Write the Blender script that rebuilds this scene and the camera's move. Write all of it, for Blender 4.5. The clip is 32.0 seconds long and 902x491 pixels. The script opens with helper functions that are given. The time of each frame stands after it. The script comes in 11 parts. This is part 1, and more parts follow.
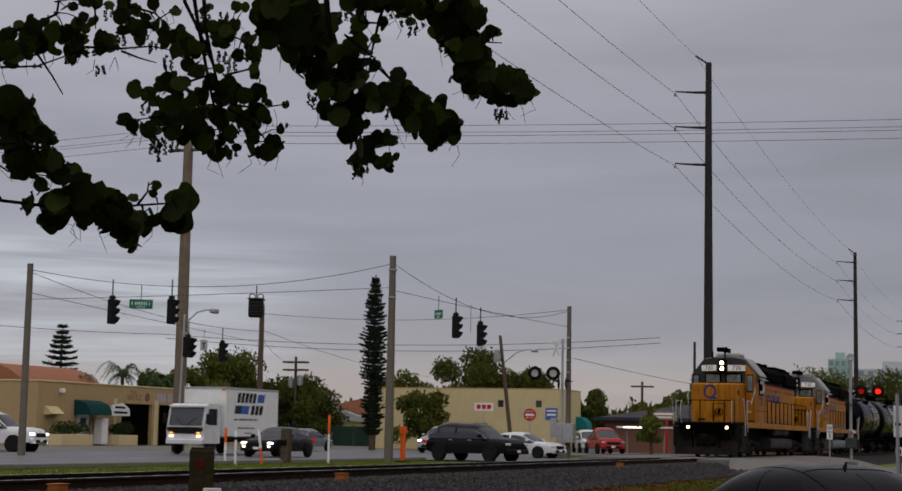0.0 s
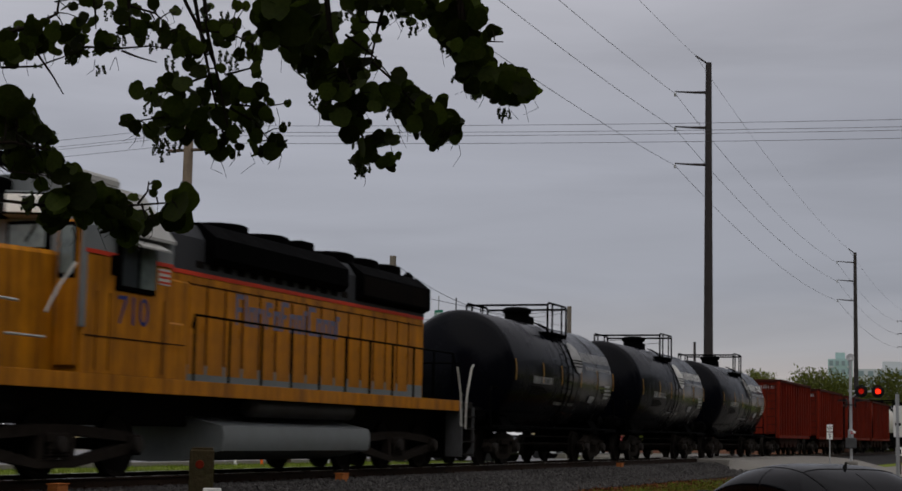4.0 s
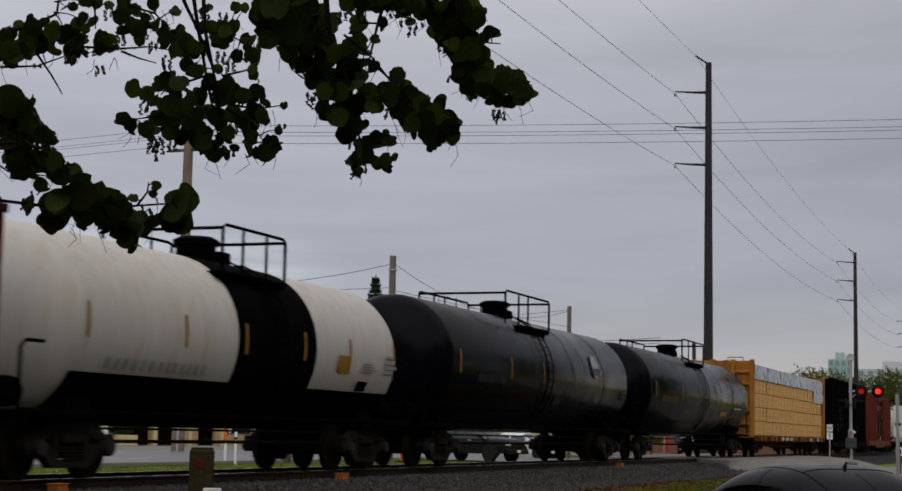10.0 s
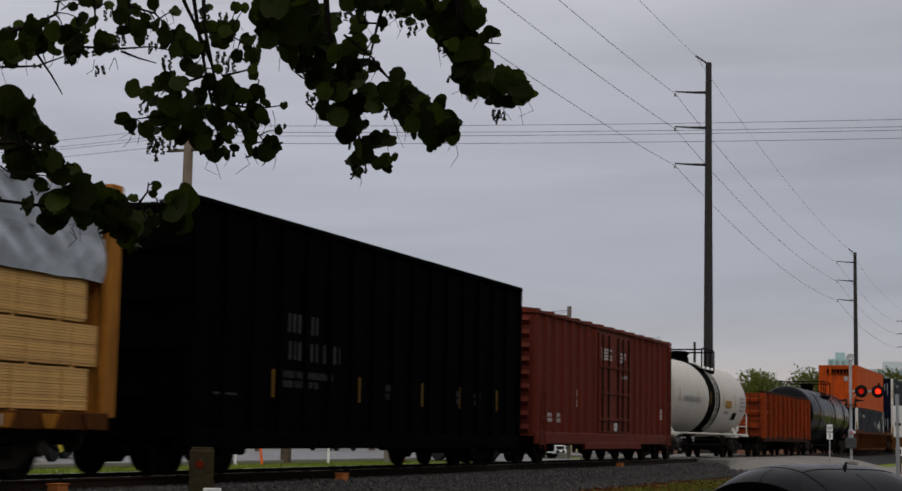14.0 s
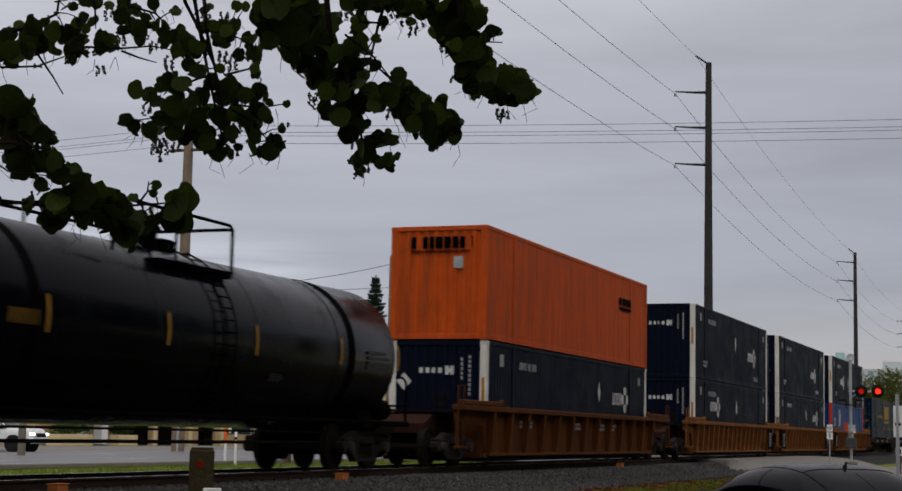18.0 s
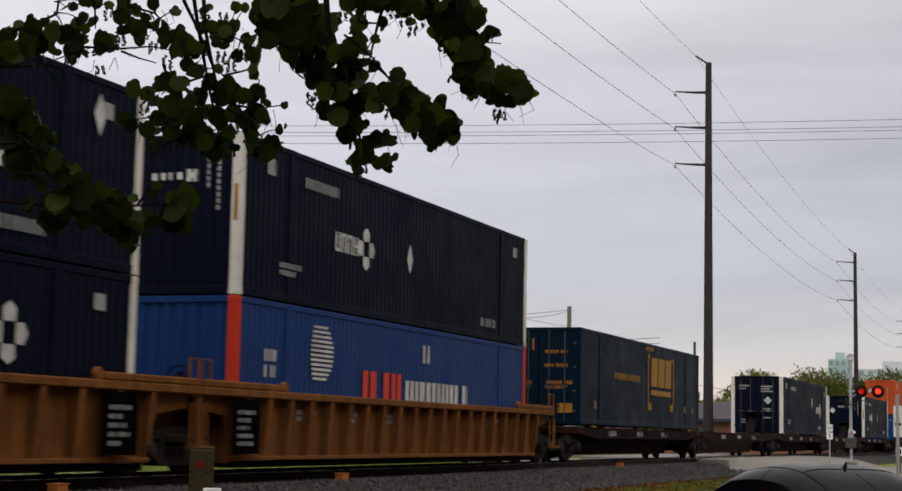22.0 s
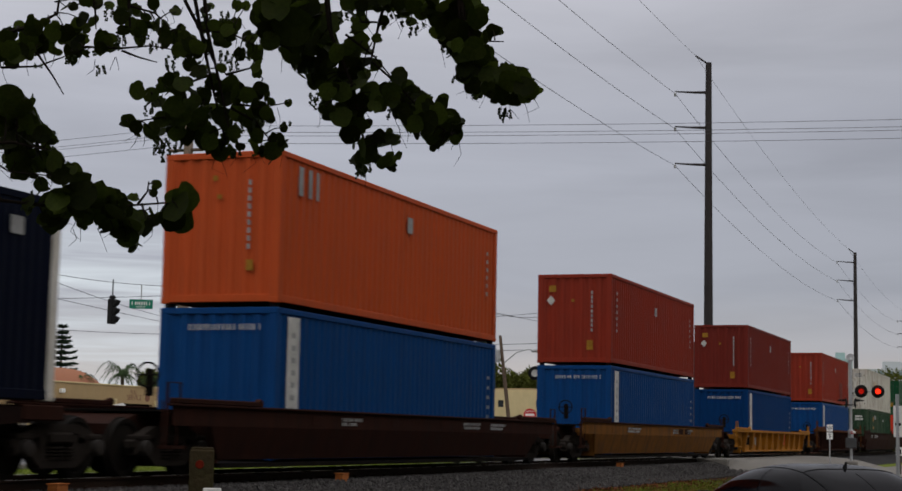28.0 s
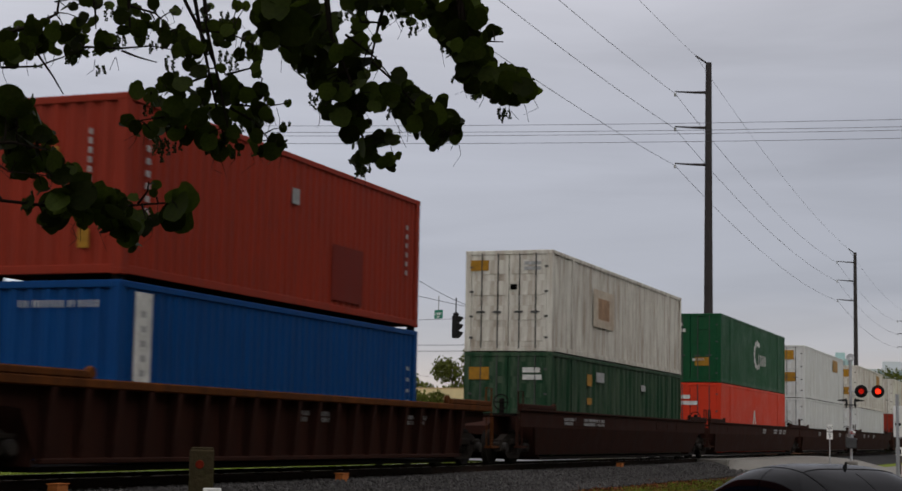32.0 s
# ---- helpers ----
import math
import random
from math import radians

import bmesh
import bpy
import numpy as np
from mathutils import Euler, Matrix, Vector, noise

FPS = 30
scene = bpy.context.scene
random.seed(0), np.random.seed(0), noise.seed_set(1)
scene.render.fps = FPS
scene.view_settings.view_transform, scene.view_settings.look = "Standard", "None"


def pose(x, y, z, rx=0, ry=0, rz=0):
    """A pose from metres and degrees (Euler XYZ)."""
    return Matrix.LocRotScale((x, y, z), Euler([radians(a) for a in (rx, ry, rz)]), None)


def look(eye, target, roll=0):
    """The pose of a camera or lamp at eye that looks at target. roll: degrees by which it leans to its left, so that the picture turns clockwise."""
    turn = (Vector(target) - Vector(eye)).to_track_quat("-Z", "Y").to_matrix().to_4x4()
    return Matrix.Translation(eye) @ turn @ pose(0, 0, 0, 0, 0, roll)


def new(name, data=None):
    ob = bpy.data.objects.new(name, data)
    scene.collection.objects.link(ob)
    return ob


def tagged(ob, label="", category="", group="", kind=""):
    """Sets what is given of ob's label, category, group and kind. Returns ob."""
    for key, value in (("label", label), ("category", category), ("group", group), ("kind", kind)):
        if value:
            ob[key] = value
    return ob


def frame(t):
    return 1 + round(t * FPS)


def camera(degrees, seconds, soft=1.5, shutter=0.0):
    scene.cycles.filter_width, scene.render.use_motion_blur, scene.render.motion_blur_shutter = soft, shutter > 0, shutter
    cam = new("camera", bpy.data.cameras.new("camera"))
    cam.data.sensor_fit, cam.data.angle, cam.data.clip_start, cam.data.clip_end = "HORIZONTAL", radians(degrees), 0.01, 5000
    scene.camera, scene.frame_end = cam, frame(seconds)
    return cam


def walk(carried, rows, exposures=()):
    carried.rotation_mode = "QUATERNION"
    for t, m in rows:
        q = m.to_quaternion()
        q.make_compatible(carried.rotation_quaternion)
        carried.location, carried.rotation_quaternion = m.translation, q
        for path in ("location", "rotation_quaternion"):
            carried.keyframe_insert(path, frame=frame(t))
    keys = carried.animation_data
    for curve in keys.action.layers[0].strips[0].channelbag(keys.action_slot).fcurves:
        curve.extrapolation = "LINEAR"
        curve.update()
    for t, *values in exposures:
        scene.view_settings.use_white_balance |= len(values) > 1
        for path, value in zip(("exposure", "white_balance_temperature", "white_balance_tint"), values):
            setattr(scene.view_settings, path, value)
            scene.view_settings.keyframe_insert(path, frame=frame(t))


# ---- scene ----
# ---------------------------------------------------------------- camera
cam = camera(30.78, 32.0, soft=1.6, shutter=0.2)
EYE = (0.0, 0.0, 1.25)
SIGHT = look(EYE, (EYE[0] + 0.92937, EYE[1] + 0.35087, EYE[2] + 0.11447), 1.098)
walk(cam, [(0.0, SIGHT), (32.0, SIGHT)],
     [(0.0, 0.0, 6620, 10), (2.0, 0.03, 6600, 10), (3.5, 0.1, 6650, 8), (6.0, 0.3, 6630, 7), (13.0, 0.35, 6630, 7), (17.0, 0.4, 6630, 7), (19.0, 0.46, 6630, 7), (20.0, 0.62, 6700, 7), (21.0, 0.9, 6850, 7),
      (22.0, 0.9, 6950, 7), (23.0, 0.84, 7000, 7), (24.0, 0.72, 6900, 7), (25.0, 0.42, 6630, 7), (26.0, 0.38, 6630, 7), (28.0, 0.36, 6630, 7), (30.0, 0.46, 6630, 7), (32.0, 0.5, 6630, 7)])

TRACK_Y = 14.743     # centre line of the rails
RAIL = 0.49          # top of the rails above the road
SPEED = 19.07        # of the train
MID = 16.0           # the time at which the train's own x is the world's x

# ---------------------------------------------------------------- light
world = bpy.data.worlds.new("overcast_sky")
scene.world = world
world.use_nodes = True


def sky():
    nt = world.node_tree
    N, L = nt.nodes, nt.links
    N.clear()
    out, bg = N.new("ShaderNodeOutputWorld"), N.new("ShaderNodeBackground")
    nish = N.new("ShaderNodeTexSky")
    nish.sky_type, nish.sun_disc = "NISHITA", False
    nish.sun_elevation, nish.sun_rotation = radians(40), radians(-80)
    nish.dust_density, nish.air_density = 3.0, 1.0
    co = N.new("ShaderNodeTexCoord")
    sep = N.new("ShaderNodeSeparateXYZ")
    L.new(co.outputs["Generated"], sep.inputs[0])
    # cloud cover: grey-lilac, paler near the horizon and towards the zenith
    ramp = N.new("ShaderNodeValToRGB")
    L.new(sep.outputs["Z"], ramp.inputs[0])
    els = ramp.color_ramp.elements
    els[0].position, els[0].color = 0.0, (0.42, 0.37, 0.345, 1)
    els[1].position, els[1].color = 1.0, (0.62, 0.61, 0.66, 1)
    for p, c in ((0.03, (0.42, 0.38, 0.375, 1)), (0.055, (0.35, 0.348, 0.385, 1)), (0.09, (0.31, 0.32, 0.378, 1)), (0.18, (0.322, 0.329, 0.388, 1)),
                 (0.30, (0.425, 0.422, 0.475, 1)), (0.55, (0.52, 0.505, 0.56, 1))):
        e = els.new(p)
        e.color = c
    mp = N.new("ShaderNodeMapping")
    mp.inputs["Scale"].default_value = (2.2, 2.2, 16.0)
    L.new(co.outputs["Generated"], mp.inputs["Vector"])
    n1 = N.new("ShaderNodeTexNoise")
    n1.inputs["Scale"].default_value, n1.inputs["Detail"].default_value = 1.6, 6
    n1.inputs["Distortion"].default_value = 0.4
    L.new(mp.outputs[0], n1.inputs["Vector"])
    r2 = N.new("ShaderNodeMapRange")
    r2.inputs["From Min"].default_value, r2.inputs["From Max"].default_value = 0.3, 0.7
    r2.inputs["To Min"].default_value, r2.inputs["To Max"].default_value = 0.90, 1.12
    L.new(n1.outputs["Fac"], r2.inputs["Value"])
    mul = N.new("ShaderNodeVectorMath")
    mul.operation = "SCALE"
    L.new(ramp.outputs["Color"], mul.inputs[0])
    # the cover is a little thinner to the north of the line than over it
    side = N.new("ShaderNodeVectorMath")
    side.operation = "DOT_PRODUCT"
    side.inputs[1].default_value = (-0.353, 0.936, 0.0)
    L.new(co.outputs["Generated"], side.inputs[0])
    sm = N.new("ShaderNodeMapRange")
    sm.interpolation_type = "SMOOTHSTEP"
    sm.inputs["From Min"].default_value, sm.inputs["From Max"].default_value = -0.45, 0.45
    sm.inputs["To Min"].default_value, sm.inputs["To Max"].default_value = 0.84, 1.12
    L.new(side.outputs["Value"], sm.inputs["Value"])
    mul0 = N.new("ShaderNodeMath")
    mul0.operation = "MULTIPLY"
    L.new(r2.outputs[0], mul0.inputs[0])
    L.new(sm.outputs[0], mul0.inputs[1])
    L.new(mul0.outputs[0], mul.inputs["Scale"])
    # thin bright streaks where the cloud breaks, low in the west
    mp2 = N.new("ShaderNodeMapping")
    mp2.inputs["Scale"].default_value = (3.5, 3.5, 62.0)
    mp2.inputs["Rotation"].default_value = (radians(1.5), radians(2.0), 0)
    L.new(co.outputs["Generated"], mp2.inputs["Vector"])
    n2 = N.new("ShaderNodeTexNoise")
    n2.inputs["Scale"].default_value, n2.inputs["Detail"].default_value = 1.5, 7
    n2.inputs["Distortion"].default_value = 0.7
    L.new(mp2.outputs[0], n2.inputs["Vector"])
    s1 = N.new("ShaderNodeMapRange")
    s1.inputs["From Min"].default_value, s1.inputs["From Max"].default_value = 0.36, 0.72
    L.new(n2.outputs["Fac"], s1.inputs["Value"])
    dot = N.new("ShaderNodeVectorMath")
    dot.operation = "DOT_PRODUCT"
    dot.inputs[1].default_value = (0.815, 0.571, 0.098)
    L.new(co.outputs["Generated"], dot.inputs[0])
    s2 = N.new("ShaderNodeMapRange")
    s2.interpolation_type = "SMOOTHSTEP"
    s2.inputs["From Min"].default_value, s2.inputs["From Max"].default_value = math.cos(radians(11)), math.cos(radians(4))
    L.new(dot.outputs["Value"], s2.inputs["Value"])
    s3 = N.new("ShaderNodeMapRange")
    s3.interpolation_type = "SMOOTHSTEP"
    s3.inputs["From Min"].default_value, s3.inputs["From Max"].default_value = 0.10, 0.125
    s3.inputs["To Min"].default_value, s3.inputs["To Max"].default_value = 1.0, 0.0
    L.new(sep.outputs["Z"], s3.inputs["Value"])
    f1, f2 = N.new("ShaderNodeMath"), N.new("ShaderNodeMath")
    f1.operation = f2.operation = "MULTIPLY"
    L.new(s1.outputs[0], f1.inputs[0])
    L.new(s2.outputs[0], f1.inputs[1])
    L.new(f1.outputs[0], f2.inputs[0])
    L.new(s3.outputs[0], f2.inputs[1])
    streak = N.new("ShaderNodeMixRGB")
    streak.inputs["Color2"].default_value = (0.55, 0.59, 0.65, 1)
    L.new(f2.outputs[0], streak.inputs["Fac"])
    L.new(mul.outputs[0], streak.inputs["Color1"])
    mix = N.new("ShaderNodeMixRGB")
    mix.inputs["Fac"].default_value = 0.94
    sc = N.new("ShaderNodeVectorMath")
    sc.operation = "SCALE"
    sc.inputs["Scale"].default_value = 0.08
    L.new(nish.outputs[0], sc.inputs[0])
    L.new(sc.outputs[0], mix.inputs["Color1"])
    L.new(streak.outputs[0], mix.inputs["Color2"])
    L.new(mix.outputs[0], bg.inputs["Color"])
    bg.inputs["Strength"].default_value = 1.0
    L.new(bg.outputs[0], out.inputs["Surface"])


sky()
sun = new("sun", bpy.data.lights.new("sun", "SUN"))
sun.data.energy, sun.data.angle, sun.data.color = 1.0, radians(100), (1.0, 0.96, 0.92)
sun.matrix_world = look((0, 0, 60), (26, 22, 10))

# ---------------------------------------------------------------- building helpers


class Mb:
    """Collects vertices and faces of one mesh."""

    def __init__(self):
        self.v, self.f = [], []

    def add(self, vs, fs):
        n = len(self.v)
        self.v.extend([tuple(p) for p in vs])
        self.f.extend([tuple(i + n for i in f) for f in fs])
        return self

    def box(self, x0, x1, y0, y1, z0, z1, c=0.0):
        if c <= 0:
            vs = [(x, y, z) for x in (x0, x1) for y in (y0, y1) for z in (z0, z1)]
            return self.add(vs, [(0, 1, 3, 2), (4, 6, 7, 5), (0, 4, 5, 1), (2, 3, 7, 6), (0, 2, 6, 4), (1, 5, 7, 3)])
        lo, hi = (x0, y0, z0), (x1, y1, z1)
        c = min(c, 0.45 * min(hi[i] - lo[i] for i in range(3)))
        vs, at = [], {}
        for sx in (0, 1):
            for sy in (0, 1):
                for sz in (0, 1):
                    s = (sx, sy, sz)
                    base = [hi[i] if s[i] else lo[i] for i in range(3)]
                    for ax in range(3):
                        p = list(base)
                        for i in range(3):
                            if i != ax:
                                p[i] += -c if s[i] else c
                        at[(s, ax)] = len(vs)
                        vs.append(p)
        fs = []
        for ax in range(3):
            o = [i for i in range(3) if i != ax]
            for side in (0, 1):
                ring = []
                for a, b in ((0, 0), (1, 0), (1, 1), (0, 1)):
                    s = [0, 0, 0]
                    s[ax], s[o[0]], s[o[1]] = side, a, b
                    ring.append(at[(tuple(s), ax)])
                fs.append(ring)
            for a in (0, 1):
                for b in (0, 1):
                    s0, s1 = [0, 0, 0], [0, 0, 0]
                    s0[o[0]] = s1[o[0]] = a
                    s0[o[1]] = s1[o[1]] = b
                    s0[ax], s1[ax] = 0, 1
                    s0, s1 = tuple(s0), tuple(s1)
                    fs.append((at[(s0, o[0])], at[(s1, o[0])], at[(s1, o[1])], at[(s0, o[1])]))
        for sx in (0, 1):
            for sy in (0, 1):
                for sz in (0, 1):
                    fs.append(tuple(at[((sx, sy, sz), ax)] for ax in range(3)))
        return self.add(vs, fs)

    def tube(self, pts, r, n=8, caps=True):
        pts = [Vector(p) for p in pts]
        rs = r if isinstance(r, (list, tuple)) else [r] * len(pts)
        t0 = (pts[1] - pts[0]).normalized()
        up = Vector((0, 0, 1)) if abs(t0.z) < 0.9 else Vector((1, 0, 0))
        a = t0.cross(up).normalized()
        vs, fs = [], []
        for i, p in enumerate(pts):
            t = (pts[min(i + 1, len(pts) - 1)] - pts[max(i - 1, 0)]).normalized()
            a = (a - t * a.dot(t))
            a = a.normalized() if a.length > 1e-6 else t.orthogonal().normalized()
            b = t.cross(a)
            for k in range(n):
                w = 2 * math.pi * (k + 0.5) / n
                vs.append(p + (a * math.cos(w) + b * math.sin(w)) * rs[i])
        for i in range(len(pts) - 1):
            for k in range(n):
                k2 = (k + 1) % n
                fs.append((i * n + k, i * n + k2, (i + 1) * n + k2, (i + 1) * n + k))
        if caps:
            fs.append(tuple(range(n))[::-1])
            fs.append(tuple((len(pts) - 1) * n + k for k in range(n)))
        return self.add(vs, fs)

    def prism(self, prof, axis, a0, a1):
        """A 2D outline, drawn out along an axis: the outline is in (y, z) for 0, (x, z) for 1, (x, y) for 2."""
        def at(p, a):
            q = list(p)
            q.insert(axis, a)
            return q
        n = len(prof)
        vs = [at(p, a0) for p in prof] + [at(p, a1) for p in prof]
        fs = [tuple(range(n))[::-1], tuple(range(n, 2 * n))]
        fs += [(i, (i + 1) % n, n + (i + 1) % n, n + i) for i in range(n)]
        return self.add(vs, fs)

    def lathe(self, prof, centre, axis, n=24):
        """Rings of (radius, place along the axis)."""
        o = [i for i in range(3) if i != axis]
        vs, fs = [], []
        for r, h in prof:
            for k in range(n):
                w = 2 * math.pi * k / n
                p = list(centre)
                p[axis] += h
                p[o[0]] += r * math.cos(w)
                p[o[1]] += r * math.sin(w)
                vs.append(p)
        for i in range(len(prof) - 1):
            for k in range(n):
                k2 = (k + 1) % n
                fs.append((i * n + k, i * n + k2, (i + 1) * n + k2, (i + 1) * n + k))
        fs.append(tuple(range(n))[::-1])
        fs.append(tuple((len(prof) - 1) * n + k for k in range(n)))
        return self.add(vs, fs)

    def ball(self, c, r, n=8, m=5, squash=1.0):
        return self.lathe([(max(0.02 * r, r * math.sin(math.pi * i / m)), -r * squash * math.cos(math.pi * i / m)) for i in range(m + 1)], c, 2, n)

    def turned(self, m, start=0):
        self.v[start:] = [tuple(m @ Vector(p)) for p in self.v[start:]]
        return self

    def mesh(self, name, material, smooth=32, tidy=True):
        me = bpy.data.meshes.new(name)
        me.from_pydata(self.v, [], self.f)
        if tidy and len(self.f) < 20000:
            bm = bmesh.new()
            bm.from_mesh(me)
            bmesh.ops.recalc_face_normals(bm, faces=bm.faces)
            bm.to_mesh(me)
            bm.free()
        if smooth:
            me.polygons.foreach_set("use_smooth", [True] * len(me.polygons))
            me.set_sharp_from_angle(angle=radians(smooth))
        me.materials.append(material)
        return me


def part(name, mb, material, parent, label="", at=None, smooth=32):
    """One mesh object under a thing or a part; mb may be a mesh that is shared."""
    me = mb if isinstance(mb, bpy.types.Mesh) else mb.mesh(name, material, smooth)
    ob = new(name, me)
    ob.parent = parent
    if at is not None:
        ob.matrix_local = at
    if label:
        tagged(ob, label)
    if any(w in name for w in ("stencil", "bars", "lettering", "words", "twig", "fruit", "grille", "reflectors", "crowns")):
        tagged(ob, kind="stuff")
    return ob


def thing(name, label, category, m=None, group="", kind=""):
    ob = new(name)
    ob.empty_display_size = 0.3
    if m is not None:
        ob.matrix_world = m
    return tagged(ob, label, category, group, kind)


def solid(name, mb, material, label, category="", group="", kind="", m=None, smooth=32):
    ob = new(name, mb.mesh(name, material, smooth))
    if m is not None:
        ob.matrix_world = m
    return tagged(ob, label, category, group, kind)


def letters(name, text, size, material, parent, m, label=""):
    """Raised lettering as a mesh; it reads along the pose's x, with its face to the pose's z."""
    cu = bpy.data.curves.new(name, "FONT")
    cu.body, cu.size, cu.extrude = text, size, 0.003
    cu.align_x, cu.align_y, cu.resolution_u = "CENTER", "CENTER", 3
    tmp = bpy.data.objects.new(name, cu)
    me = bpy.data.meshes.new_from_object(tmp)
    bpy.data.objects.remove(tmp)
    me.materials.clear()
    me.materials.append(material)
    ob = new(name, me)
    ob.parent = parent
    ob.matrix_local = m
    if label:
        tagged(ob, label)
    return ob


# ---------------------------------------------------------------- materials


def mat(name, col, rough=0.6, metal=0.0, var=0.12, scale=2.0, dirt=0.0, dirtcol=(0.05, 0.04, 0.03), streak=0.0,
        bump=0.0, bscale=30.0, each=0.0, coat=0.0, spec=0.08, glow=None, transl=0.0, skew=0.0):
    m = bpy.data.materials.new(name)
    m.use_nodes = True
    N, L = m.node_tree.nodes, m.node_tree.links
    b = N["Principled BSDF"]
    b.inputs["Metallic"].default_value = metal
    b.inputs["Specular IOR Level"].default_value = spec
    b.inputs["Coat Weight"].default_value = coat
    if glow:
        b.inputs["Emission Color"].default_value = (*glow[:3], 1)
        b.inputs["Emission Strength"].default_value = glow[3]
    co = N.new("ShaderNodeTexCoord")
    n1 = N.new("ShaderNodeTexNoise")
    n1.inputs["Scale"].default_value, n1.inputs["Detail"].default_value = scale, 8
    n1.inputs["Roughness"].default_value = 0.65
    L.new(co.outputs["Object"], n1.inputs["Vector"])
    hsv = N.new("ShaderNodeHueSaturation")
    hsv.inputs["Color"].default_value = (*col, 1)
    r1 = N.new("ShaderNodeMapRange")
    r1.inputs["From Min"].default_value, r1.inputs["From Max"].default_value = 0.3, 0.7
    r1.inputs["To Min"].default_value, r1.inputs["To Max"].default_value = 1 - var, 1 + var
    L.new(n1.outputs["Fac"], r1.inputs["Value"])
    val = r1.outputs[0]
    if each:
        oi, geo = N.new("ShaderNodeObjectInfo"), N.new("ShaderNodeNewGeometry")
        ad = N.new("ShaderNodeMath")
        ad.operation = "ADD"
        L.new(oi.outputs["Random"], ad.inputs[0])
        L.new(geo.outputs["Random Per Island"], ad.inputs[1])
        mr = N.new("ShaderNodeMapRange")
        mr.inputs["From Max"].default_value = 2.0
        mr.inputs["To Min"].default_value, mr.inputs["To Max"].default_value = 1 - each, 1 + each
        if skew:
            # few pieces much paler than the rest
            mr.inputs["From Max"].default_value = 2.0 ** skew
            pw = N.new("ShaderNodeMath")
            pw.operation = "POWER"
            pw.inputs[1].default_value = skew
            L.new(ad.outputs[0], pw.inputs[0])
            L.new(pw.outputs[0], mr.inputs["Value"])
        else:
            L.new(ad.outputs[0], mr.inputs["Value"])
        mu = N.new("ShaderNodeMath")
        mu.operation = "MULTIPLY"
        L.new(val, mu.inputs[0])
        L.new(mr.outputs[0], mu.inputs[1])
        val = mu.outputs[0]
    L.new(val, hsv.inputs["Value"])
    colour = hsv.outputs[0]
    if dirt or streak:
        mp = N.new("ShaderNodeMapping")
        mp.inputs["Scale"].default_value = (2.5, 2.5, 0.22) if streak else (1, 1, 1)
        L.new(co.outputs["Object"], mp.inputs["Vector"])
        n2 = N.new("ShaderNodeTexNoise")
        n2.inputs["Scale"].default_value, n2.inputs["Detail"].default_value = (1.6 if streak else 0.9), 9
        n2.inputs["Roughness"].default_value = 0.7
        L.new(mp.outputs[0], n2.inputs["Vector"])
        r2 = N.new("ShaderNodeMapRange")
        r2.inputs["From Min"].default_value, r2.inputs["From Max"].default_value = 0.42, 0.72
        r2.inputs["To Max"].default_value = max(dirt, streak)
        L.new(n2.outputs["Fac"], r2.inputs["Value"])
        mx = N.new("ShaderNodeMixRGB")
        L.new(r2.outputs[0], mx.inputs["Fac"])
        L.new(colour, mx.inputs["Color1"])
        mx.inputs["Color2"].default_value = (*dirtcol, 1)
        colour = mx.outputs[0]
    L.new(colour, b.inputs["Base Color"])
    r3 = N.new("ShaderNodeMapRange")
    r3.inputs["From Min"].default_value, r3.inputs["From Max"].default_value = 0.3, 0.7
    r3.inputs["To Min"].default_value, r3.inputs["To Max"].default_value = max(0.03, rough - 0.12), min(1, rough + 0.12)
    L.new(n1.outputs["Fac"], r3.inputs["Value"])
    L.new(r3.outputs[0], b.inputs["Roughness"])
    if bump:
        n3 = N.new("ShaderNodeTexNoise")
        n3.inputs["Scale"].default_value, n3.inputs["Detail"].default_value = bscale, 5
        L.new(co.outputs["Object"], n3.inputs["Vector"])
        bp = N.new("ShaderNodeBump")
        bp.inputs["Strength"].default_value, bp.inputs["Distance"].default_value = bump, 0.03
        L.new(n3.outputs["Fac"], bp.inputs["Height"])
        L.new(bp.outputs[0], b.inputs["Normal"])
    if transl:
        tr, ms = N.new("ShaderNodeBsdfTranslucent"), N.new("ShaderNodeMixShader")
        L.new(colour, tr.inputs["Color"])
        ms.inputs["Fac"].default_value = transl
        L.new(b.outputs[0], ms.inputs[1])
        L.new(tr.outputs[0], ms.inputs[2])
        L.new(ms.outputs[0], N["Material Output"].inputs["Surface"])
    return m


RUST = (0.11, 0.045, 0.02)
SOOT = (0.012, 0.011, 0.010)
M = {}
M["steel_dark"] = mat("weathered_dark_steel", (0.008, 0.007, 0.0065), 0.9, 0.0, 0.3, 3, 0.6, (0.016, 0.011, 0.008), spec=0.03)
M["wheel"] = mat("oily_wheel_steel", (0.008, 0.007, 0.006), 0.75, 0.0, 0.3, 4, 0.5, (0.02, 0.013, 0.009), spec=0.06)
M["side_frame"] = mat("dusty_cast_steel", (0.021, 0.017, 0.0145), 0.9, 0, 0.35, 4, 0.7, (0.014, 0.011, 0.009), spec=0.05, bump=0.3, bscale=14)
M["bearing"] = mat("greasy_bearing_cap", (0.03, 0.027, 0.025), 0.7, 0, 0.3, 8, 0.6, (0.025, 0.018, 0.014))
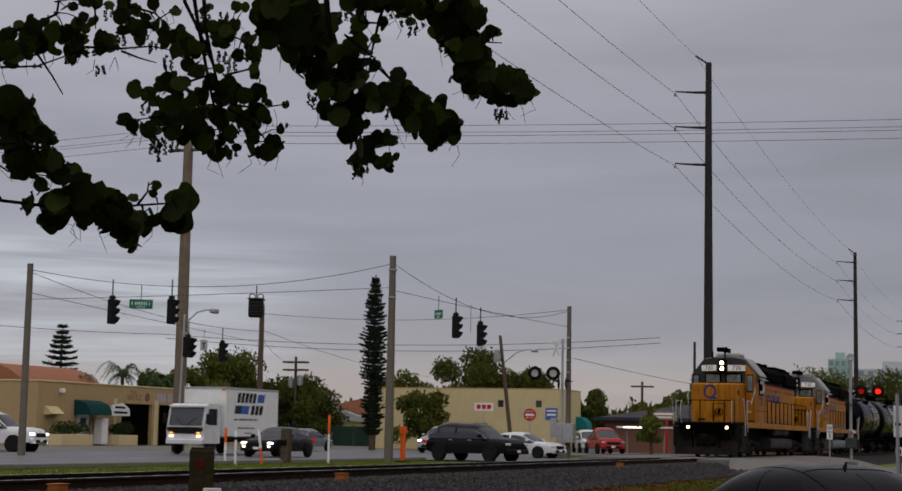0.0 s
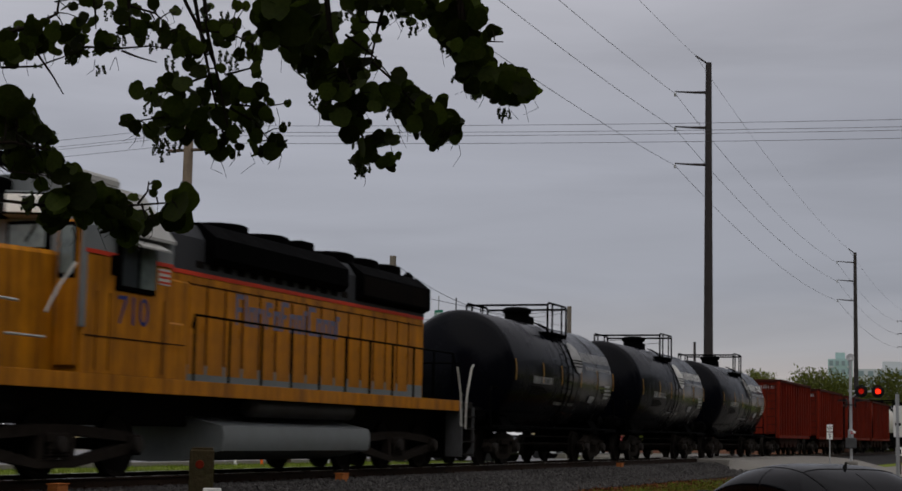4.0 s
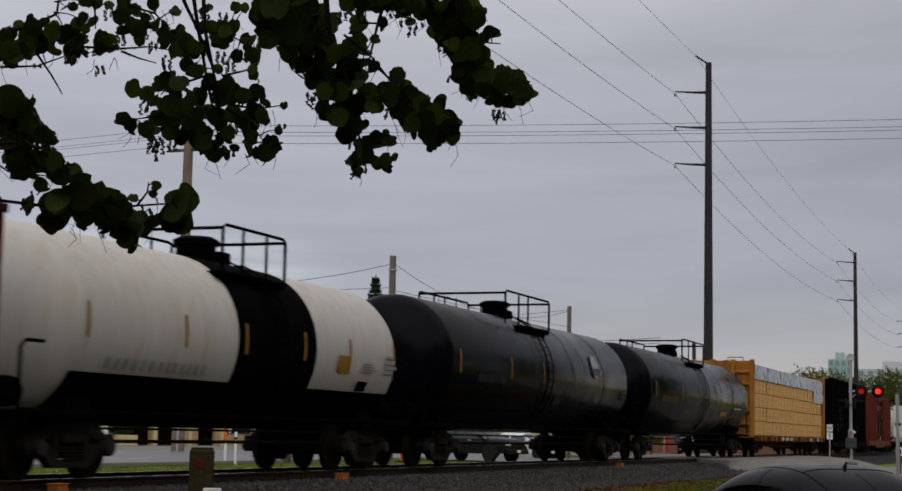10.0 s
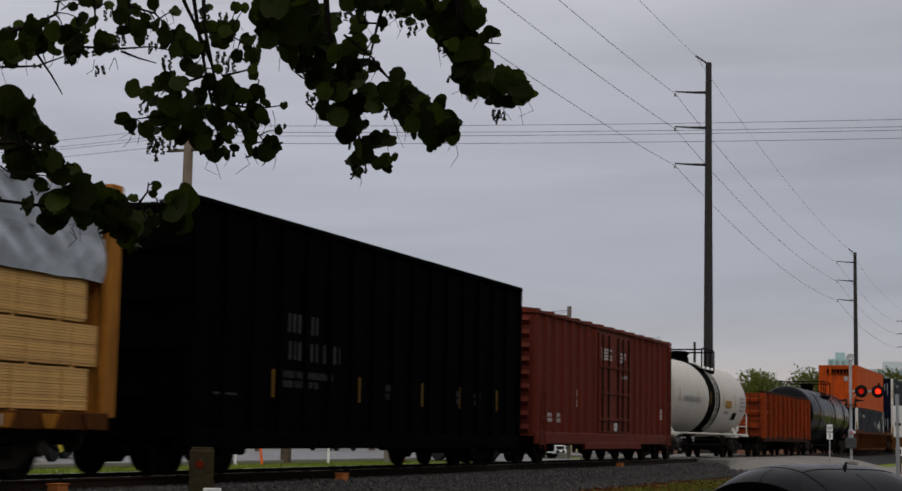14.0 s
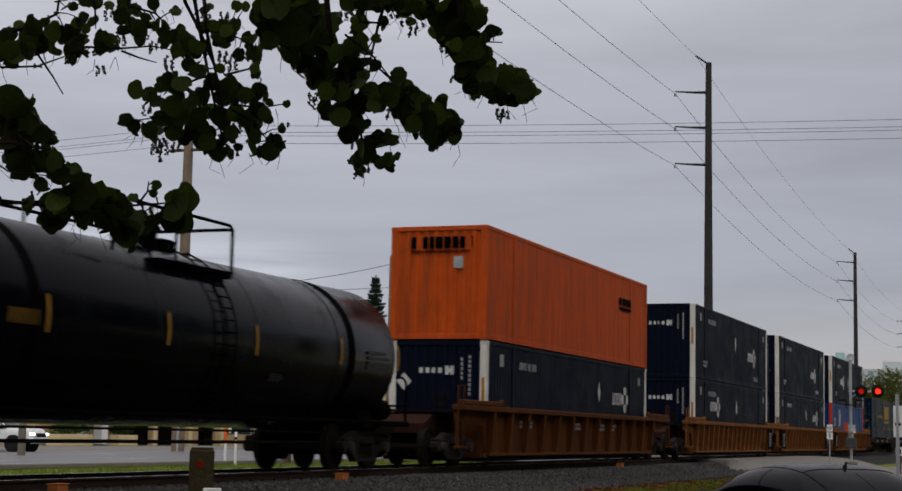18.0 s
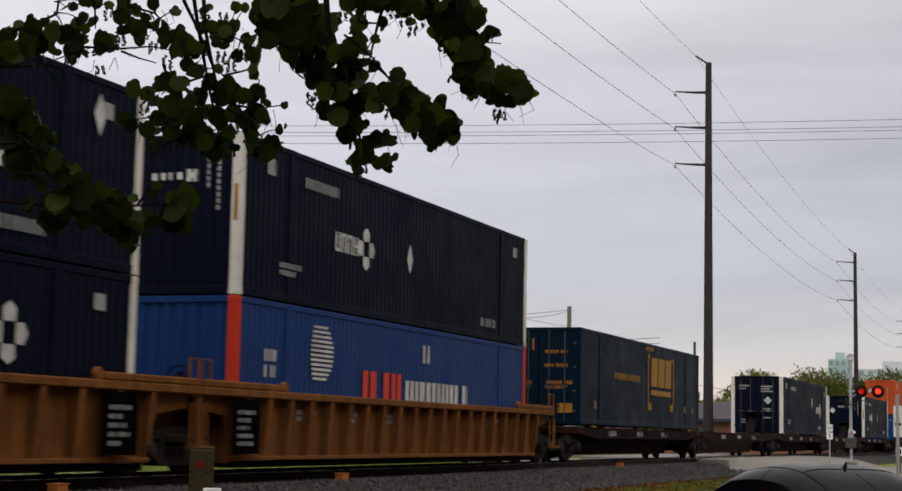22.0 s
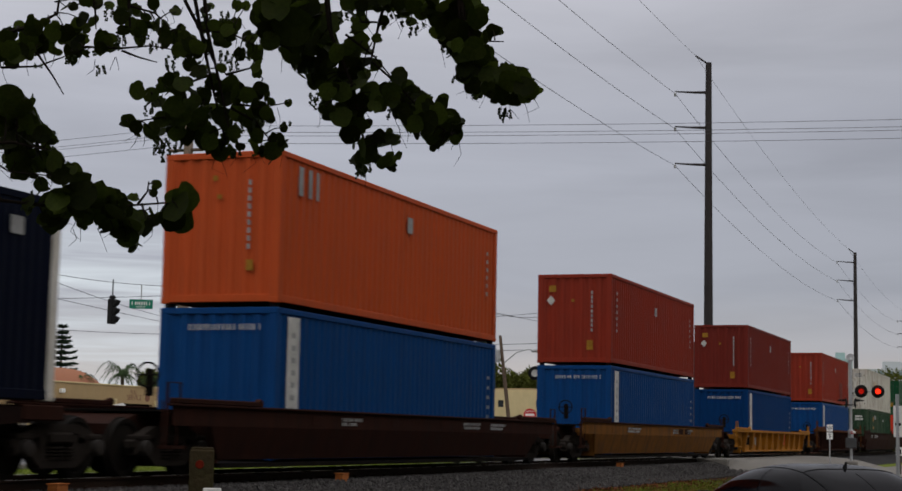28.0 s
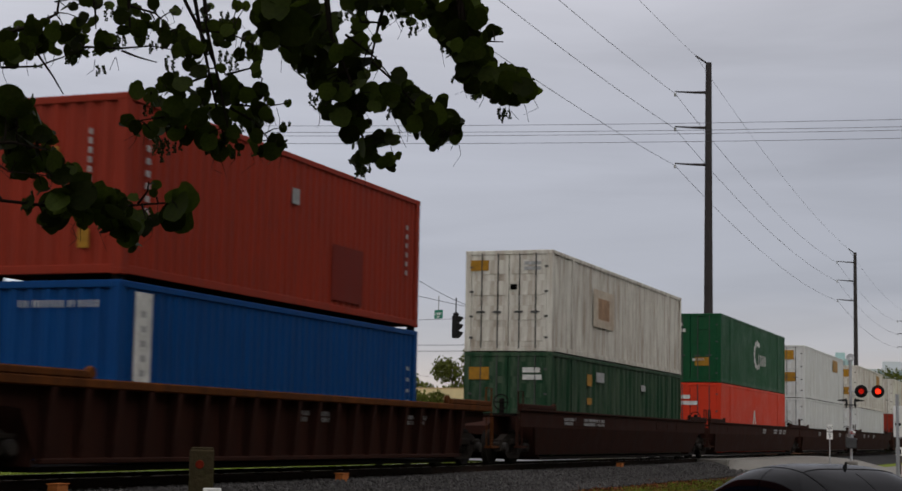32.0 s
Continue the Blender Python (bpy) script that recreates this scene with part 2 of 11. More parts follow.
M["rail"] = mat("rusty_rail_steel", (0.028, 0.017, 0.012), 0.75, 0.3, 0.3, 5)
M["railhead"] = mat("polished_rail_head", (0.5, 0.48, 0.46), 0.28, 1.0, 0.1, 2)
M["tie"] = mat("creosoted_timber", (0.02, 0.015, 0.012), 0.9, 0, 0.35, 3, bump=0.5, bscale=20, each=0.3)
M["ballast"] = mat("grey_ballast_bed", (0.028, 0.027, 0.027), 0.95, 0, 0.45, 18, bump=1.0, bscale=14)
M["stone"] = mat("crushed_granite", (0.055, 0.052, 0.051), 0.9, 0, 0.3, 20, each=0.75)
M["black_paint"] = mat("black_tank_paint", (0.0013, 0.0016, 0.0034), 0.22, 0.0, 0.2, 1.2, 0.3, (0.002, 0.002, 0.003), spec=0.055, bump=0.12, bscale=2.5)
M["faint_mark"] = mat("worn_grey_stencil_paint", (0.045, 0.048, 0.052), 0.7, 0, 0.3, 8, 0.6, (0.015, 0.015, 0.016))
M["faint_yellow"] = mat("worn_yellow_stencil_paint", (0.16, 0.085, 0.012), 0.7, 0, 0.3, 8, 0.7, (0.03, 0.02, 0.008))
M["black_dull"] = mat("dull_black_paint", (0.0011, 0.0011, 0.0012), 0.8, 0, 0.3, 2, 0.4, (0.0022, 0.0019, 0.0018), spec=0.012)
M["white_tank"] = mat("stained_white_paint", (0.49, 0.47, 0.44), 0.5, 0, 0.06, 1.2, 0.0, (0.36, 0.27, 0.17), 0.45)
M["hopper_red"] = mat("weathered_red_oxide", (0.135, 0.0125, 0.005), 0.75, 0, 0.22, 1.5, 0.0, (0.03, 0.008, 0.006), 0.8, spec=0.06)
# the shadow on the hopper rims is put into this darker brown
M["hopper_rim"] = mat("shade_brown_rim", (0.045, 0.010, 0.007), 0.85, 0, 0.3, 2, 0.6, (0.016, 0.008, 0.006), spec=0.05)
M["box_red"] = mat("boxcar_brown_red", (0.115, 0.018, 0.010), 0.65, 0, 0.14, 1.5, 0.0, (0.07, 0.028, 0.02), 0.5)
M["gon_red"] = mat("rusty_orange_red", (0.21, 0.032, 0.007), 0.75, 0, 0.25, 2.2, 0.0, (0.07, 0.02, 0.008), 0.8, spec=0.05)
M["loco_yellow"] = mat("loco_orange_yellow", (0.45, 0.17, 0.008), 0.55, 0, 0.2, 2.2, 0.0, (0.07, 0.028, 0.012), 0.85, coat=0.05)
M["pilot"] = mat("grimy_pilot_paint", (0.007, 0.0065, 0.006), 0.85, 0, 0.4, 2.5, 0.8, (0.03, 0.022, 0.017), spec=0.05, bump=0.5, bscale=9)
M["step_grey"] = mat("step_grey_paint", (0.07, 0.072, 0.075), 0.7, 0, 0.15, 2, 0.6, (0.03, 0.026, 0.022))
M["faded_blue"] = mat("faded_blue_paint", (0.13, 0.13, 0.2), 0.6, 0, 0.15, 4)
M["roof_pale"] = mat("bleached_roof_paint", (0.34, 0.34, 0.33), 0.7, 0, 0.12, 2, 0.4, (0.2, 0.18, 0.15))
M["cab_glass"] = mat("greenish_cab_glass", (0.11, 0.135, 0.13), 0.12, 0, 0.5, 2, spec=0.6)
M["board_white"] = mat("lit_number_board", (0.75, 0.75, 0.72), 0.5, 0, 0.05, 4, glow=(1.0, 0.98, 0.92, 0.06))
M["lamp_ditch"] = mat("ditch_light_glow", (1, 0.85, 0.65), 0.4, glow=(1.0, 0.62, 0.32, 7))
M["loco_grey"] = mat("loco_roof_grey", (0.04, 0.042, 0.047), 0.6, 0, 0.14, 2, 0.5, (0.02, 0.02, 0.02), spec=0.1)
M["loco_pale"] = mat("loco_pale_grey", (0.17, 0.185, 0.19), 0.5, 0, 0.1, 2, 0.35, (0.08, 0.075, 0.07))
M["loco_under"] = mat("loco_underframe_grey", (0.010, 0.0095, 0.009), 0.85, 0, 0.25, 2, 0.6, (0.018, 0.014, 0.011), spec=0.05)
M["fuel_tank"] = mat("dusty_grey_tank", (0.038, 0.036, 0.035), 0.6, 0, 0.12, 2, 0.6, (0.025, 0.02, 0.015), spec=0.1)
M["stripe_red"] = mat("red_stripe", (0.55, 0.05, 0.025), 0.5, 0, 0.1)
M["blue_letter"] = mat("blue_letter_paint", (0.03, 0.04, 0.15), 0.5, 0, 0.2, 4)
M["white_mark"] = mat("white_marking", (0.52, 0.52, 0.5), 0.6, 0, 0.2, 6, 0.6, (0.16, 0.14, 0.13))
M["grey_mark"] = mat("faded_marking", (0.30, 0.30, 0.30), 0.6, 0, 0.3, 6, 0.5, (0.1, 0.1, 0.1))
M["yellow_mark"] = mat("yellow_reflector", (0.29, 0.145, 0.017), 0.5, 0, 0.25, 6, 0.4, (0.1, 0.055, 0.015))
M["pale_rail"] = mat("pale_handrail", (0.42, 0.41, 0.38), 0.5, 0, 0.1, 4)
M["glass_dark"] = mat("dark_window_glass", (0.03, 0.035, 0.04), 0.08, 0, 0.05, 2, spec=0.5)
M["glass_pale"] = mat("grey_window_glass", (0.04, 0.046, 0.05), 0.1, 0, 0.1, 2, spec=0.6)
M["lamp_on"] = mat("headlight_glow", (1, 0.9, 0.75), 0.4, glow=(1.0, 0.72, 0.4, 9))
M["lamp_white"] = mat("car_headlight_glow", (1, 1, 1), 0.4, glow=(1.0, 0.9, 0.75, 3.5))
M["lamp_off"] = mat("unlit_lamp_lens", (0.5, 0.5, 0.48), 0.15)
M["lamp_red"] = mat("red_signal_glow", (0.6, 0.03, 0.02), 0.4, glow=(1.0, 0.02, 0.006, 1.9))
M["lamp_red_dim"] = mat("red_signal_afterglow", (0.5, 0.02, 0.015), 0.4, glow=(1.0, 0.02, 0.008, 0.2))
M["tail_red"] = mat("red_tail_lens", (0.4, 0.02, 0.015), 0.25, glow=(1.0, 0.03, 0.02, 0.25))
M["amber"] = mat("amber_lens", (0.9, 0.4, 0.05), 0.3, glow=(1.0, 0.4, 0.05, 1.2))
M["well_rust"] = mat("rusty_well_car_orange", (0.085, 0.027, 0.0065), 0.8, 0, 0.25, 1.8, 0.0, (0.022, 0.009, 0.0045), 0.7, spec=0.06)
M["well_orange"] = mat("worn_orange_well_car", (0.17, 0.066, 0.020), 0.8, 0, 0.25, 1.8, 0.0, (0.04, 0.016, 0.007), 0.65, spec=0.05)
M["well_tan"] = mat("dirty_tan_steel", (0.165, 0.068, 0.014), 0.8, 0, 0.3, 1.4, 0.0, (0.05, 0.026, 0.012), 0.7, spec=0.06)
M["well_brown"] = mat("rust_and_shade_brown", (0.028, 0.0105, 0.007), 0.85, 0, 0.25, 1.8, 0.0, (0.014, 0.007, 0.006), 0.6, spec=0.05)
M["well_yellow"] = mat("worn_well_car_yellow", (0.31, 0.125, 0.012), 0.7, 0, 0.14, 1.8, 0.0, (0.11, 0.05, 0.02), 0.6, spec=0.08)
M["spine"] = mat("dark_brown_spine_car", (0.010, 0.0052, 0.0044), 0.85, 0, 0.25, 2, 0.5, (0.022, 0.010, 0.007), spec=0.05)
M["c_orange"] = mat("orange_container_paint", (0.45, 0.064, 0.006), 0.6, 0, 0.2, 1.6, 0.0, (0.15, 0.036, 0.014), 0.85)
M["c_orange2"] = mat("faded_orange_container", (0.41, 0.064, 0.016), 0.55, 0, 0.07, 0.8, 0.0, (0.26, 0.06, 0.02), 0.45)
M["c_red"] = mat("oxide_red_container", (0.21, 0.024, 0.012), 0.6, 0, 0.1, 0.8, 0.0, (0.12, 0.026, 0.018), 0.5)
M["c_red2"] = mat("brown_red_container", (0.125, 0.017, 0.012), 0.6, 0, 0.1, 0.8, 0.0, (0.10, 0.025, 0.02), 0.4, spec=0.05)
M["c_blue"] = mat("bright_blue_container", (0.002, 0.042, 0.155), 0.55, 0, 0.1, 0.8, 0.0, (0.006, 0.022, 0.075), 0.5)
M["c_blue3"] = mat("aged_blue_container", (0.0012, 0.027, 0.105), 0.6, 0, 0.1, 0.8, 0.0, (0.003, 0.02, 0.08), 0.35, spec=0.05)
M["c_blue2"] = mat("royal_blue_container", (0.006, 0.032, 0.125), 0.5, 0, 0.08, 0.8, 0.0, (0.015, 0.03, 0.13), 0.35)
M["c_navy"] = mat("navy_container_paint", (0.0019, 0.0036, 0.0125), 0.55, 0, 0.15, 0.8, 0.0, (0.0035, 0.0048, 0.009), 0.4, spec=0.05)
M["c_teal"] = mat("dark_teal_container", (0.0012, 0.0085, 0.021), 0.5, 0, 0.1, 0.8, 0.0, (0.002, 0.006, 0.012), 0.45, spec=0.05)
M["c_white"] = mat("dirty_white_container", (0.52, 0.50, 0.45), 0.65, 0, 0.14, 1.6, 0.0, (0.17, 0.11, 0.07), 0.85)
M["c_palegrey"] = mat("pale_grey_container", (0.50, 0.51, 0.50), 0.6, 0, 0.1, 1.0, 0.0, (0.26, 0.22, 0.17), 0.6)
M["c_green"] = mat("dark_green_container", (0.005, 0.052, 0.02), 0.5, 0, 0.12, 0.9, 0.0, (0.03, 0.06, 0.03), 0.4)
M["c_green2"] = mat("faded_green_container", (0.008, 0.034, 0.015), 0.65, 0, 0.2, 0.9, 0.0, (0.10, 0.12, 0.085), 0.7)
M["c_brightred"] = mat("bright_red_container", (0.48, 0.035, 0.014), 0.5, 0, 0.08, 0.9, 0.0, (0.28, 0.04, 0.02), 0.3)
M["post_white"] = mat("dull_white_post", (0.58, 0.56, 0.52), 0.55, 0, 0.1, 2, 0.5, (0.3, 0.25, 0.18))
M["lumber"] = mat("sawn_pine_boards", (0.60, 0.36, 0.135), 0.8, 0, 0.14, 3, each=0.2, bump=0.3, bscale=40)
M["faded_rust"] = mat("faded_rust_paint", (0.30, 0.19, 0.12), 0.7, 0, 0.3, 3, 0.7, (0.14, 0.07, 0.04))
M["faded_stain"] = mat("pale_rust_stain", (0.42, 0.36, 0.29), 0.7, 0, 0.25, 3, 0.6, (0.30, 0.20, 0.13))
M["strap"] = mat("pack_strapping", (0.50, 0.30, 0.11), 0.7, 0, 0.2, 5)
M["rod"] = mat("dull_lock_rod", (0.06, 0.06, 0.06), 0.6, 0.3, 0.2, 5)
M["tarp"] = mat("grey_plastic_wrap", (0.40, 0.44, 0.50), 0.3, 0, 0.2, 2, 0.4, (0.24, 0.27, 0.32), bump=0.5, bscale=3.5, spec=0.35)
M["beam_yellow"] = mat("centre_beam_yellow", (0.36, 0.15, 0.025), 0.7, 0, 0.2, 2, 0.0, (0.10, 0.035, 0.012), 0.75)
M["orange_mark"] = mat("orange_marker_paint", (0.40, 0.13, 0.035), 0.7, 0, 0.3, 8, 0.7, (0.12, 0.06, 0.03))
# ---------------------------------------------------------------- ground, track, roads
M["grass"] = mat("mown_grass", (0.12, 0.155, 0.02), 0.95, 0, 0.35, 1.4, 0.4, (0.10, 0.09, 0.025), bump=0.9, bscale=18)
M["far_ground"] = mat("distant_ground", (0.09, 0.11, 0.045), 0.95, 0, 0.3, 0.05, 0.5, (0.14, 0.12, 0.07))
M["leaf_litter"] = mat("reddish_leaf_litter", (0.07, 0.026, 0.011), 0.95, 0, 0.45, 3, 0.6, (0.05, 0.06, 0.015), bump=1.0, bscale=25)
M["asphalt"] = mat("wet_grey_asphalt", (0.11, 0.107, 0.11), 0.5, 0, 0.2, 0.5, 0.5, (0.075, 0.073, 0.075), bump=0.25, bscale=60, spec=0.4)
M["lot"] = mat("dark_lot_asphalt", (0.035, 0.034, 0.033), 0.8, 0, 0.3, 1.2, 0.5, (0.05, 0.045, 0.04), bump=0.4, bscale=50)
M["concrete"] = mat("pale_concrete", (0.17, 0.16, 0.145), 0.85, 0, 0.12, 2, 0.4, (0.2, 0.19, 0.17), bump=0.3, bscale=40)
M["paint_line"] = mat("worn_road_paint", (0.5, 0.49, 0.45), 0.7, 0, 0.2, 5)
M["litter_leaf"] = mat("fallen_dead_leaves", (0.10, 0.036, 0.012), 0.85, 0, 0.3, 6, each=0.7)
M["grass_blade"] = mat("grass_blades", (0.13, 0.175, 0.022), 0.8, 0, 0.25, 3, each=0.35, transl=0.2)


def sheet(name, x0, x1, y0, y1, height, material, label, nx=1, ny=1, kind="structure", category="ground"):
    mb = Mb()
    vs, fs = [], []
    for i in range(nx + 1):
        for j in range(ny + 1):
            x, y = x0 + (x1 - x0) * i / nx, y0 + (y1 - y0) * j / ny
            vs.append((x, y, height(x, y) if callable(height) else height))
    for i in range(nx):
        for j in range(ny):
            a = i * (ny + 1) + j
            fs.append((a, a + ny + 1, a + ny + 2, a + 1))
    mb.add(vs, fs)
    return solid(name, mb, material, label, category, kind=kind, smooth=60)


def smooth01(a, b, x):
    t = max(0.0, min(1.0, (x - a) / (b - a)))
    return t * t * (3 - 2 * t)


def lie(x, y):
    """The ground's height: low on the camera's side of the track, level with the road beyond it."""
    near = -0.40 + 0.30 * smooth01(9.2, 11.2, y)
    h = near * (1 - smooth01(11.5, 13.5, y))
    if x < 65.2 and y > 12.2:
        cross_end = smooth01(64.9, 65.2, x)
    else:
        cross_end = 1.0
    bank = 0.06 * smooth01(10.9, 12.2, y) * (1 - smooth01(17.4, 18.9, y))
    cross = 0.46 * smooth01(62.6, 64.4, x) * (1 - smooth01(90, 92, x)) * smooth01(6.5, 12.6, y) * (1 - smooth01(17, 21, y)) * cross_end
    return max(h + bank, cross + (1 - smooth01(6.5, 12.6, y)) * h if cross > 0 else -9) - 0.03 + 0.03 * noise.noise((x * 0.3, y * 0.3, 0))


def ground():
    # one sheet to the horizon, finer near the track
    xs = [-3000, -800, -200, -60, -20] + [-10 + 1.0 * i for i in range(0, 131)] + [130, 160, 220, 400, 900, 4000]
    ys = [-3000, -600, -100, -30, -12] + [-6 + 0.5 * i for i in range(0, 81)] + [36, 40, 50, 70, 120, 300, 900, 4000]
    xs, ys = sorted(set(xs)), sorted(set(ys))
    mb = Mb()
    vs = [(x, y, lie(x, y) if -20 <= x <= 130 and -12 <= y <= 50 else (-0.05 if y > 14 or x > 70 else -0.43)) for x in xs for y in ys]
    n = len(ys)
    fs = [(i * n + j, (i + 1) * n + j, (i + 1) * n + j + 1, i * n + j + 1) for i in range(len(xs) - 1) for j in range(n - 1)]
    mb.add(vs, fs)
    solid("ground", mb, M["grass"], "mown green grass beside the railway track", "ground", kind="structure", smooth=60)
    # leaf-strewn strip between the ballast and the grass on the near side
    sheet("leaf_strip", 8, 63.4, 8.9, 12.8, lambda x, y: lie(x, y) + 0.012 + 0.02 * noise.noise((x, y, 3)), M["leaf_litter"], "reddish dead leaves and bare soil along the ballast", 90, 8)
    # mostly unseen lot, added dark so the tank cars reflect no bright grass
    sheet("parking_lot", -60, 62.6, -60, 8.2, lambda x, y: lie(x, y) + 0.02, M["lot"], "dark asphalt lot added out of view to dull reflections", 60, 68, category="pavement")
    # road along the far side of the track and the street that crosses it
    sheet("road", -400, 600, 29.0, 50.0, 0.012, M["asphalt"], "wet grey asphalt highway beside the railway", 1, 1, category="road")
    sheet("side_street", 75.5, 89.5, 18.6, 29.0, lambda x, y: 0.016 + 0.44 * (1 - smooth01(16.6, 22.5, y)), M["asphalt"], "asphalt street rising to the level crossing", 2, 24, category="road")
    sheet("side_street_beyond", 75.5, 89.5, 50.0, 400, 0.014, M["asphalt"], "asphalt side street running away between houses", 1, 1, category="road")
    sheet("crossing_apron", 62.8, 91.0, -80, 12.68, lambda x, y: lie(x, y) + 0.025, M["concrete"], "pale concrete approach to the level crossing", 55, 180, category="road")
    sheet("crossing_apron", 91.0, 130.0, -80, 10.4, lambda x, y: lie(x, y) + 0.025, M["concrete"], "pale concrete verge beside the level crossing", 20, 120, category="road")
    sheet("forecourt", 70, 160, 50.0, 63.0, 0.02, M["concrete"], "pale concrete forecourt before the repair garage", 1, 1, category="pavement")
    for i, (y, x0, x1) in enumerate(((36.0, -60, 74), (43.0, -60, 74), (36.0, 92, 200), (43.0, 92, 200))):
        mb = Mb()
        x = x0
        while x < x1:
            mb.box(x, x + 3, y - 0.06, y + 0.06, 0.010, 0.017)
            x += 9
        solid("lane_marking", mb, M["paint_line"], "worn white dashed lane marking", "road marking", "lane markings", "structure")
    mb = Mb()
    mb.box(-60, 74, 29.0, 29.18, -0.02, 0.13, 0.02)
    solid("kerb", mb, M["concrete"], "pale concrete kerb between grass verge and road", "kerb", kind="structure")
    mb = Mb()
    mb.box(92, 200, 29.0, 29.18, -0.02, 0.13, 0.02)
    solid("kerb", mb, M["concrete"], "pale concrete kerb beyond the side street", "kerb", kind="structure")


def track():
    mb = Mb()
    prof = [(TRACK_Y - 3.6, -0.7), (TRACK_Y - 3.6, -0.12), (TRACK_Y - 2.9, 0.02), (TRACK_Y - 1.75, 0.30), (TRACK_Y + 1.75, 0.30), (TRACK_Y + 2.9, 0.03), (TRACK_Y + 3.4, -0.06), (TRACK_Y + 3.4, -0.7)]
    mb.prism(prof, 0, -60, 64.6).prism([(a, b if b < 0.2 else 0.2) for a, b in prof], 0, 64.6, 90.4).prism(prof, 0, 90.4, 900)
    bed = solid("ballast_bed", mb, M["ballast"], "grey crushed-stone ballast bed of the track", "ballast", kind="structure", smooth=0)
    # loose stones that can be told apart on the near shoulder
    rng = random.Random(5)
    vs0 = [(1, 0, 0), (-1, 0, 0), (0, 1, 0), (0, -1, 0), (0, 0, 1), (0, 0, -1)]
    fs0 = [(0, 2, 4), (2, 1, 4), (1, 3, 4), (3, 0, 4), (2, 0, 5), (1, 2, 5), (3, 1, 5), (0, 3, 5)]
    mb = Mb()
    for k in range(26000):
        u = rng.random()
        x = 17 + 47.5 * u ** 1.4
        y = TRACK_Y - rng.uniform(0.2, 3.55) if rng.random() < 0.93 else TRACK_Y + rng.uniform(0.2, 2.4)
        d = abs(y - TRACK_Y)
        z = 0.30 if d < 1.75 else 0.30 - 0.28 * min(1, (d - 1.75) / 1.15) - max(0, d - 2.9) * 0.1
        if abs(d - 0.7175) < 0.14:
            continue
        s = rng.uniform(0.02, 0.042) * (1 + 0.25 * u)
        m = Matrix.LocRotScale((x, y, z + s * 0.35), Euler((rng.uniform(0, 6), rng.uniform(0, 6), rng.uniform(0, 6))), (s * rng.uniform(0.8, 1.5), s, s * rng.uniform(0.6, 1)))
        mb.add([m @ Vector(p) for p in vs0], fs0)
    for k in range(5200):
        x, y = 52 + 11.2 * rng.random(), 10.4 + 2.5 * rng.random()
        s = rng.uniform(0.03, 0.06)
        m = Matrix.LocRotScale((x, y, lie(x, y) + 0.03), Euler((rng.uniform(0, 6), rng.uniform(0, 6), rng.uniform(0, 6))), (s * rng.uniform(0.8, 1.5), s, s * rng.uniform(0.6, 1)))
        mb.add([m @ Vector(p) for p in vs0], fs0)
    me = mb.mesh("ballast_stones", M["stone"], 0, tidy=False)
    tagged(new("ballast_stones", me), "loose grey and dark crushed ballast stones", "ballast", kind="stuff")
    # rails
    for sgn, label in ((-1, "rusty steel rail with a polished head"), (1, "rusty steel rail with a polished head")):
        y = TRACK_Y + sgn * 0.7525
        z = RAIL
        prof = [(-0.075, -0.18), (0.075, -0.18), (0.075, -0.168), (0.012, -0.145), (0.010, -0.045), (0.037, -0.036), (0.037, -0.004),
                (-0.037, -0.004), (-0.037, -0.036), (-0.010, -0.045), (-0.012, -0.145), (-0.075, -0.168)]
        th = thing("rail", label, "rail", Matrix.Translation((0, y, z)), "rails of the track", "structure")
        part("rail_web", Mb().prism(prof, 0, -60, 900), M["rail"], th)
        part("rail_head", Mb().box(-60, 900, -0.034, 0.034, -0.004, 0.0, 0.001), M["railhead"], th, "polished running surface")
    # sleepers: each one a thing of its own where it can be told apart
    root = thing("sleepers", "dark creosoted timber sleepers bedded in ballast", "sleeper", kind="structure")
    mb = Mb().box(-0.115, 0.115, -1.3, 1.3, -0.18, 0.0, 0.012)
    me = mb.mesh("sleeper", M["tie"])
    plate = Mb().box(-0.1, 0.1, -0.18, 0.18, 0, 0.016, 0.004).box(-0.06, 0.06, -0.125, -0.08, 0.016, 0.05).box(-0.06, 0.06, 0.08, 0.125, 0.016, 0.05).mesh("tie_plate", M["rail"])
    for i in range(130):
        x = 14.0 + 0.53 * i + rng.uniform(-0.03, 0.03)
        if 64.8 < x < 90:
            continue
        s = part("sleeper", me, None, root, at=pose(x, TRACK_Y + rng.uniform(-0.05, 0.05), 0.318 + rng.uniform(-0.008, 0.004), 0, 0, rng.uniform(-1, 1)))
        part("tie_plate", plate, None, s, at=pose(0, -0.7525, 0.0))
    # orange-painted markers at the sleeper ends
    for x in (19.73, 29.34, 50.5):
        th = thing("track_marker", "orange-painted block at a sleeper end beside the rail", "track marker", Matrix.Translation((x, 13.25, 0.30)), "orange track markers")
        part("block", Mb().box(-0.13, 0.13, -0.09, 0.09, -0.02, 0.15, 0.015), M["orange_mark"], th)
        part("cap", Mb().box(-0.15, 0.15, -0.1, 0.1, 0.15, 0.165, 0.004), M["orange_mark"], th)
    # crossing panels
    root = thing("level_crossing", "pale concrete panels laid flush between the rails", "level crossing", kind="structure")
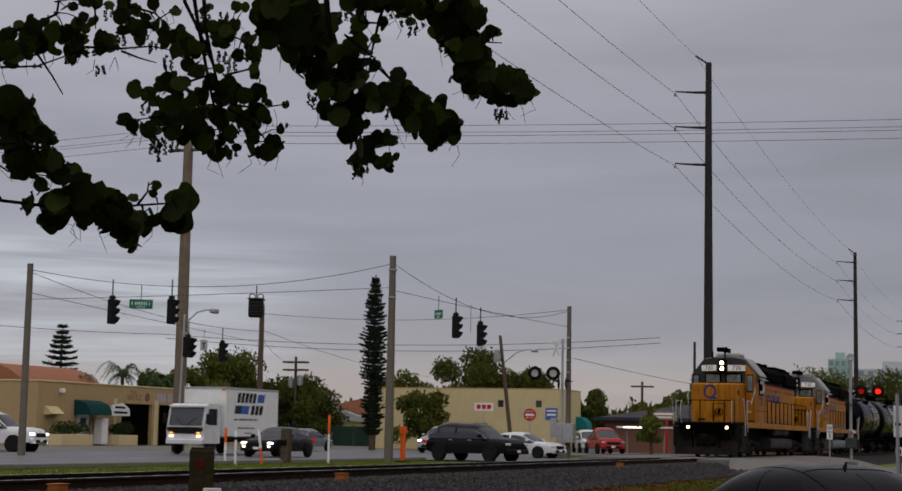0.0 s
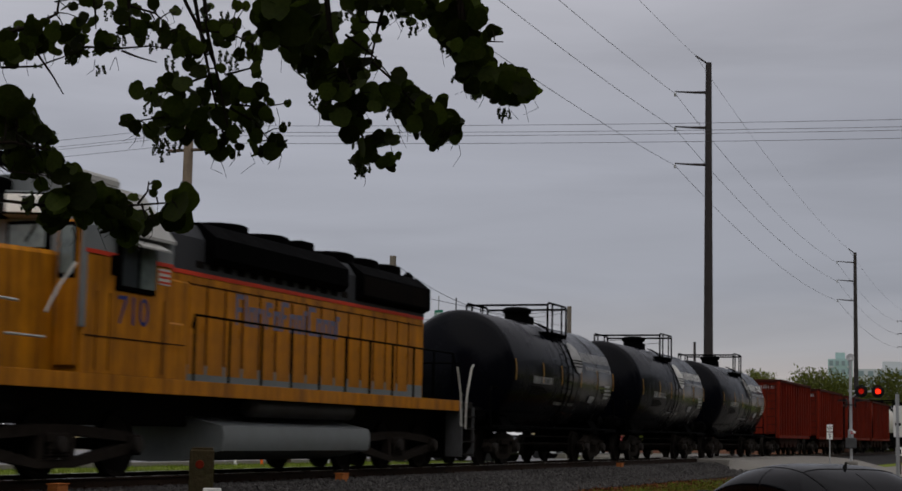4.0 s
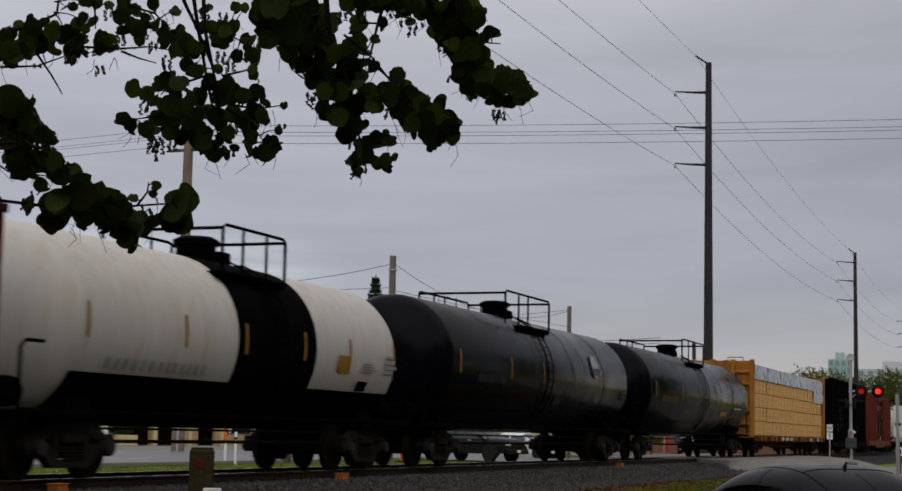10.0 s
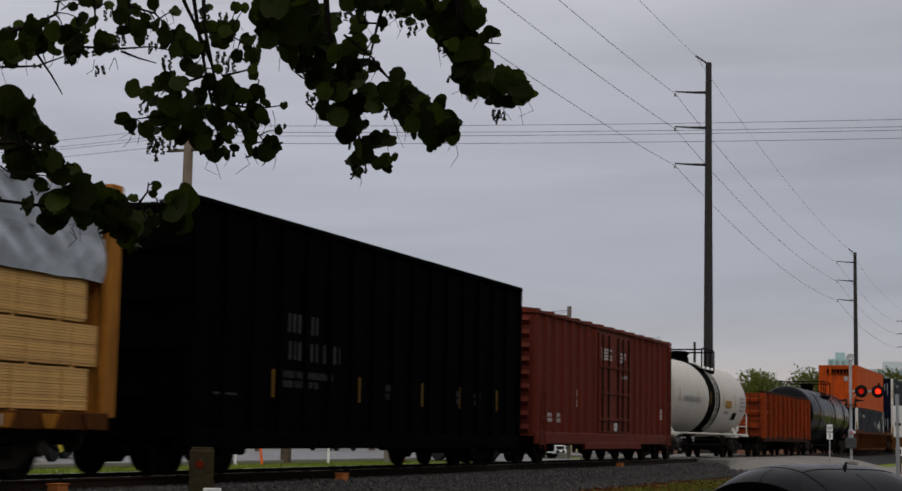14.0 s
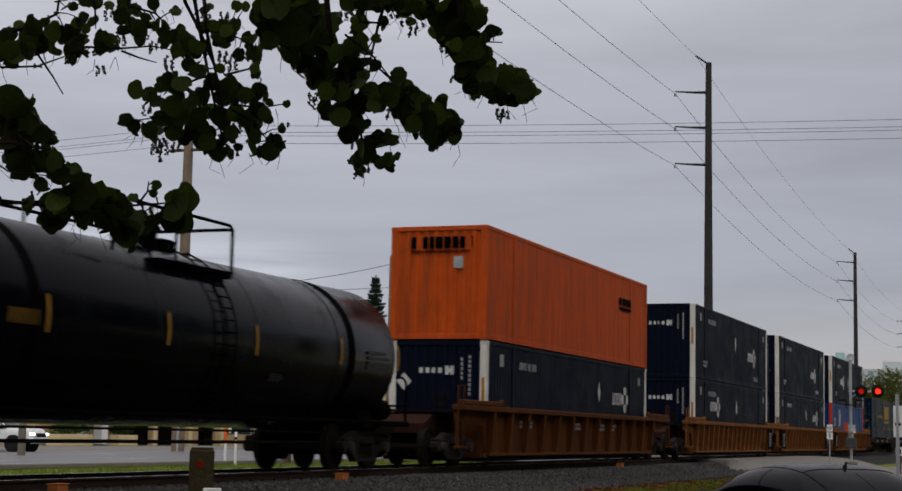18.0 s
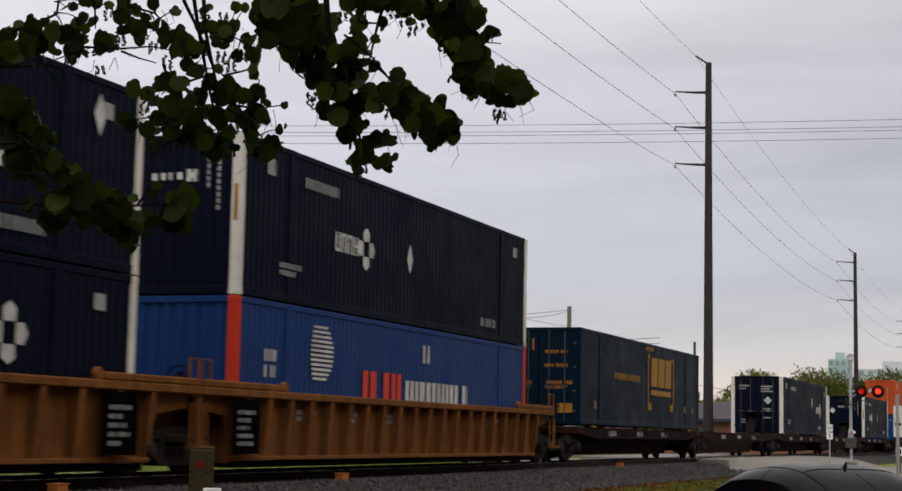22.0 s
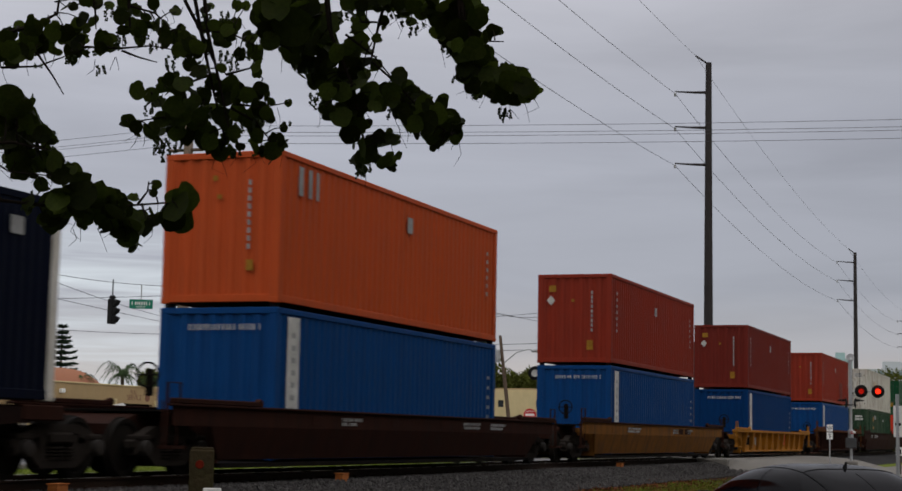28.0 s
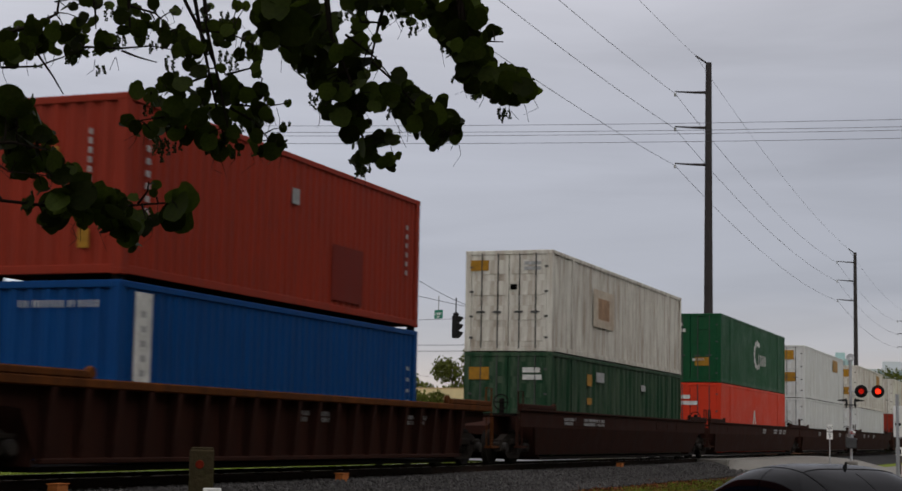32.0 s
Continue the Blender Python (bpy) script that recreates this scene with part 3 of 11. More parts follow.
    for y0, y1 in ((TRACK_Y - 2.05, TRACK_Y - 0.83), (TRACK_Y - 0.66, TRACK_Y + 0.66), (TRACK_Y + 0.83, TRACK_Y + 4.0)):
        for k in range(10):
            part("panel", Mb().box(65.0 + 2.5 * k, 67.48 + 2.5 * k, y0, y1, 0.2, RAIL - 0.015, 0.02), M["concrete"], root)


def verge():
    """Short grass on the strip beyond the rails and on the near bank."""
    rng = random.Random(8)
    mb = Mb()
    for k in range(30000):
        if k % 5:
            x, y = 22 + 48 * rng.random(), 19.0 + 9.9 * rng.random()
        else:
            x, y = 28 + 36 * rng.random(), 5.5 + 4.2 * rng.random() ** 0.7
        z = lie(x, y)
        h, w, a = rng.uniform(0.05, 0.13), rng.uniform(0.008, 0.016), rng.uniform(0, 6.28)
        dx, dy = math.cos(a) * w, math.sin(a) * w
        lx, ly = rng.uniform(-0.05, 0.05), rng.uniform(-0.05, 0.05)
        mb.add([(x - dx, y - dy, z), (x + dx, y + dy, z), (x + lx, y + ly, z + h)], [(0, 1, 2)])
    for k in range(14000):
        x = 30 + 29 * rng.random()
        y = 10.9 - 2.2 * rng.random() ** 0.8 + 0.5 * noise.noise((x * 0.7, 1.0, 0.0))
        z = lie(x, y) + 0.01
        h, w, a = rng.uniform(0.06, 0.17), rng.uniform(0.01, 0.02), rng.uniform(0, 6.28)
        dx, dy = math.cos(a) * w, math.sin(a) * w
        mb.add([(x - dx, y - dy, z), (x + dx, y + dy, z), (x + rng.uniform(-0.08, 0.08), y + rng.uniform(-0.08, 0.08), z + h)], [(0, 1, 2)])
    lf = Mb()
    for k in range(9000):
        x = 26 + 33 * rng.random()
        y = 11.9 - 2.6 * rng.random() ** 0.9 + 0.4 * noise.noise((x * 0.6, 5.0, 0.0))
        m = Matrix.LocRotScale((x, y, lie(x, y) + 0.05), Euler((rng.gauss(0, 0.5), rng.gauss(0, 0.5), rng.uniform(0, 6.28))), None)
        s = rng.uniform(0.035, 0.08)
        lf.add([m @ Vector(p) for p in ((-s, 0, 0.01), (0, -0.6 * s, 0), (s, 0, 0.02), (0, 0.6 * s, 0))], [(0, 1, 2, 3)])
    tagged(new("fallen_leaves", lf.mesh("fallen_leaves", M["litter_leaf"], 0, tidy=False)), "fallen orange-brown leaves strewn beside the ballast", "leaves", kind="stuff")
    me = mb.mesh("grass_blades", M["grass_blade"], 0, tidy=False)
    tagged(new("grass_blades", me), "short green grass blades on the verge", "grass", kind="stuff")


ground()
track()
verge()
# ---------------------------------------------------------------- the train
# x runs along the train, its head towards -x; z = 0 is the top of the rails
TRAIN, WHEELS = [], []


def rolling(name, label, category, xc, z=0.0, group="", y=0.0):
    th = thing(name, label, category, Matrix.Translation((xc, TRACK_Y + y, RAIL + z)), group)
    TRAIN.append((th, xc, y, z))
    return th


def mirrored(prof):
    return prof + [(r, -h) for r, h in reversed(prof)]


def wheelset_mesh(r, name):
    prof = [(0.11, -1.10), (0.11, -0.98), (0.075, -0.97), (0.075, -0.83), (0.16, -0.82), (r - 0.09, -0.78), (r - 0.07, -0.81), (r, -0.81),
            (r, -0.715), (r + 0.028, -0.70), (r + 0.026, -0.675), (r - 0.06, -0.67), (r - 0.1, -0.72), (0.15, -0.69), (0.09, -0.66), (0.08, 0.0)]
    return Mb().lathe(mirrored(prof[:-1]), (0, 0, 0), 1, 22).mesh(name, M["wheel"])


WHEELSET = wheelset_mesh(0.457, "wheelset")
WHEELSET_BIG = wheelset_mesh(0.508, "wheelset")


def side_frame(wb, three=False):
    """A cast side frame with its two openings, the bolster end, the spring nest and the pedestals."""
    h = wb / 2
    mb = Mb()
    mb.prism([(-h - 0.28, 0.56), (-h + 0.1, 0.7), (-0.5, 0.80), (0.5, 0.80), (h - 0.1, 0.7), (h + 0.28, 0.56),
              (h + 0.28, 0.46), (h - 0.1, 0.55), (0.45, 0.64), (-0.45, 0.64), (-h + 0.1, 0.55), (-h - 0.28, 0.46)], 1, -0.085, 0.085)
    mb.prism([(-h + 0.12, 0.52), (-h + 0.3, 0.52), (-0.42, 0.29), (0.42, 0.29), (h - 0.3, 0.52), (h - 0.12, 0.52), (h - 0.16, 0.36), (0.46, 0.17), (-0.46, 0.17), (-h + 0.16, 0.36)], 1, -0.08, 0.08)
    for x in (-0.4, 0.4):
        mb.box(x - 0.07, x + 0.07, -0.085, 0.085, 0.26, 0.68, 0.01)
    mb.box(-0.3, 0.3, -0.13, 0.0, 0.52, 0.68, 0.03)
    for x in (-0.2, 0.0, 0.2):
        for z in (0.3, 0.35, 0.4, 0.45):
            mb.lathe([(0.085, 0), (0.085, 0.022)], (x, -0.06, z), 2, 8)
    for x in ((-h, 0, h) if three else (-h, h)):
        mb.box(x - 0.2, x - 0.13, -0.11, 0.1, 0.34, 0.64, 0.02).box(x + 0.13, x + 0.2, -0.11, 0.1, 0.34, 0.64, 0.02).box(x - 0.2, x + 0.2, -0.12, 0.1, 0.57, 0.66, 0.02)
    return mb.mesh("side_frame", M["side_frame"])


SIDE_FRAME = side_frame(1.78)
SIDE_FRAME_LOCO = side_frame(4.14, True)
BEARING = Mb().lathe([(0.06, -0.075), (0.115, -0.06), (0.125, -0.02), (0.125, 0.05)], (0, 0, 0), 1, 12).mesh("bearing_cap", M["bearing"])
BOLSTER = Mb().box(-0.18, 0.18, -1.0, 1.0, 0.38, 0.66, 0.03).box(-0.6, 0.6, -0.35, 0.35, 0.6, 0.78, 0.04).mesh("bogie", M["steel_dark"])
BRAKE = Mb().box(-0.72, -0.62, -0.8, 0.8, 0.3, 0.42, 0.01).box(0.62, 0.72, -0.8, 0.8, 0.3, 0.42, 0.01).tube([(-0.7, -0.3, 0.36), (0.7, -0.3, 0.36)], 0.03, 6).mesh("brake_beam", M["steel_dark"])


def bogie(th, x, big=False):
    b = part("bogie", BOLSTER, None, th, at=pose(x, 0, 0))
    for s in (-1, 1):
        part("side_frame", SIDE_FRAME_LOCO if big else SIDE_FRAME, None, b, at=pose(0, s * 1.02, 0, 0, 0, 0 if s < 0 else 180))
        for wx in ((-2.07, 0.0, 2.07) if big else (-0.89, 0.89)):
            part("bearing_cap", BEARING, None, b, at=pose(wx, s * 1.16, 0.508 if big else 0.457, 0, 0, 0 if s < 0 else 180))
    part("brake_beam", BRAKE, None, b)
    for wx in ((-2.07, 0.0, 2.07) if big else (-0.89, 0.89)):
        w = part("wheelset", WHEELSET_BIG if big else WHEELSET, None, b)
        w.matrix_parent_inverse = pose(wx, 0, 0.508 if big else 0.457)
        WHEELS.append(w)


COUPLER = Mb().box(-0.1, 0.45, -0.09, 0.09, 0.75, 0.95, 0.02).box(-0.38, -0.08, -0.15, 0.15, 0.7, 1.0, 0.05).tube([(-0.1, -0.2, 0.72), (-0.25, -0.22, 0.45), (-0.4, -0.18, 0.4)], 0.035, 6).mesh("coupler", M["steel_dark"])


def couplers(th, x0, x1):
    part("coupler", COUPLER, None, th, at=pose(x0, 0, 0))
    part("coupler", COUPLER, None, th, at=pose(x1, 0, 0, 0, 0, 180))


def ladder(mb, x, y, z0, z1, w=0.4, along="x", rung=0.3, r=0.016):
    a, b = (w / 2, 0) if along == "x" else (0, w / 2)
    for s in (-1, 1):
        mb.tube([(x + s * a, y + s * b, z0), (x + s * a, y + s * b, z1)], r, 6)
    z = z0 + 0.15
    while z < z1:
        mb.tube([(x - a, y - b, z), (x + a, y + b, z)], r * 0.9, 6)
        z += rung
    return mb


def bars(mb, x0, z0, w, h, y, rows=1, seed=0, gap=0.35, fill=0.8):
    """Rows of short plain bars that stand for stencilled words on the side that faces -y."""
    rng = random.Random(seed)
    rh = h / (rows + gap * (rows - 1))
    for i in range(rows):
        z = z0 + h - i * rh * (1 + gap)
        x = x0
        end = x0 + w * (1 if i == 0 else rng.uniform(0.6, 1))
        while x < end - 0.02:
            cw = min(rh * rng.uniform(0.45, 0.75), end - x)
            mb.box(x, x + cw * fill * 0.62, y - 0.004, y + 0.004, z - rh, z)
            x += cw + (rh * 0.5 if rng.random() < 0.12 else 0.06 * rh)
    return mb


def bars_front(mb, y0, z0, w, h, x, rows=1, seed=0, fill=0.8):
    """The same on the end that faces -x."""
    n = len(mb.v)
    bars(mb, 0, z0, w, h, 0, rows, seed, fill=fill)
    mb.v[n:] = [(x + vy, y0 - vx, vz) for vx, vy, vz in mb.v[n:]]
    return mb


# ---- locomotives


def locomotive(label, number, xc, blue_number, pale, headlit):
    th = rolling("locomotive", label, "locomotive", xc, group="pair of diesel locomotives")
    Y = M["loco_yellow"]
    G = M["loco_pale"] if pale else M["loco_grey"]
    U = M["loco_under"]
    # frame with its deck, pilot and steps
    deck = part("frame", Mb().box(-9.85, 10.1, -1.5, 1.5, 1.36, 1.52, 0.02).box(-9.85, 10.1, -0.7, 0.7, 0.8, 1.36, 0.03), U, th)
    for s in (-1, 1):
        part("side_sill", Mb().box(-9.3, 9.3, s * 1.505 - 0.012, s * 1.505 + 0.012, 1.3, 1.54, 0.004), Y, deck, "yellow frame edge stripe")
    pl = Mb()
    pl.prism([(-1.5, 1.3), (1.5, 1.3), (1.5, 0.55), (1.3, 0.12), (-1.3, 0.12), (-1.5, 0.55)], 0, -9.95, -9.8)
    for ya, yb in ((-1.35, -0.44), (0.44, 1.35)):
        part("plough_blade", Mb().prism([(-9.95, 0.8), (-9.95, 0.1), (-10.4, 0.1), (-10.22, 0.42)], 1, ya, yb), M["pilot"], th)
    part("plough_blade", Mb().prism([(-9.95, 0.5), (-9.95, 0.1), (-10.44, 0.1), (-10.3, 0.36)], 1, -0.43, 0.43), M["pilot"], th)
    part("pilot", pl, M["pilot"], th, "dusty dark snow-plough pilot")
    for s in (-1, 1):
        part("uncoupling_lever", Mb().tube([(-10.0, s * 1.3, 0.95), (-10.08, s * 0.9, 0.95), (-10.1, s * 0.4, 1.0)], 0.018, 6), M["steel_dark"], th)
        part("air_hose", Mb().tube([(-9.98, s * 0.55, 0.95), (-10.2, s * 0.56, 0.8), (-10.22, s * 0.58, 0.45), (-10.12, s * 0.6, 0.32)], 0.03, 7), M["black_dull"], th)
        part("hose_valve", Mb().box(-10.04, -9.95, s * 0.55 - 0.08, s * 0.55 + 0.08, 0.88, 1.02, 0.02), M["pilot"], th)
    for s in (-1, 1):
        for k in range(3):
            y = s * (0.62 + 0.16 * k)
            part("jumper_hose", Mb().tube([(-9.96, y, 1.2), (-10.12, y + s * 0.02, 1.12), (-10.16, y + s * 0.04, 0.85), (-10.05, y + s * 0.05, 0.72)], 0.026, 6), M["black_dull"], th)
        part("corner_bracket", Mb().prism([(-9.95, 1.32), (-10.15, 1.32), (-9.95, 0.95)], 1, s * 1.15 - 0.03, s * 1.15 + 0.03), M["black_dull"], th)
        part("ditch_light_bracket", Mb().box(-9.98, -9.86, s * 0.85 - 0.16, s * 0.85 + 0.16, 1.1, 1.46, 0.03), M["black_dull"], th)
    part("jumper_receptacle", Mb().box(-10.0, -9.94, -0.3, 0.3, 1.08, 1.34, 0.03), M["black_dull"], th)
    part("anticlimber", Mb().box(-10.28, -9.8, -1.15, 1.15, 1.36, 1.46, 0.03).box(-10.2, -9.8, -0.5, 0.5, 1.02, 1.36, 0.03), M["black_dull"], th)
    part("coupler_pocket", Mb().box(-10.12, -9.95, -0.4, 0.4, 0.52, 1.02, 0.05), M["steel_dark"], th)
    part("rear_pilot", Mb().prism([(-1.5, 1.36), (1.5, 1.36), (1.5, 0.5), (1.3, 0.2), (-1.3, 0.2), (-1.5, 0.5)], 0, 10.0, 10.15), U, th)
    for x in (-9.35, 9.65):
        for s in (-1, 1):
            st = Mb()
            y = s * 1.36
            st.box(x - 0.4, x + 0.4, y - s * 0.2 - 0.02, y - s * 0.2 + 0.02, 0.25, 1.4)
            sf = part("step_well", st, M["step_grey"], th, "grey corner step well")
            for xx in (-0.4, 0.4):
                part("step_cheek", Mb().box(x + xx - 0.02, x + xx + 0.02, y - 0.2, y + 0.2, 0.25, 1.4), M["step_grey"], sf)
            for z in (0.28, 0.58, 0.88, 1.16):
                part("tread", Mb().box(x - 0.4, x + 0.4, y - 0.2, y + 0.18, z, z + 0.035), M["loco_under"], sf)
    # nose (short hood) with rounded corners and a top that rises to the cab
    nose, plan = Mb(), []
    for k in range(7):
        a = math.pi / 2 * k / 6
        plan.append((-8.6 - 0.36 * math.cos(a), 0.62 + 0.36 * math.sin(a)))
    plan = [(x, -y) for x, y in reversed(plan)] + plan
    plan = [(-6.42, -0.98)] + plan + [(-6.42, 0.98)]
    n_ = len(plan)
    rise = lambda x: 3.24 + 0.07 * (x + 8.96) / 2.3
    vs = [(x, y, 1.52) for x, y in plan] + [(x, y, rise(x) - 0.07) for x, y in plan] + [(min(x + 0.07, -6.42) if x < -6.5 else x, y * 0.94, rise(x)) for x, y in plan]
    fs = [(i, i + 1, n_ + i + 1, n_ + i) for i in range(n_ - 1)] + [(n_ + i, n_ + i + 1, 2 * n_ + i + 1, 2 * n_ + i) for i in range(n_ - 1)]
    fs.append(tuple(range(2 * n_, 3 * n_)))
    n = part("short_hood", Mb().add(vs, fs), Y, th, smooth=35)
    em = Mb()
    arc = [2 * math.pi * k / 24 for k in range(25)]
    em.prism([(0.1 + 0.2 * math.cos(a), 2.86 + 0.216 * math.sin(a)) for a in arc] + [(0.1 + 0.29 * math.cos(a), 2.86 + 0.313 * math.sin(a)) for a in reversed(arc)], 0, -8.972, -8.958)
    part("emblem_bar", Mb().box(-8.98, -8.958, -0.22, 0.08, 2.53, 2.62), M["blue_letter"], n)
    part("emblem", em, M["blue_letter"], n, "blue ring emblem")
    part("nose_door", Mb().box(-8.985, -8.955, -0.55, -0.05, 1.58, 2.3, 0.01), Y, n)
    for dy in (-0.57, -0.03):
        part("nose_seam", Mb().box(-8.968, -8.954, dy - 0.012, dy + 0.012, 1.56, 2.34), M["well_brown"], n)
    part("nose_seam", Mb().box(-8.968, -8.954, -0.58, -0.02, 2.32, 2.345), M["well_brown"], n)
    part("door_handle", Mb().tube([(-8.99, -0.15, 1.7), (-9.03, -0.15, 1.74), (-9.03, -0.15, 2.1), (-8.99, -0.15, 2.14)], 0.014), M["black_dull"], n)
    part("hand_brake", Mb().tube([(-9.03, -0.32 + 0.15 * math.cos(a), 1.98 + 0.15 * math.sin(a)) for a in [math.pi * k / 8 for k in range(17)]], 0.016, 5).box(-9.05, -8.95, -0.37, -0.27, 1.88, 2.08, 0.02), M["black_dull"], n)
    part("nose_light", Mb().box(-9.0, -8.95, 0.3, 0.62, 1.6, 1.68, 0.01), M["well_brown"], n)
    for s in (-1, 1):
        part("sand_filler", Mb().box(-8.2, -7.9, s * 0.985 - 0.01, s * 0.985 + 0.01, 2.75, 2.95, 0.01), M["well_brown"], n, "rust-stained sand filler hatch")
    # cab
    cab = part("cab", Mb().box(-6.45, -3.95, -1.47, 1.47, 1.52, 3.3, 0.03).box(-3.95, -3.4, -1.4, 1.4, 1.52, 2.45, 0.03), Y, th)
    part("cab_upper", Mb().prism([(-1.47, 3.3), (-1.47, 3.7), (-0.92, 4.4), (-0.5, 4.48), (0.5, 4.48), (0.92, 4.4), (1.47, 3.7), (1.47, 3.3)], 0, -6.42, -3.95), G, cab, "grey cab top")
    part("cab_roof", Mb().prism([(-1.56, 3.65), (-1.56, 3.70), (-0.94, 4.47), (-0.5, 4.56), (0.5, 4.56), (0.94, 4.47), (1.56, 3.70), (1.56, 3.65), (0.9, 4.41), (-0.9, 4.41)], 0, -5.85, -4.05), M["roof_pale"], cab, "pale weathered roof with overhanging eaves")
    # windscreens, side windows, doors
    for y0, y1 in ((-0.86, -0.09), (0.09, 0.86)):
        w = part("windscreen", Mb().box(-6.48, -6.40, y0, y1, 3.3, 3.76, 0.03), M["black_dull"], cab, "dark windscreen surround")
        part("pane", Mb().box(-6.492, -6.47, y0 + 0.07, y1 - 0.07, 3.36, 3.71, 0.008), M["cab_glass"], w)
        part("wiper", Mb().tube([(-6.51, y0 + 0.2, 3.73), (-6.51, y0 + 0.4, 3.45)], 0.012, 5), M["black_dull"], w)
    part("front_corner", Mb().prism([(-1.475, 2.2), (-1.475, 3.68), (-1.02, 4.2), (-1.02, 2.2)], 0, -6.49, -6.39), G if pale else Y, cab, "cab corner that carries the front door")
    for s in (-1, 1):
        d = part("front_door", Mb().box(-6.54, -6.47, min(s * 1.04, s * 1.42), max(s * 1.04, s * 1.42), 1.62, 3.76, 0.03), Y if s < 0 else G, cab)
        part("window_gasket", Mb().box(-6.565, -6.52, min(s * 1.08, s * 1.38), max(s * 1.08, s * 1.38), 2.9, 3.72, 0.06), M["black_dull"], d)
        part("pane", Mb().box(-6.578, -6.55, min(s * 1.11, s * 1.35), max(s * 1.11, s * 1.35), 2.96, 3.66, 0.05), M["cab_glass"], d)
        w = part("side_window", Mb().box(-5.62, -4.5, s * 1.475 - 0.03, s * 1.475 + 0.03, 2.8, 3.6, 0.02), M["black_dull"], cab)
        for x in (-5.5, -4.98):
            part("pane", Mb().box(x, x + 0.42, s * 1.51 - 0.01, s * 1.51 + 0.01, 2.88, 3.52), M["cab_glass"] if x > -5.2 else M["glass_dark"], w)
        part("window_awning", Mb().prism([(s * 1.48, 3.62), (s * 1.72, 3.5), (s * 1.72, 3.47), (s * 1.48, 3.57)], 0, -5.7, -4.45), M["roof_pale"], cab)
        part("mirror", Mb().box(-5.85, -5.8, s * 1.6 - 0.08, s * 1.6 + 0.08, 3.0, 3.3, 0.01), M["black_dull"], cab)
        fl = part("flag_decal", Mb().box(-4.4, -4.05, s * 1.478 - 0.004, s * 1.478 + 0.004, 3.0, 3.25), M["white_mark"], cab, "small striped flag decal")
        for k in range(3):
            part("flag_stripe", Mb().box(-4.39, -4.06, s * 1.483 - 0.004, s * 1.483 + 0.004, 3.02 + 0.08 * k, 3.055 + 0.08 * k), M["stripe_red"], fl)
        part("cab_stripe", Mb().box(-6.44, -3.96, s * 1.478 - 0.004, s * 1.478 + 0.004, 3.29, 3.35), M["stripe_red"], cab, "red dividing stripe")
        for x in (-6.1, -5.75, -4.2):
            part("cab_seam", Mb().box(x - 0.01, x + 0.01, s * 1.474 - 0.004, s * 1.474 + 0.004, 1.6, 2.75), M["well_brown"], cab)
        part("battery_box_seam", Mb().box(-6.4, -3.5, s * 1.474 - 0.005, s * 1.474 + 0.005, 2.08, 2.1), M["well_brown"], cab)
    # number boards and headlights
    for s in (-1, 1):
        # the boards sit on facets turned outwards from the headlight
        turn = Matrix.Translation((-6.70, s * 0.18, 4.0)) @ Matrix.Rotation(radians(s * -22), 4, "Z")
        b = part("number_board", Mb().box(-0.06, 0.3, min(0, s * 0.92), max(0, s * 0.92), -0.19, 0.19, 0.05), G, cab, at=turn)
        part("board_rim", Mb().box(-0.07, -0.04, min(s * 0.02, s * 0.9), max(s * 0.02, s * 0.9), -0.165, 0.165, 0.05), M["black_dull"], b)
        part("board_face", Mb().box(-0.078, -0.05, min(s * 0.05, s * 0.87), max(s * 0.05, s * 0.87), -0.14, 0.14, 0.04), M["board_white"], b, "white lit number board")
        letters("board_digits", number, 0.27, M["black_dull"], b, Matrix(((0, 0, -1, -0.081), (-1, 0, 0, s * 0.46), (0, 1, 0, 0.0), (0, 0, 0, 1))))
    hl = part("headlight", Mb().box(-6.8, -6.4, -0.16, 0.16, 3.8, 4.4, 0.05), M["black_dull"], cab)
    for z in (3.96, 4.22):
        part("lens", Mb().lathe([(0.088, -0.02), (0.088, 0.0)], (-6.8, 0, z), 0, 16), M["lamp_on"] if headlit else M["lamp_off"], hl)
    for s in (-1, 1):
        d = part("ditch_light", Mb().lathe([(0.12, -0.06), (0.12, 0.1), (0.07, 0.16)], (-9.95, s * 0.85, 1.28), 0, 14), M["black_dull"], th)
        part("lens", Mb().lathe([(0.07, -0.012), (0.07, 0.0)], (-10.01, s * 0.85, 1.28), 0, 14), M["lamp_ditch"] if headlit else M["lamp_off"], d)
    for s in (-1, 1):
        m = Matrix(((1, 0, 0, -5.1), (0, 0, -1, -1.478), (0, 1, 0, 2.5), (0, 0, 0, 1))) if s < 0 else Matrix(((-1, 0, 0, -5.1), (0, 0, 1, 1.478), (0, 1, 0, 2.5), (0, 0, 0, 1)))
        letters("cab_number", number, 0.62, M["blue_letter"], cab, m, "blue painted number")
    # roof kit
    horn = Mb()
    horn_z = 4.70 if pale else 4.84
    for k, (x, y) in enumerate(((-6.3, -0.16), (-6.25, 0.0), (-6.3, 0.16), (-5.9, 0.08), (-5.9, -0.08))):
        sgn = -1 if k < 3 else 1
        horn.lathe([(0.03, 0), (0.04, 0.25), (0.09, 0.34), (0.11, 0.36)][::1] if sgn > 0 else [(0.12, -0.36), (0.09, -0.32), (0.04, -0.22), (0.03, 0)], (x, y, horn_z), 0, 10)
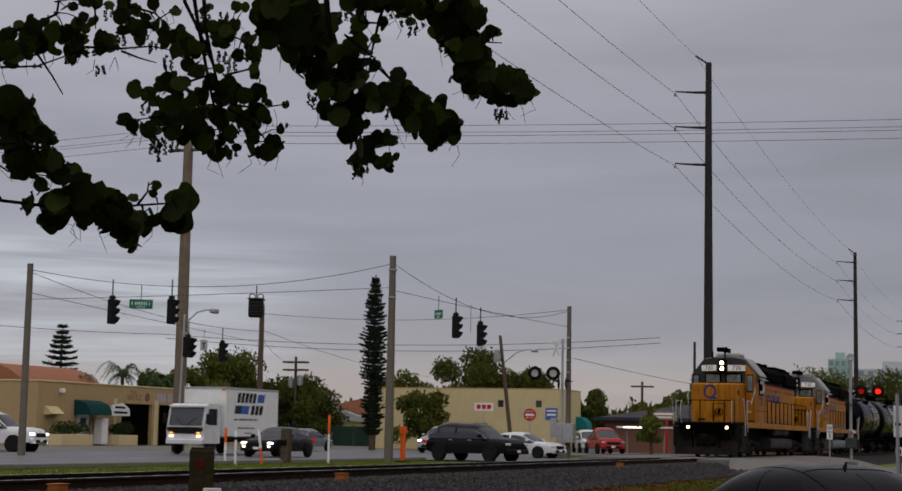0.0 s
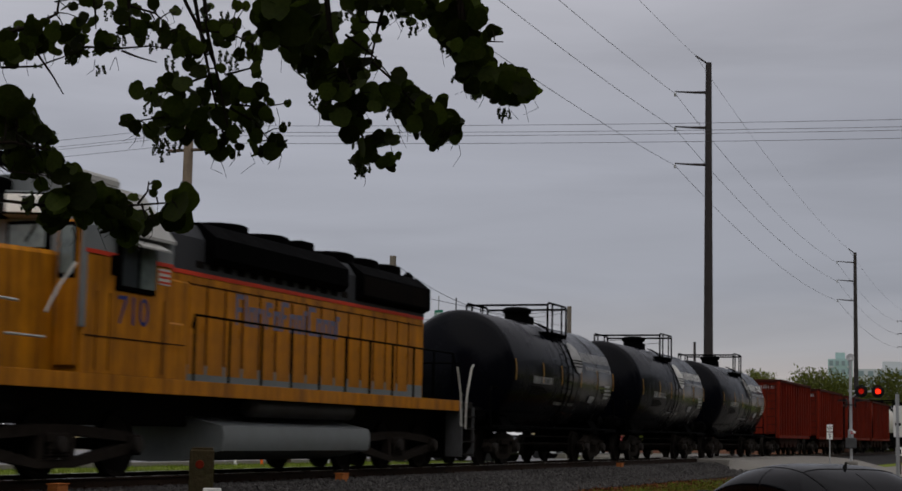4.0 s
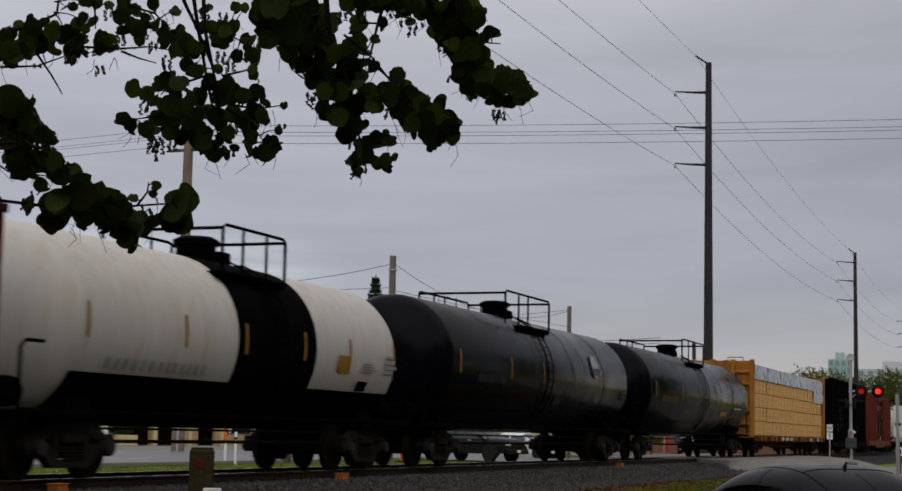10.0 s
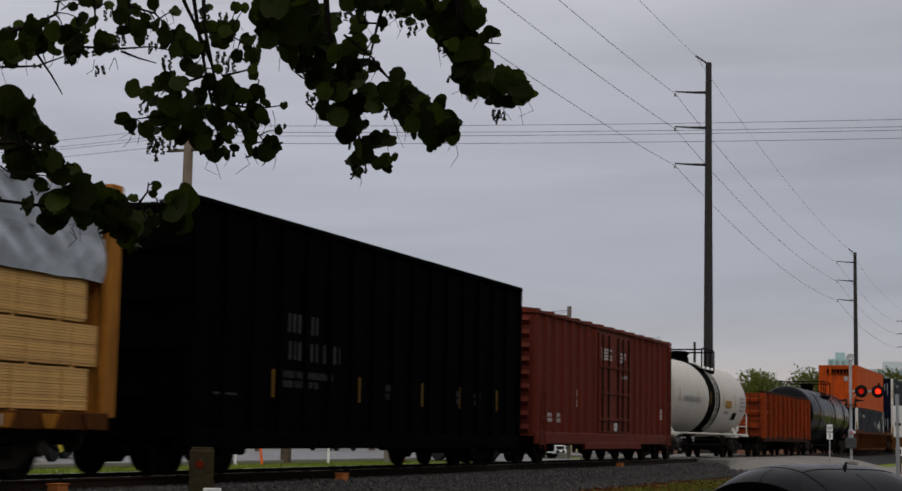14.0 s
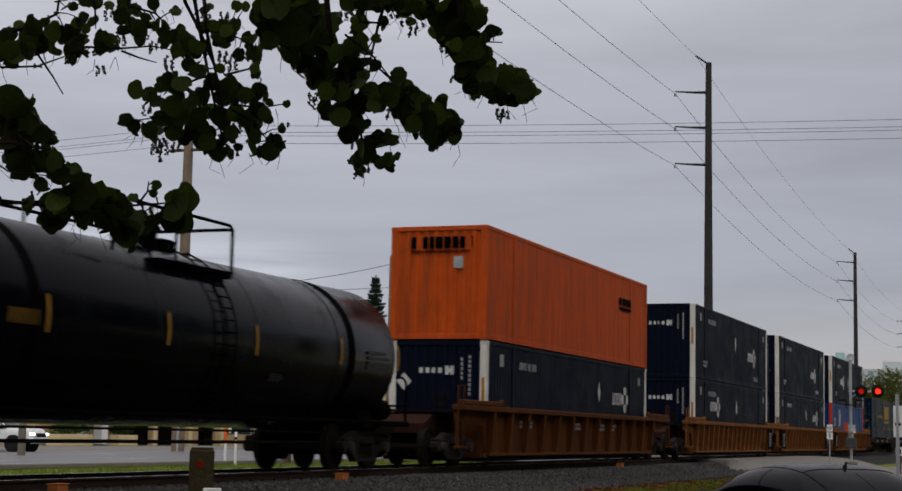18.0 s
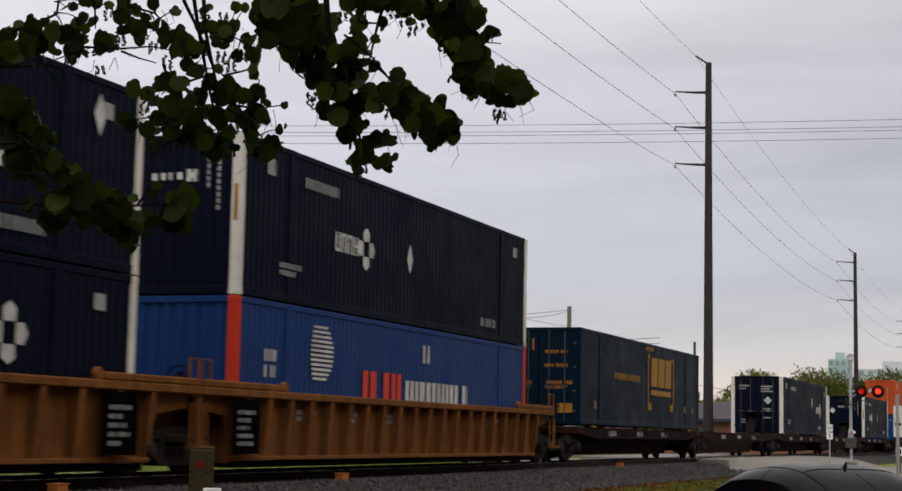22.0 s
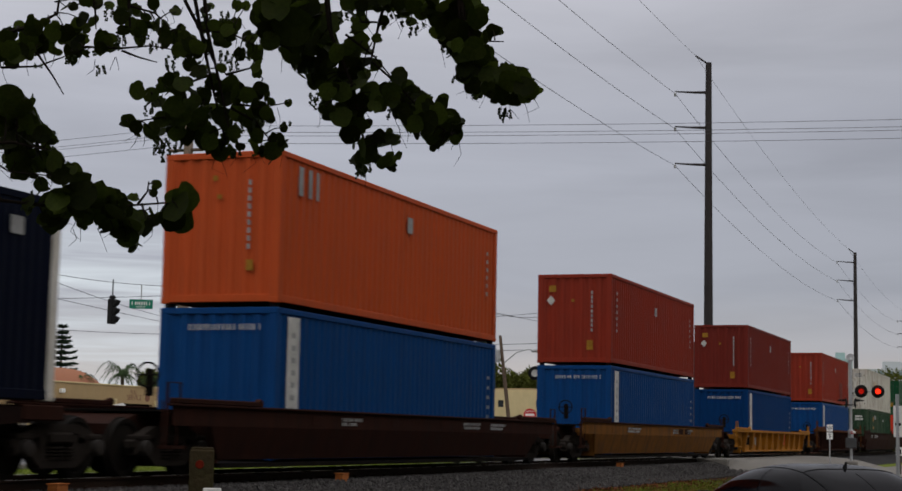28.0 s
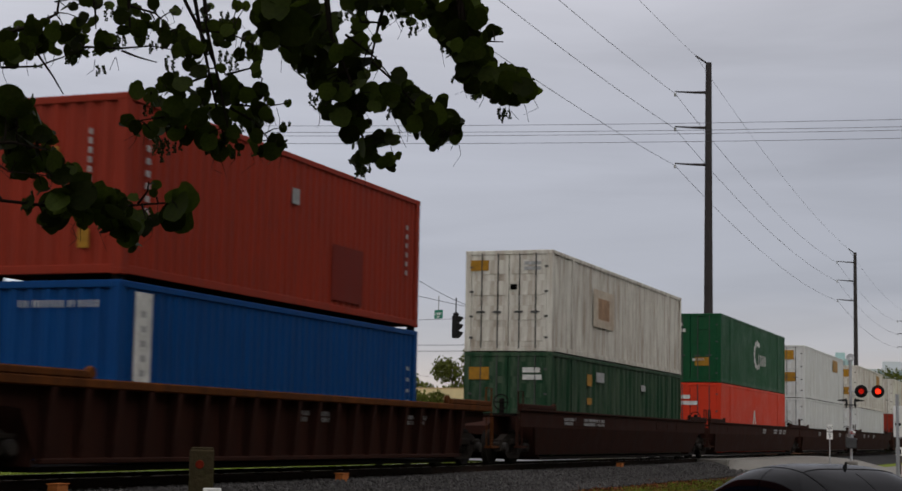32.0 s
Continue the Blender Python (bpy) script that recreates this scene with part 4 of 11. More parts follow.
    horn.tube([(-6.1, 0, 4.4), (-6.1, 0, horn_z)], 0.04).box(-6.3, -5.8, -0.2, 0.2, horn_z - 0.06, horn_z - 0.02)
    part("horn", horn, M["black_dull"], cab, "black multi-chime air horn")
    part("air_conditioner", Mb().box(-5.4, -4.1, -0.55, 0.55, 4.54, 4.74, 0.06), M["roof_pale"], cab)
    part("antenna", Mb().tube([(-6.4, 0.5, 4.45), (-6.4, 0.5, 4.76)], 0.04), M["black_dull"], cab)
    # long hood
    hood = part("long_hood", Mb().box(-3.95, 8.4, -0.88, 0.88, 1.52, 3.36, 0.02), Y, th)
    part("electrical_cabinet", Mb().box(-3.95, -2.65, -1.05, 1.05, 1.52, 3.2, 0.03), Y, hood)
    up = Mb().prism([(-0.88, 3.42), (-0.88, 4.0), (-0.7, 4.26), (0.7, 4.26), (0.88, 4.0), (0.88, 3.42)], 0, -3.9, 8.4)
    part("hood_top", up, M["loco_grey"], hood, "sooty grey hood top")
    part("hood_stripe", Mb().box(-3.9, 8.4, -0.885, 0.885, 3.355, 3.425, 0.002), M["stripe_red"], hood, "red dividing stripe")
    part("dynamic_brake_blister", Mb().prism([(-1.0, 3.6), (-1.08, 3.7), (-1.08, 4.05), (-0.75, 4.32), (0.75, 4.32), (1.08, 4.05), (1.08, 3.7), (1.0, 3.6)], 0, -1.9, 3.7), M["black_dull"], hood)
    part("radiator", Mb().prism([(-0.9, 3.5), (-1.05, 3.58), (-1.05, 4.05), (-0.72, 4.3), (0.72, 4.3), (1.05, 4.05), (1.05, 3.58), (0.9, 3.5)], 0, 4.5, 8.35), M["black_dull"], hood)
    gr = Mb()
    for k in range(27):
        x = 4.6 + 0.135 * k
        gr.box(x, x + 0.05, -1.07, -1.045, 3.62, 4.02)
    part("grille", gr, M["steel_dark"], hood, "dark intake grille slats")
    for x in (0.1, 1.8):
        part("brake_fan", Mb().lathe([(0.55, 4.3), (0.58, 4.34), (0.58, 4.5), (0.5, 4.53)], (x, 0, 0), 2, 20), M["black_dull"], hood)
    for x in (4.9, 6.2, 7.5):
        part("radiator_fan", Mb().lathe([(0.55, 4.28), (0.6, 4.32), (0.6, 4.5), (0.5, 4.54)], (x, 0, 0), 2, 20), M["black_dull"], hood)
    part("exhaust_stack", Mb().box(3.2, 3.8, -0.25, 0.25, 4.24, 4.62, 0.03), M["black_dull"], hood)
    part("bell", Mb().lathe([(0.16, 0), (0.12, 0.12), (0.04, 0.2)], (8.3, -0.5, 4.26), 2, 12), M["black_dull"], hood)
    door = Mb().box(-0.29, 0.29, -0.012, 0.012, 0, 1.5, 0.008).box(0.18, 0.22, -0.03, -0.01, 0.7, 0.85).mesh("engine_door", Y)
    for k in range(15):
        part("engine_door", door, None, hood, at=pose(-2.1 + 0.66 * k, -0.885, 1.68))
        part("engine_door", door, None, hood, at=pose(-2.1 + 0.66 * k, 0.885, 1.68, 0, 0, 180))
    seam = Mb().box(-0.014, 0.014, -0.008, 0.008, 0, 1.62).mesh("door_seam", M["well_brown"], 0)
    for k in range(16):
        part("door_seam", seam, None, hood, at=pose(-2.43 + 0.66 * k, -0.884, 1.62))
    part("door_seam", Mb().box(-2.4, 8.3, -0.892, -0.876, 3.2, 3.22).box(-2.4, 8.3, -0.892, -0.876, 1.6, 1.62), M["well_brown"], hood)
    bl = Mb()
    # sixteen plain letter-high shapes: three tall ones, two ascenders, the rest low
    x = -0.75
    for k, (w, h, full) in enumerate(((0.3, 0.56, 0), (0.08, 0.56, 1), (0.26, 0.36, 0), (0.18, 0.36, 0), (0.08, 0.36, 1), (0.26, 0.5, 0), (0.26, 0.36, 0), (0.3, 0.56, 0), (0.26, 0.36, 0),
                                      (0.24, 0.36, 0), (0.16, 0.46, 0), (0.32, 0.56, 0), (0.26, 0.36, 0), (0.26, 0.36, 0), (0.24, 0.36, 0), (0.16, 0.46, 0))):
        if full:
            bl.box(x, x + w, -0.905, -0.899, 2.62, 2.62 + h)
        else:
            bl.box(x, x + 0.085, -0.905, -0.899, 2.62, 2.62 + h)
            bl.box(x + 0.085, x + w, -0.905, -0.899, 2.62 + h - 0.09, 2.62 + h)
            if k in (2, 6, 8, 9, 11, 12, 13, 14):
                bl.box(x + 0.085, x + w, -0.905, -0.899, 2.62, 2.70)
                if k != 11:
                    bl.box(x + w - 0.075, x + w, -0.905, -0.899, 2.70, 2.62 + h - 0.09)
            elif k in (0, 5, 7):
                bl.box(x + 0.085, x + w * 0.8, -0.905, -0.899, 2.86, 2.94)
        x += w + 0.055
    # vents along the upper hood
    for k in range(13):
        part("hood_vent", Mb().box(-2.2 + 0.5 * k, -1.92 + 0.5 * k, -0.892, -0.878, 3.5, 3.62, 0.004), M["steel_dark"], hood)
    part("lettering_bar", bl, M["faded_blue"] if pale else M["blue_letter"], hood, "faded blue lettering shown as plain bars")
    if pale:
        part("sill_band", Mb().box(-2.6, 8.3, -0.896, 0.896, 1.52, 1.85, 0.002), M["loco_pale"], hood, "grey lower band")
    # handrails along the walkway
    for s in (-1, 1):
        y = s * 1.42
        hr = Mb().tube([(-3.2, y, 2.4), (-3.1, y, 2.62), (8.9, y, 2.62), (9.15, y, 2.3)], 0.02, 6)
        part("handrail", hr, M["black_dull"], th)
        for k in range(11):
            x = -3.1 + 1.2 * k
            part("stanchion", Mb().tube([(x, y, 1.5), (x, y, 2.62)], 0.022, 6), M["black_dull"], th)
        for xs in (((-10.25, 2.5), (-9.95, 2.52), (-9.6, 1.75), (-9.57, 0.95)), ((-8.2, 2.44), (-9.1, 2.46), (-9.15, 1.75), (-8.93, 1.1))):
            part("grab_rail", Mb().tube([(x, s * 1.58, z) for x, z in xs], 0.022, 7), M["pale_rail"], th, "pale painted step handrail")
        for xs in (((9.9, 2.4), (9.75, 2.3), (9.45, 1.6), (9.4, 0.9)), ((8.8, 2.3), (9.05, 1.7), (9.1, 0.95))):
            part("grab_rail", Mb().tube([(x, s * 1.58, z) for x, z in xs], 0.022, 7), M["pale_rail"], th, "pale painted step handrail")
        part("cab_grab_rail", Mb().tube([(-8.2, y, 2.0), (-7.3, y, 2.0)], 0.018, 6).tube([(-7.3, y, 2.35), (-7.1, s * 1.5, 2.75), (-6.75, s * 1.52, 3.1)], 0.02, 7), M["pale_rail"], th)
        part("front_grab_rail", Mb().tube([(-10.1, s * 1.1, 1.4), (-10.35, s * 1.12, 1.75), (-10.3, s * 1.12, 2.2), (-10.1, s * 1.1, 2.45)], 0.018, 7), M["pale_rail"], th)
    fr = Mb().tube([(-10.1, -1.2, 2.45), (-10.1, 1.2, 2.45)], 0.018, 6)
    for y in (-1.2, -0.75, -0.3, 0.3, 0.75, 1.2):
        part("front_stanchion", Mb().tube([(-10.1, y, 1.45), (-10.1, y, 2.45)], 0.018, 6), M["black_dull"], th)
    part("front_handrail", fr, M["black_dull"], th)
    fr = Mb().tube([(10.0, -1.2, 2.45), (10.0, 1.2, 2.45)], 0.02, 6)
    for y in (-1.2, -0.5, 0.5, 1.2):
        part("rear_stanchion", Mb().tube([(10.0, y, 1.5), (10.0, y, 2.45)], 0.02, 6), M["black_dull"], th)
    part("rear_handrail", fr, M["black_dull"], th)
    # tanks under the frame
    part("fuel_tank", Mb().prism([(1.42 * math.cos(a) if abs(math.cos(a)) < 0.85 else 1.42 * math.copysign(0.8 + 0.2 * abs(math.cos(a)), math.cos(a)), 0.62 + 0.42 * math.sin(a)) for a in [2 * math.pi * k / 24 for k in range(24)]], 0, -2.0, 4.2), M["loco_pale"] if pale else M["fuel_tank"], th, "dusty grey fuel tank", smooth=60)
    for s in (-1, 1):
        part("air_reservoir", Mb().lathe([(0.1, -2.2), (0.19, -2.1), (0.19, 2.1), (0.1, 2.2)], (1.4, s * 1.2, 1.18), 0, 14), M["fuel_tank"], th)
        part("sand_pipe_box", Mb().box(-7.9, -7.5, s * 1.15, s * 1.15 + 0.3, 0.95, 1.3, 0.04), U, th)
    for x in (-6.4, 6.4):
        bogie(th, x, True)
    couplers(th, -10.5, 10.45)
    return th


locomotive("orange-yellow road locomotive with grey roof and lit headlights", "720", -224.1, True, False, True)
locomotive("orange-yellow road locomotive with pale grey cab top", "710", -202.2, False, True, False)

# ---- tank cars


def tank_car(label, x0, x1, R, zc, paint, bands=(), marks=(), sill=None, seed=0, faded_row=False, shift=0.0, climb=0.0, stripes=(0.06, 0.28, 0.44, 0.62, 0.78, 0.95)):
    xc, h = (x0 + x1) / 2, (x1 - x0) / 2
    th = rolling("tank_car", label, "tank car", xc, group="tank cars")
    dark = M["black_dull"]
    sill = sill or dark
    heads = [(R * math.cos(a), 0.62 * math.sin(a)) for a in [math.pi / 2 * k / 7 for k in range(8)]]
    prof = [(max(r, 0.01), -h + 0.62 - e) for r, e in reversed(heads)] + [(max(r, 0.01), h - 0.62 + e) for r, e in heads]
    sh = part("shell", Mb().lathe(prof, (0, 0, zc), 0, 40), paint, th, smooth=50)
    for b0, b1, m in bands:
        part("band", Mb().lathe([(R + 0.004, b0 - xc), (R + 0.016, b0 - xc + 0.01), (R + 0.016, b1 - xc - 0.01), (R + 0.004, b1 - xc)], (0, 0, zc), 0, 40), m, sh)
    # weld seams
    for k in range(1, 5):
        x = -h + 2 * h * k / 5
        part("weld_seam", Mb().lathe([(R, x - 0.03), (R + 0.006, x - 0.02), (R + 0.006, x + 0.02), (R, x + 0.03)], (0, 0, zc), 0, 40), paint, sh)
    # manway dome, platform and safety rail
    top = zc + R
    dx = shift
    part("manway", Mb().lathe([(0.36, -0.12), (0.36, 0.25), (0.42, 0.27), (0.42, 0.36), (0.3, 0.42)], (dx, 0, top), 2, 18), dark, th, "black manway housing")
    part("valve_box", Mb().box(dx + 0.5, dx + 0.95, -0.22, 0.22, top - 0.06, top + 0.22, 0.03), dark, th)
    zp = top - 0.36
    xa, xb = (-2.6, 1.2) if h > 8 else ((-0.9, 0.9) if h < 5.9 else (-1.2, 1.2))
    for s in (-1, 1):
        ya, yb = min(s * 0.72, s * 1.22), max(s * 0.72, s * 1.22)
        wk = Mb().box(dx + max(xa, -1.2) - 0.05, dx + xb + 0.05, ya, yb, zp, zp + 0.035)
        for x in (max(xa, -1.2) + 0.05, 0, xb - 0.05):
            wk.box(dx + x - 0.04, dx + x + 0.04, ya, yb, zp - 0.09, zp)
        part("walkway", wk, dark, th)
        y = s * 1.2
        rl = Mb().tube([(dx + xa, y, zp), (dx + xa, y, zp + 0.78), (dx + xa + 0.1, y, zp + 0.84), (dx + xb - 0.1, y, zp + 0.84), (dx + xb, y, zp + 0.78), (dx + xb, y, zp)], 0.03, 6)
        for x in (-0.45, 0.45) if h < 8 else (-1.5, -0.7):
            rl.tube([(dx + x, y, zp), (dx + x, y, zp + 0.84)], 0.026, 6)
        part("safety_rail", rl, dark, th)
    for x in (xa, xb):
        part("cross_rail", Mb().tube([(dx + x, -1.2, zp + 0.78), (dx + x, 1.2, zp + 0.78)], 0.03, 6), dark, th)
    dx = shift + climb + ((0.0 if faded_row else 0.85) if h < 5.9 else (0.5 if h < 6.6 else 0.0))
    lad = Mb()
    for w in (-0.22, 0.22):
        lad.tube([(dx + w, -(R + 0.08) * math.cos(a), zc + (R + 0.08) * math.sin(a)) for a in [math.radians(-50 + 12 * k) for k in range(11)]], 0.018, 6)
    for k in range(16):
        a = math.radians(-50 + 7.6 * k)
        y, z = -(R + 0.08) * math.cos(a), zc + (R + 0.08) * math.sin(a)
        lad.tube([(dx - 0.22, y, z), (dx + 0.22, y, z)], 0.014, 6)
    part("ladder", lad, sill, th)
    # underframe
    e = h + 0.55
    for s in (-1, 1):
        part("stub_sill", Mb().box(min(s * e, s * (h - 2.6)), max(s * e, s * (h - 2.6)), -0.3, 0.3, 0.62, 0.95, 0.02), dark, th)
        part("end_reservoir", Mb().lathe([(0.1, -0.34), (0.22, -0.28), (0.22, 0.28), (0.1, 0.34)], (s * (h + 0.25), -0.75, 1.25), 0, 12), sill, th)
        part("side_rail", Mb().tube([(-e, s * 1.35, 0.98), (e, s * 1.35, 0.98)], 0.035, 6), sill, th)
        part("end_platform", Mb().box(s * (h - 0.35) - 0.6, s * (h - 0.35) + 0.9, -1.4, 1.4, 0.9, 0.98, 0.01), sill, th)
        part("bolster_saddle", Mb().prism([(-1.25, 0.85), (1.25, 0.85), (1.0, 1.3), (0.5, zc - R + 0.05), (-0.5, zc - R + 0.05), (-1.0, 1.3)], 0, s * (h - 1.2) - 0.35, s * (h - 1.2) + 0.35), sill, th)
        part("end_rail", Mb().tube([(s * e, -1.3, 0.95), (s * e, -1.3, 1.85), (s * (e - 0.15), -1.28, 1.95), (s * (e - 0.55), -1.3, 1.95)], 0.028, 6).tube([(s * e, 1.3, 0.95), (s * e, 1.3, 1.9), (s * (e - 0.5), 1.3, 1.95)], 0.028, 6).tube([(s * e, -1.3, 1.35), (s * e, 1.3, 1.35)], 0.022, 6), sill, th)
    part("brake_rigging", Mb().tube([(-e + 1, -0.7, 0.55), (e - 1, -0.7, 0.55)], 0.03, 6).tube([(-e + 1, -0.7, 0.75), (e - 1, -0.7, 0.75)], 0.02, 6), M["steel_dark"], th)
    bogie(th, -h + 1.1)
    bogie(th, h - 1.1)
    couplers(th, -e - 0.35, e + 0.35)
    # reflector stripes and stencils that follow the shell
    def patch(name, xa, xb, a0, a1, m, label=""):
        rr = R + 0.02
        n = 4
        mb = Mb()
        vs = []
        for i in range(n + 1):
            a = math.radians(a0 + (a1 - a0) * i / n)
            vs += [(xa - xc, -rr * math.cos(a), zc + rr * math.sin(a)), (xb - xc, -rr * math.cos(a), zc + rr * math.sin(a))]
        mb.add(vs, [(2 * i, 2 * i + 1, 2 * i + 3, 2 * i + 2) for i in range(n)])
        return part(name, mb, m, sh, label)
    for f in stripes:
        x = x0 + (x1 - x0) * f
        patch("reflector", x - 0.04, x + 0.04, -9, 11, M["yellow_mark"])
    for kind, xa, xb, a0, a1, m in marks:
        if kind == "patch":
            patch("placard", xa, xb, a0, a1, m)
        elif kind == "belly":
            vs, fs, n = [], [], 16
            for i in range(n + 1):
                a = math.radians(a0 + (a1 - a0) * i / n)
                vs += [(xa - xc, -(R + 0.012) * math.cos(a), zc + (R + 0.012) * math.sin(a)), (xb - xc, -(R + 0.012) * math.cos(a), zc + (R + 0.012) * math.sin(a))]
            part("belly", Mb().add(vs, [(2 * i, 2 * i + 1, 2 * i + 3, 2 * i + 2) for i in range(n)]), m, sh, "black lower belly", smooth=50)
        elif kind == "words":
            rng = random.Random(seed + int(xa * 10))
            x = xa
            while x < xb:
                w = (xb - xa) * rng.uniform(0.06, 0.1)
                patch("stencil", x, min(x + w * 0.5, xb), a0, a1, m)
                x += w
        elif kind == "lines":
            for i in range(4):
                b0 = a1 - (a1 - a0) * (i + 1) / 4
                patch("stencil", xa, xa + (xb - xa) * (0.7 + 0.3 * ((i * 7) % 3) / 2), b0 + 0.35 * (a1 - a0) / 4, b0 + (a1 - a0) / 4, m)
        elif kind == "disc":
            cx, ca, rad = (xa + xb) / 2 - xc, math.radians((a0 + a1) / 2), (xb - xa) / 2

            def lie_on(u, v, rr):
                a = ca + v / rr
                return (cx + u, -rr * math.cos(a), zc + rr * math.sin(a))
            vs, fs, nr = [], [], 6
            for i in range(nr + 1):
                for k in range(24):
                    w = 2 * math.pi * k / 24
                    q = rad * max(0.02, i / nr)
                    vs.append(lie_on(q * math.cos(w), q * math.sin(w), R + 0.03))
            for i in range(nr):
                for k in range(24):
                    j = (k + 1) % 24
                    fs.append((i * 24 + k, i * 24 + j, i * 24 + 24 + j, i * 24 + 24 + k))
            e_ = part("emblem", Mb().add(vs, fs), m, sh, "round white emblem")
            for v in (-0.62, -0.42, -0.24):
                hw = rad * math.sqrt(1 - v * v) * 0.98
                part("emblem_line", Mb().add([lie_on(-hw, v * rad - 0.02, R + 0.036), lie_on(hw, v * rad - 0.02, R + 0.036), lie_on(hw, v * rad + 0.02, R + 0.036), lie_on(-hw, v * rad + 0.02, R + 0.036)], [(0, 1, 2, 3)]), M["black_dull"], e_)
    return th


W, GM, YM, FM = M["white_mark"], M["grey_mark"], M["yellow_mark"], M["faint_mark"]


def syrup_marks(x0, x1, faded):
    L = x1 - x0
    a = x0 + L * 0.565
    return [("disc", a - 0.12, a + 0.86, 10, 36, GM if faded else W), ("words", a + 1.0, x1 - 0.7, 19, 30, GM if faded else W), ("words", a + 1.15, x1 - 0.65, 10, 14, GM),
            ("words", x0 + L * 0.2, x0 + L * 0.36, -10, -3, GM), ("lines", x0 + L * 0.2, x0 + L * 0.33, -22, -13, M["steel_dark"]),
            ("lines", x0 + L * 0.86, x0 + L * 0.93, -20, -4, GM), ("patch", x0 + L * 0.72, x0 + L * 0.77, -25, -17, GM), ("words", x0 + L * 0.42, x0 + L * 0.6, -30, -27, GM)]


for a, b, faded in ((-189.7, -179.0, True), (-176.3, -165.5, False), (-162.7, -151.9, False)):
    tank_car("glossy black tank car with a round white emblem and pale lettering", a, b, 1.56, 2.42, M["black_paint"], marks=syrup_marks(a, b, faded), seed=int(b), faded_row=b < -160)
tank_car("stained white tank car with a broad black band round its middle", -94.9, -82.0, 1.5, 2.3, M["white_tank"], [(-89.5, -86.4, M["black_dull"])],
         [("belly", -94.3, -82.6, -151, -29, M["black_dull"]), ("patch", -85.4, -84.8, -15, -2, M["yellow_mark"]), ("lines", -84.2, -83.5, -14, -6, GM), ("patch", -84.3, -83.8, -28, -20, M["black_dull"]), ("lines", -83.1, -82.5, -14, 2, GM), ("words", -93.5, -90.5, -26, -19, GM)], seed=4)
tank_car("long black tank car with yellow reflector stripes", -79.8, -62.8, 1.58, 2.42, M["black_paint"],
         marks=[("words", -77.5, -75.5, -14, -7, FM), ("disc", -67.5, -66.75, 0, 30, GM), ("lines", -64.2, -63.4, -20, -6, FM), ("patch", -71, -70.4, -30, -22, FM)], seed=5, shift=-0.6)
tank_car("long black tank car with faded yellow stencils", -60.6, -41.8, 1.58, 2.42, M["black_paint"],
         marks=[("words", -58.5, -56, -14, -6, M["faint_yellow"]), ("lines", -43.9, -43.0, -16, -2, FM), ("patch", -48.0, -46.6, -26, -19, M["yellow_mark"]), ("patch", -45.4, -43.8, -15, -12, GM), ("patch", -45.4, -44.4, -36, -30, FM)], seed=6)
tank_car("white tank car with a dark band and white underframe", 19.9, 34.5, 1.5, 2.36, M["white_tank"], [(26.0, 28.2, M["black_dull"])],
         [("patch", 29.3, 30.6, -12, 0, M["yellow_mark"]), ("patch", 29.2, 30.2, -22, -16, GM), ("patch", 31.2, 32, -30, -18, M["black_dull"]), ("lines", 32.4, 33.8, -18, 8, GM), ("words", 21.5, 24.5, -8, 0, GM)], sill=M["post_white"], seed=7)
tank_car("black tank car with two raised rings and yellow stencils", 53.6, 70.6, 1.5, 2.3, M["black_paint"], [(57.0, 57.25, M["black_dull"]), (67.7, 67.95, M["black_dull"])],
         [("words", 56.5, 57.2, -6, 2, M["faint_yellow"]), ("lines", 64.4, 65.0, -26, -20, FM), ("lines", 68.6, 69.9, -12, 4, FM)], seed=8, shift=-0.05, climb=0.55, stripes=(0.06, 0.225, 0.418, 0.595, 0.805, 0.975))

# ---- hoppers


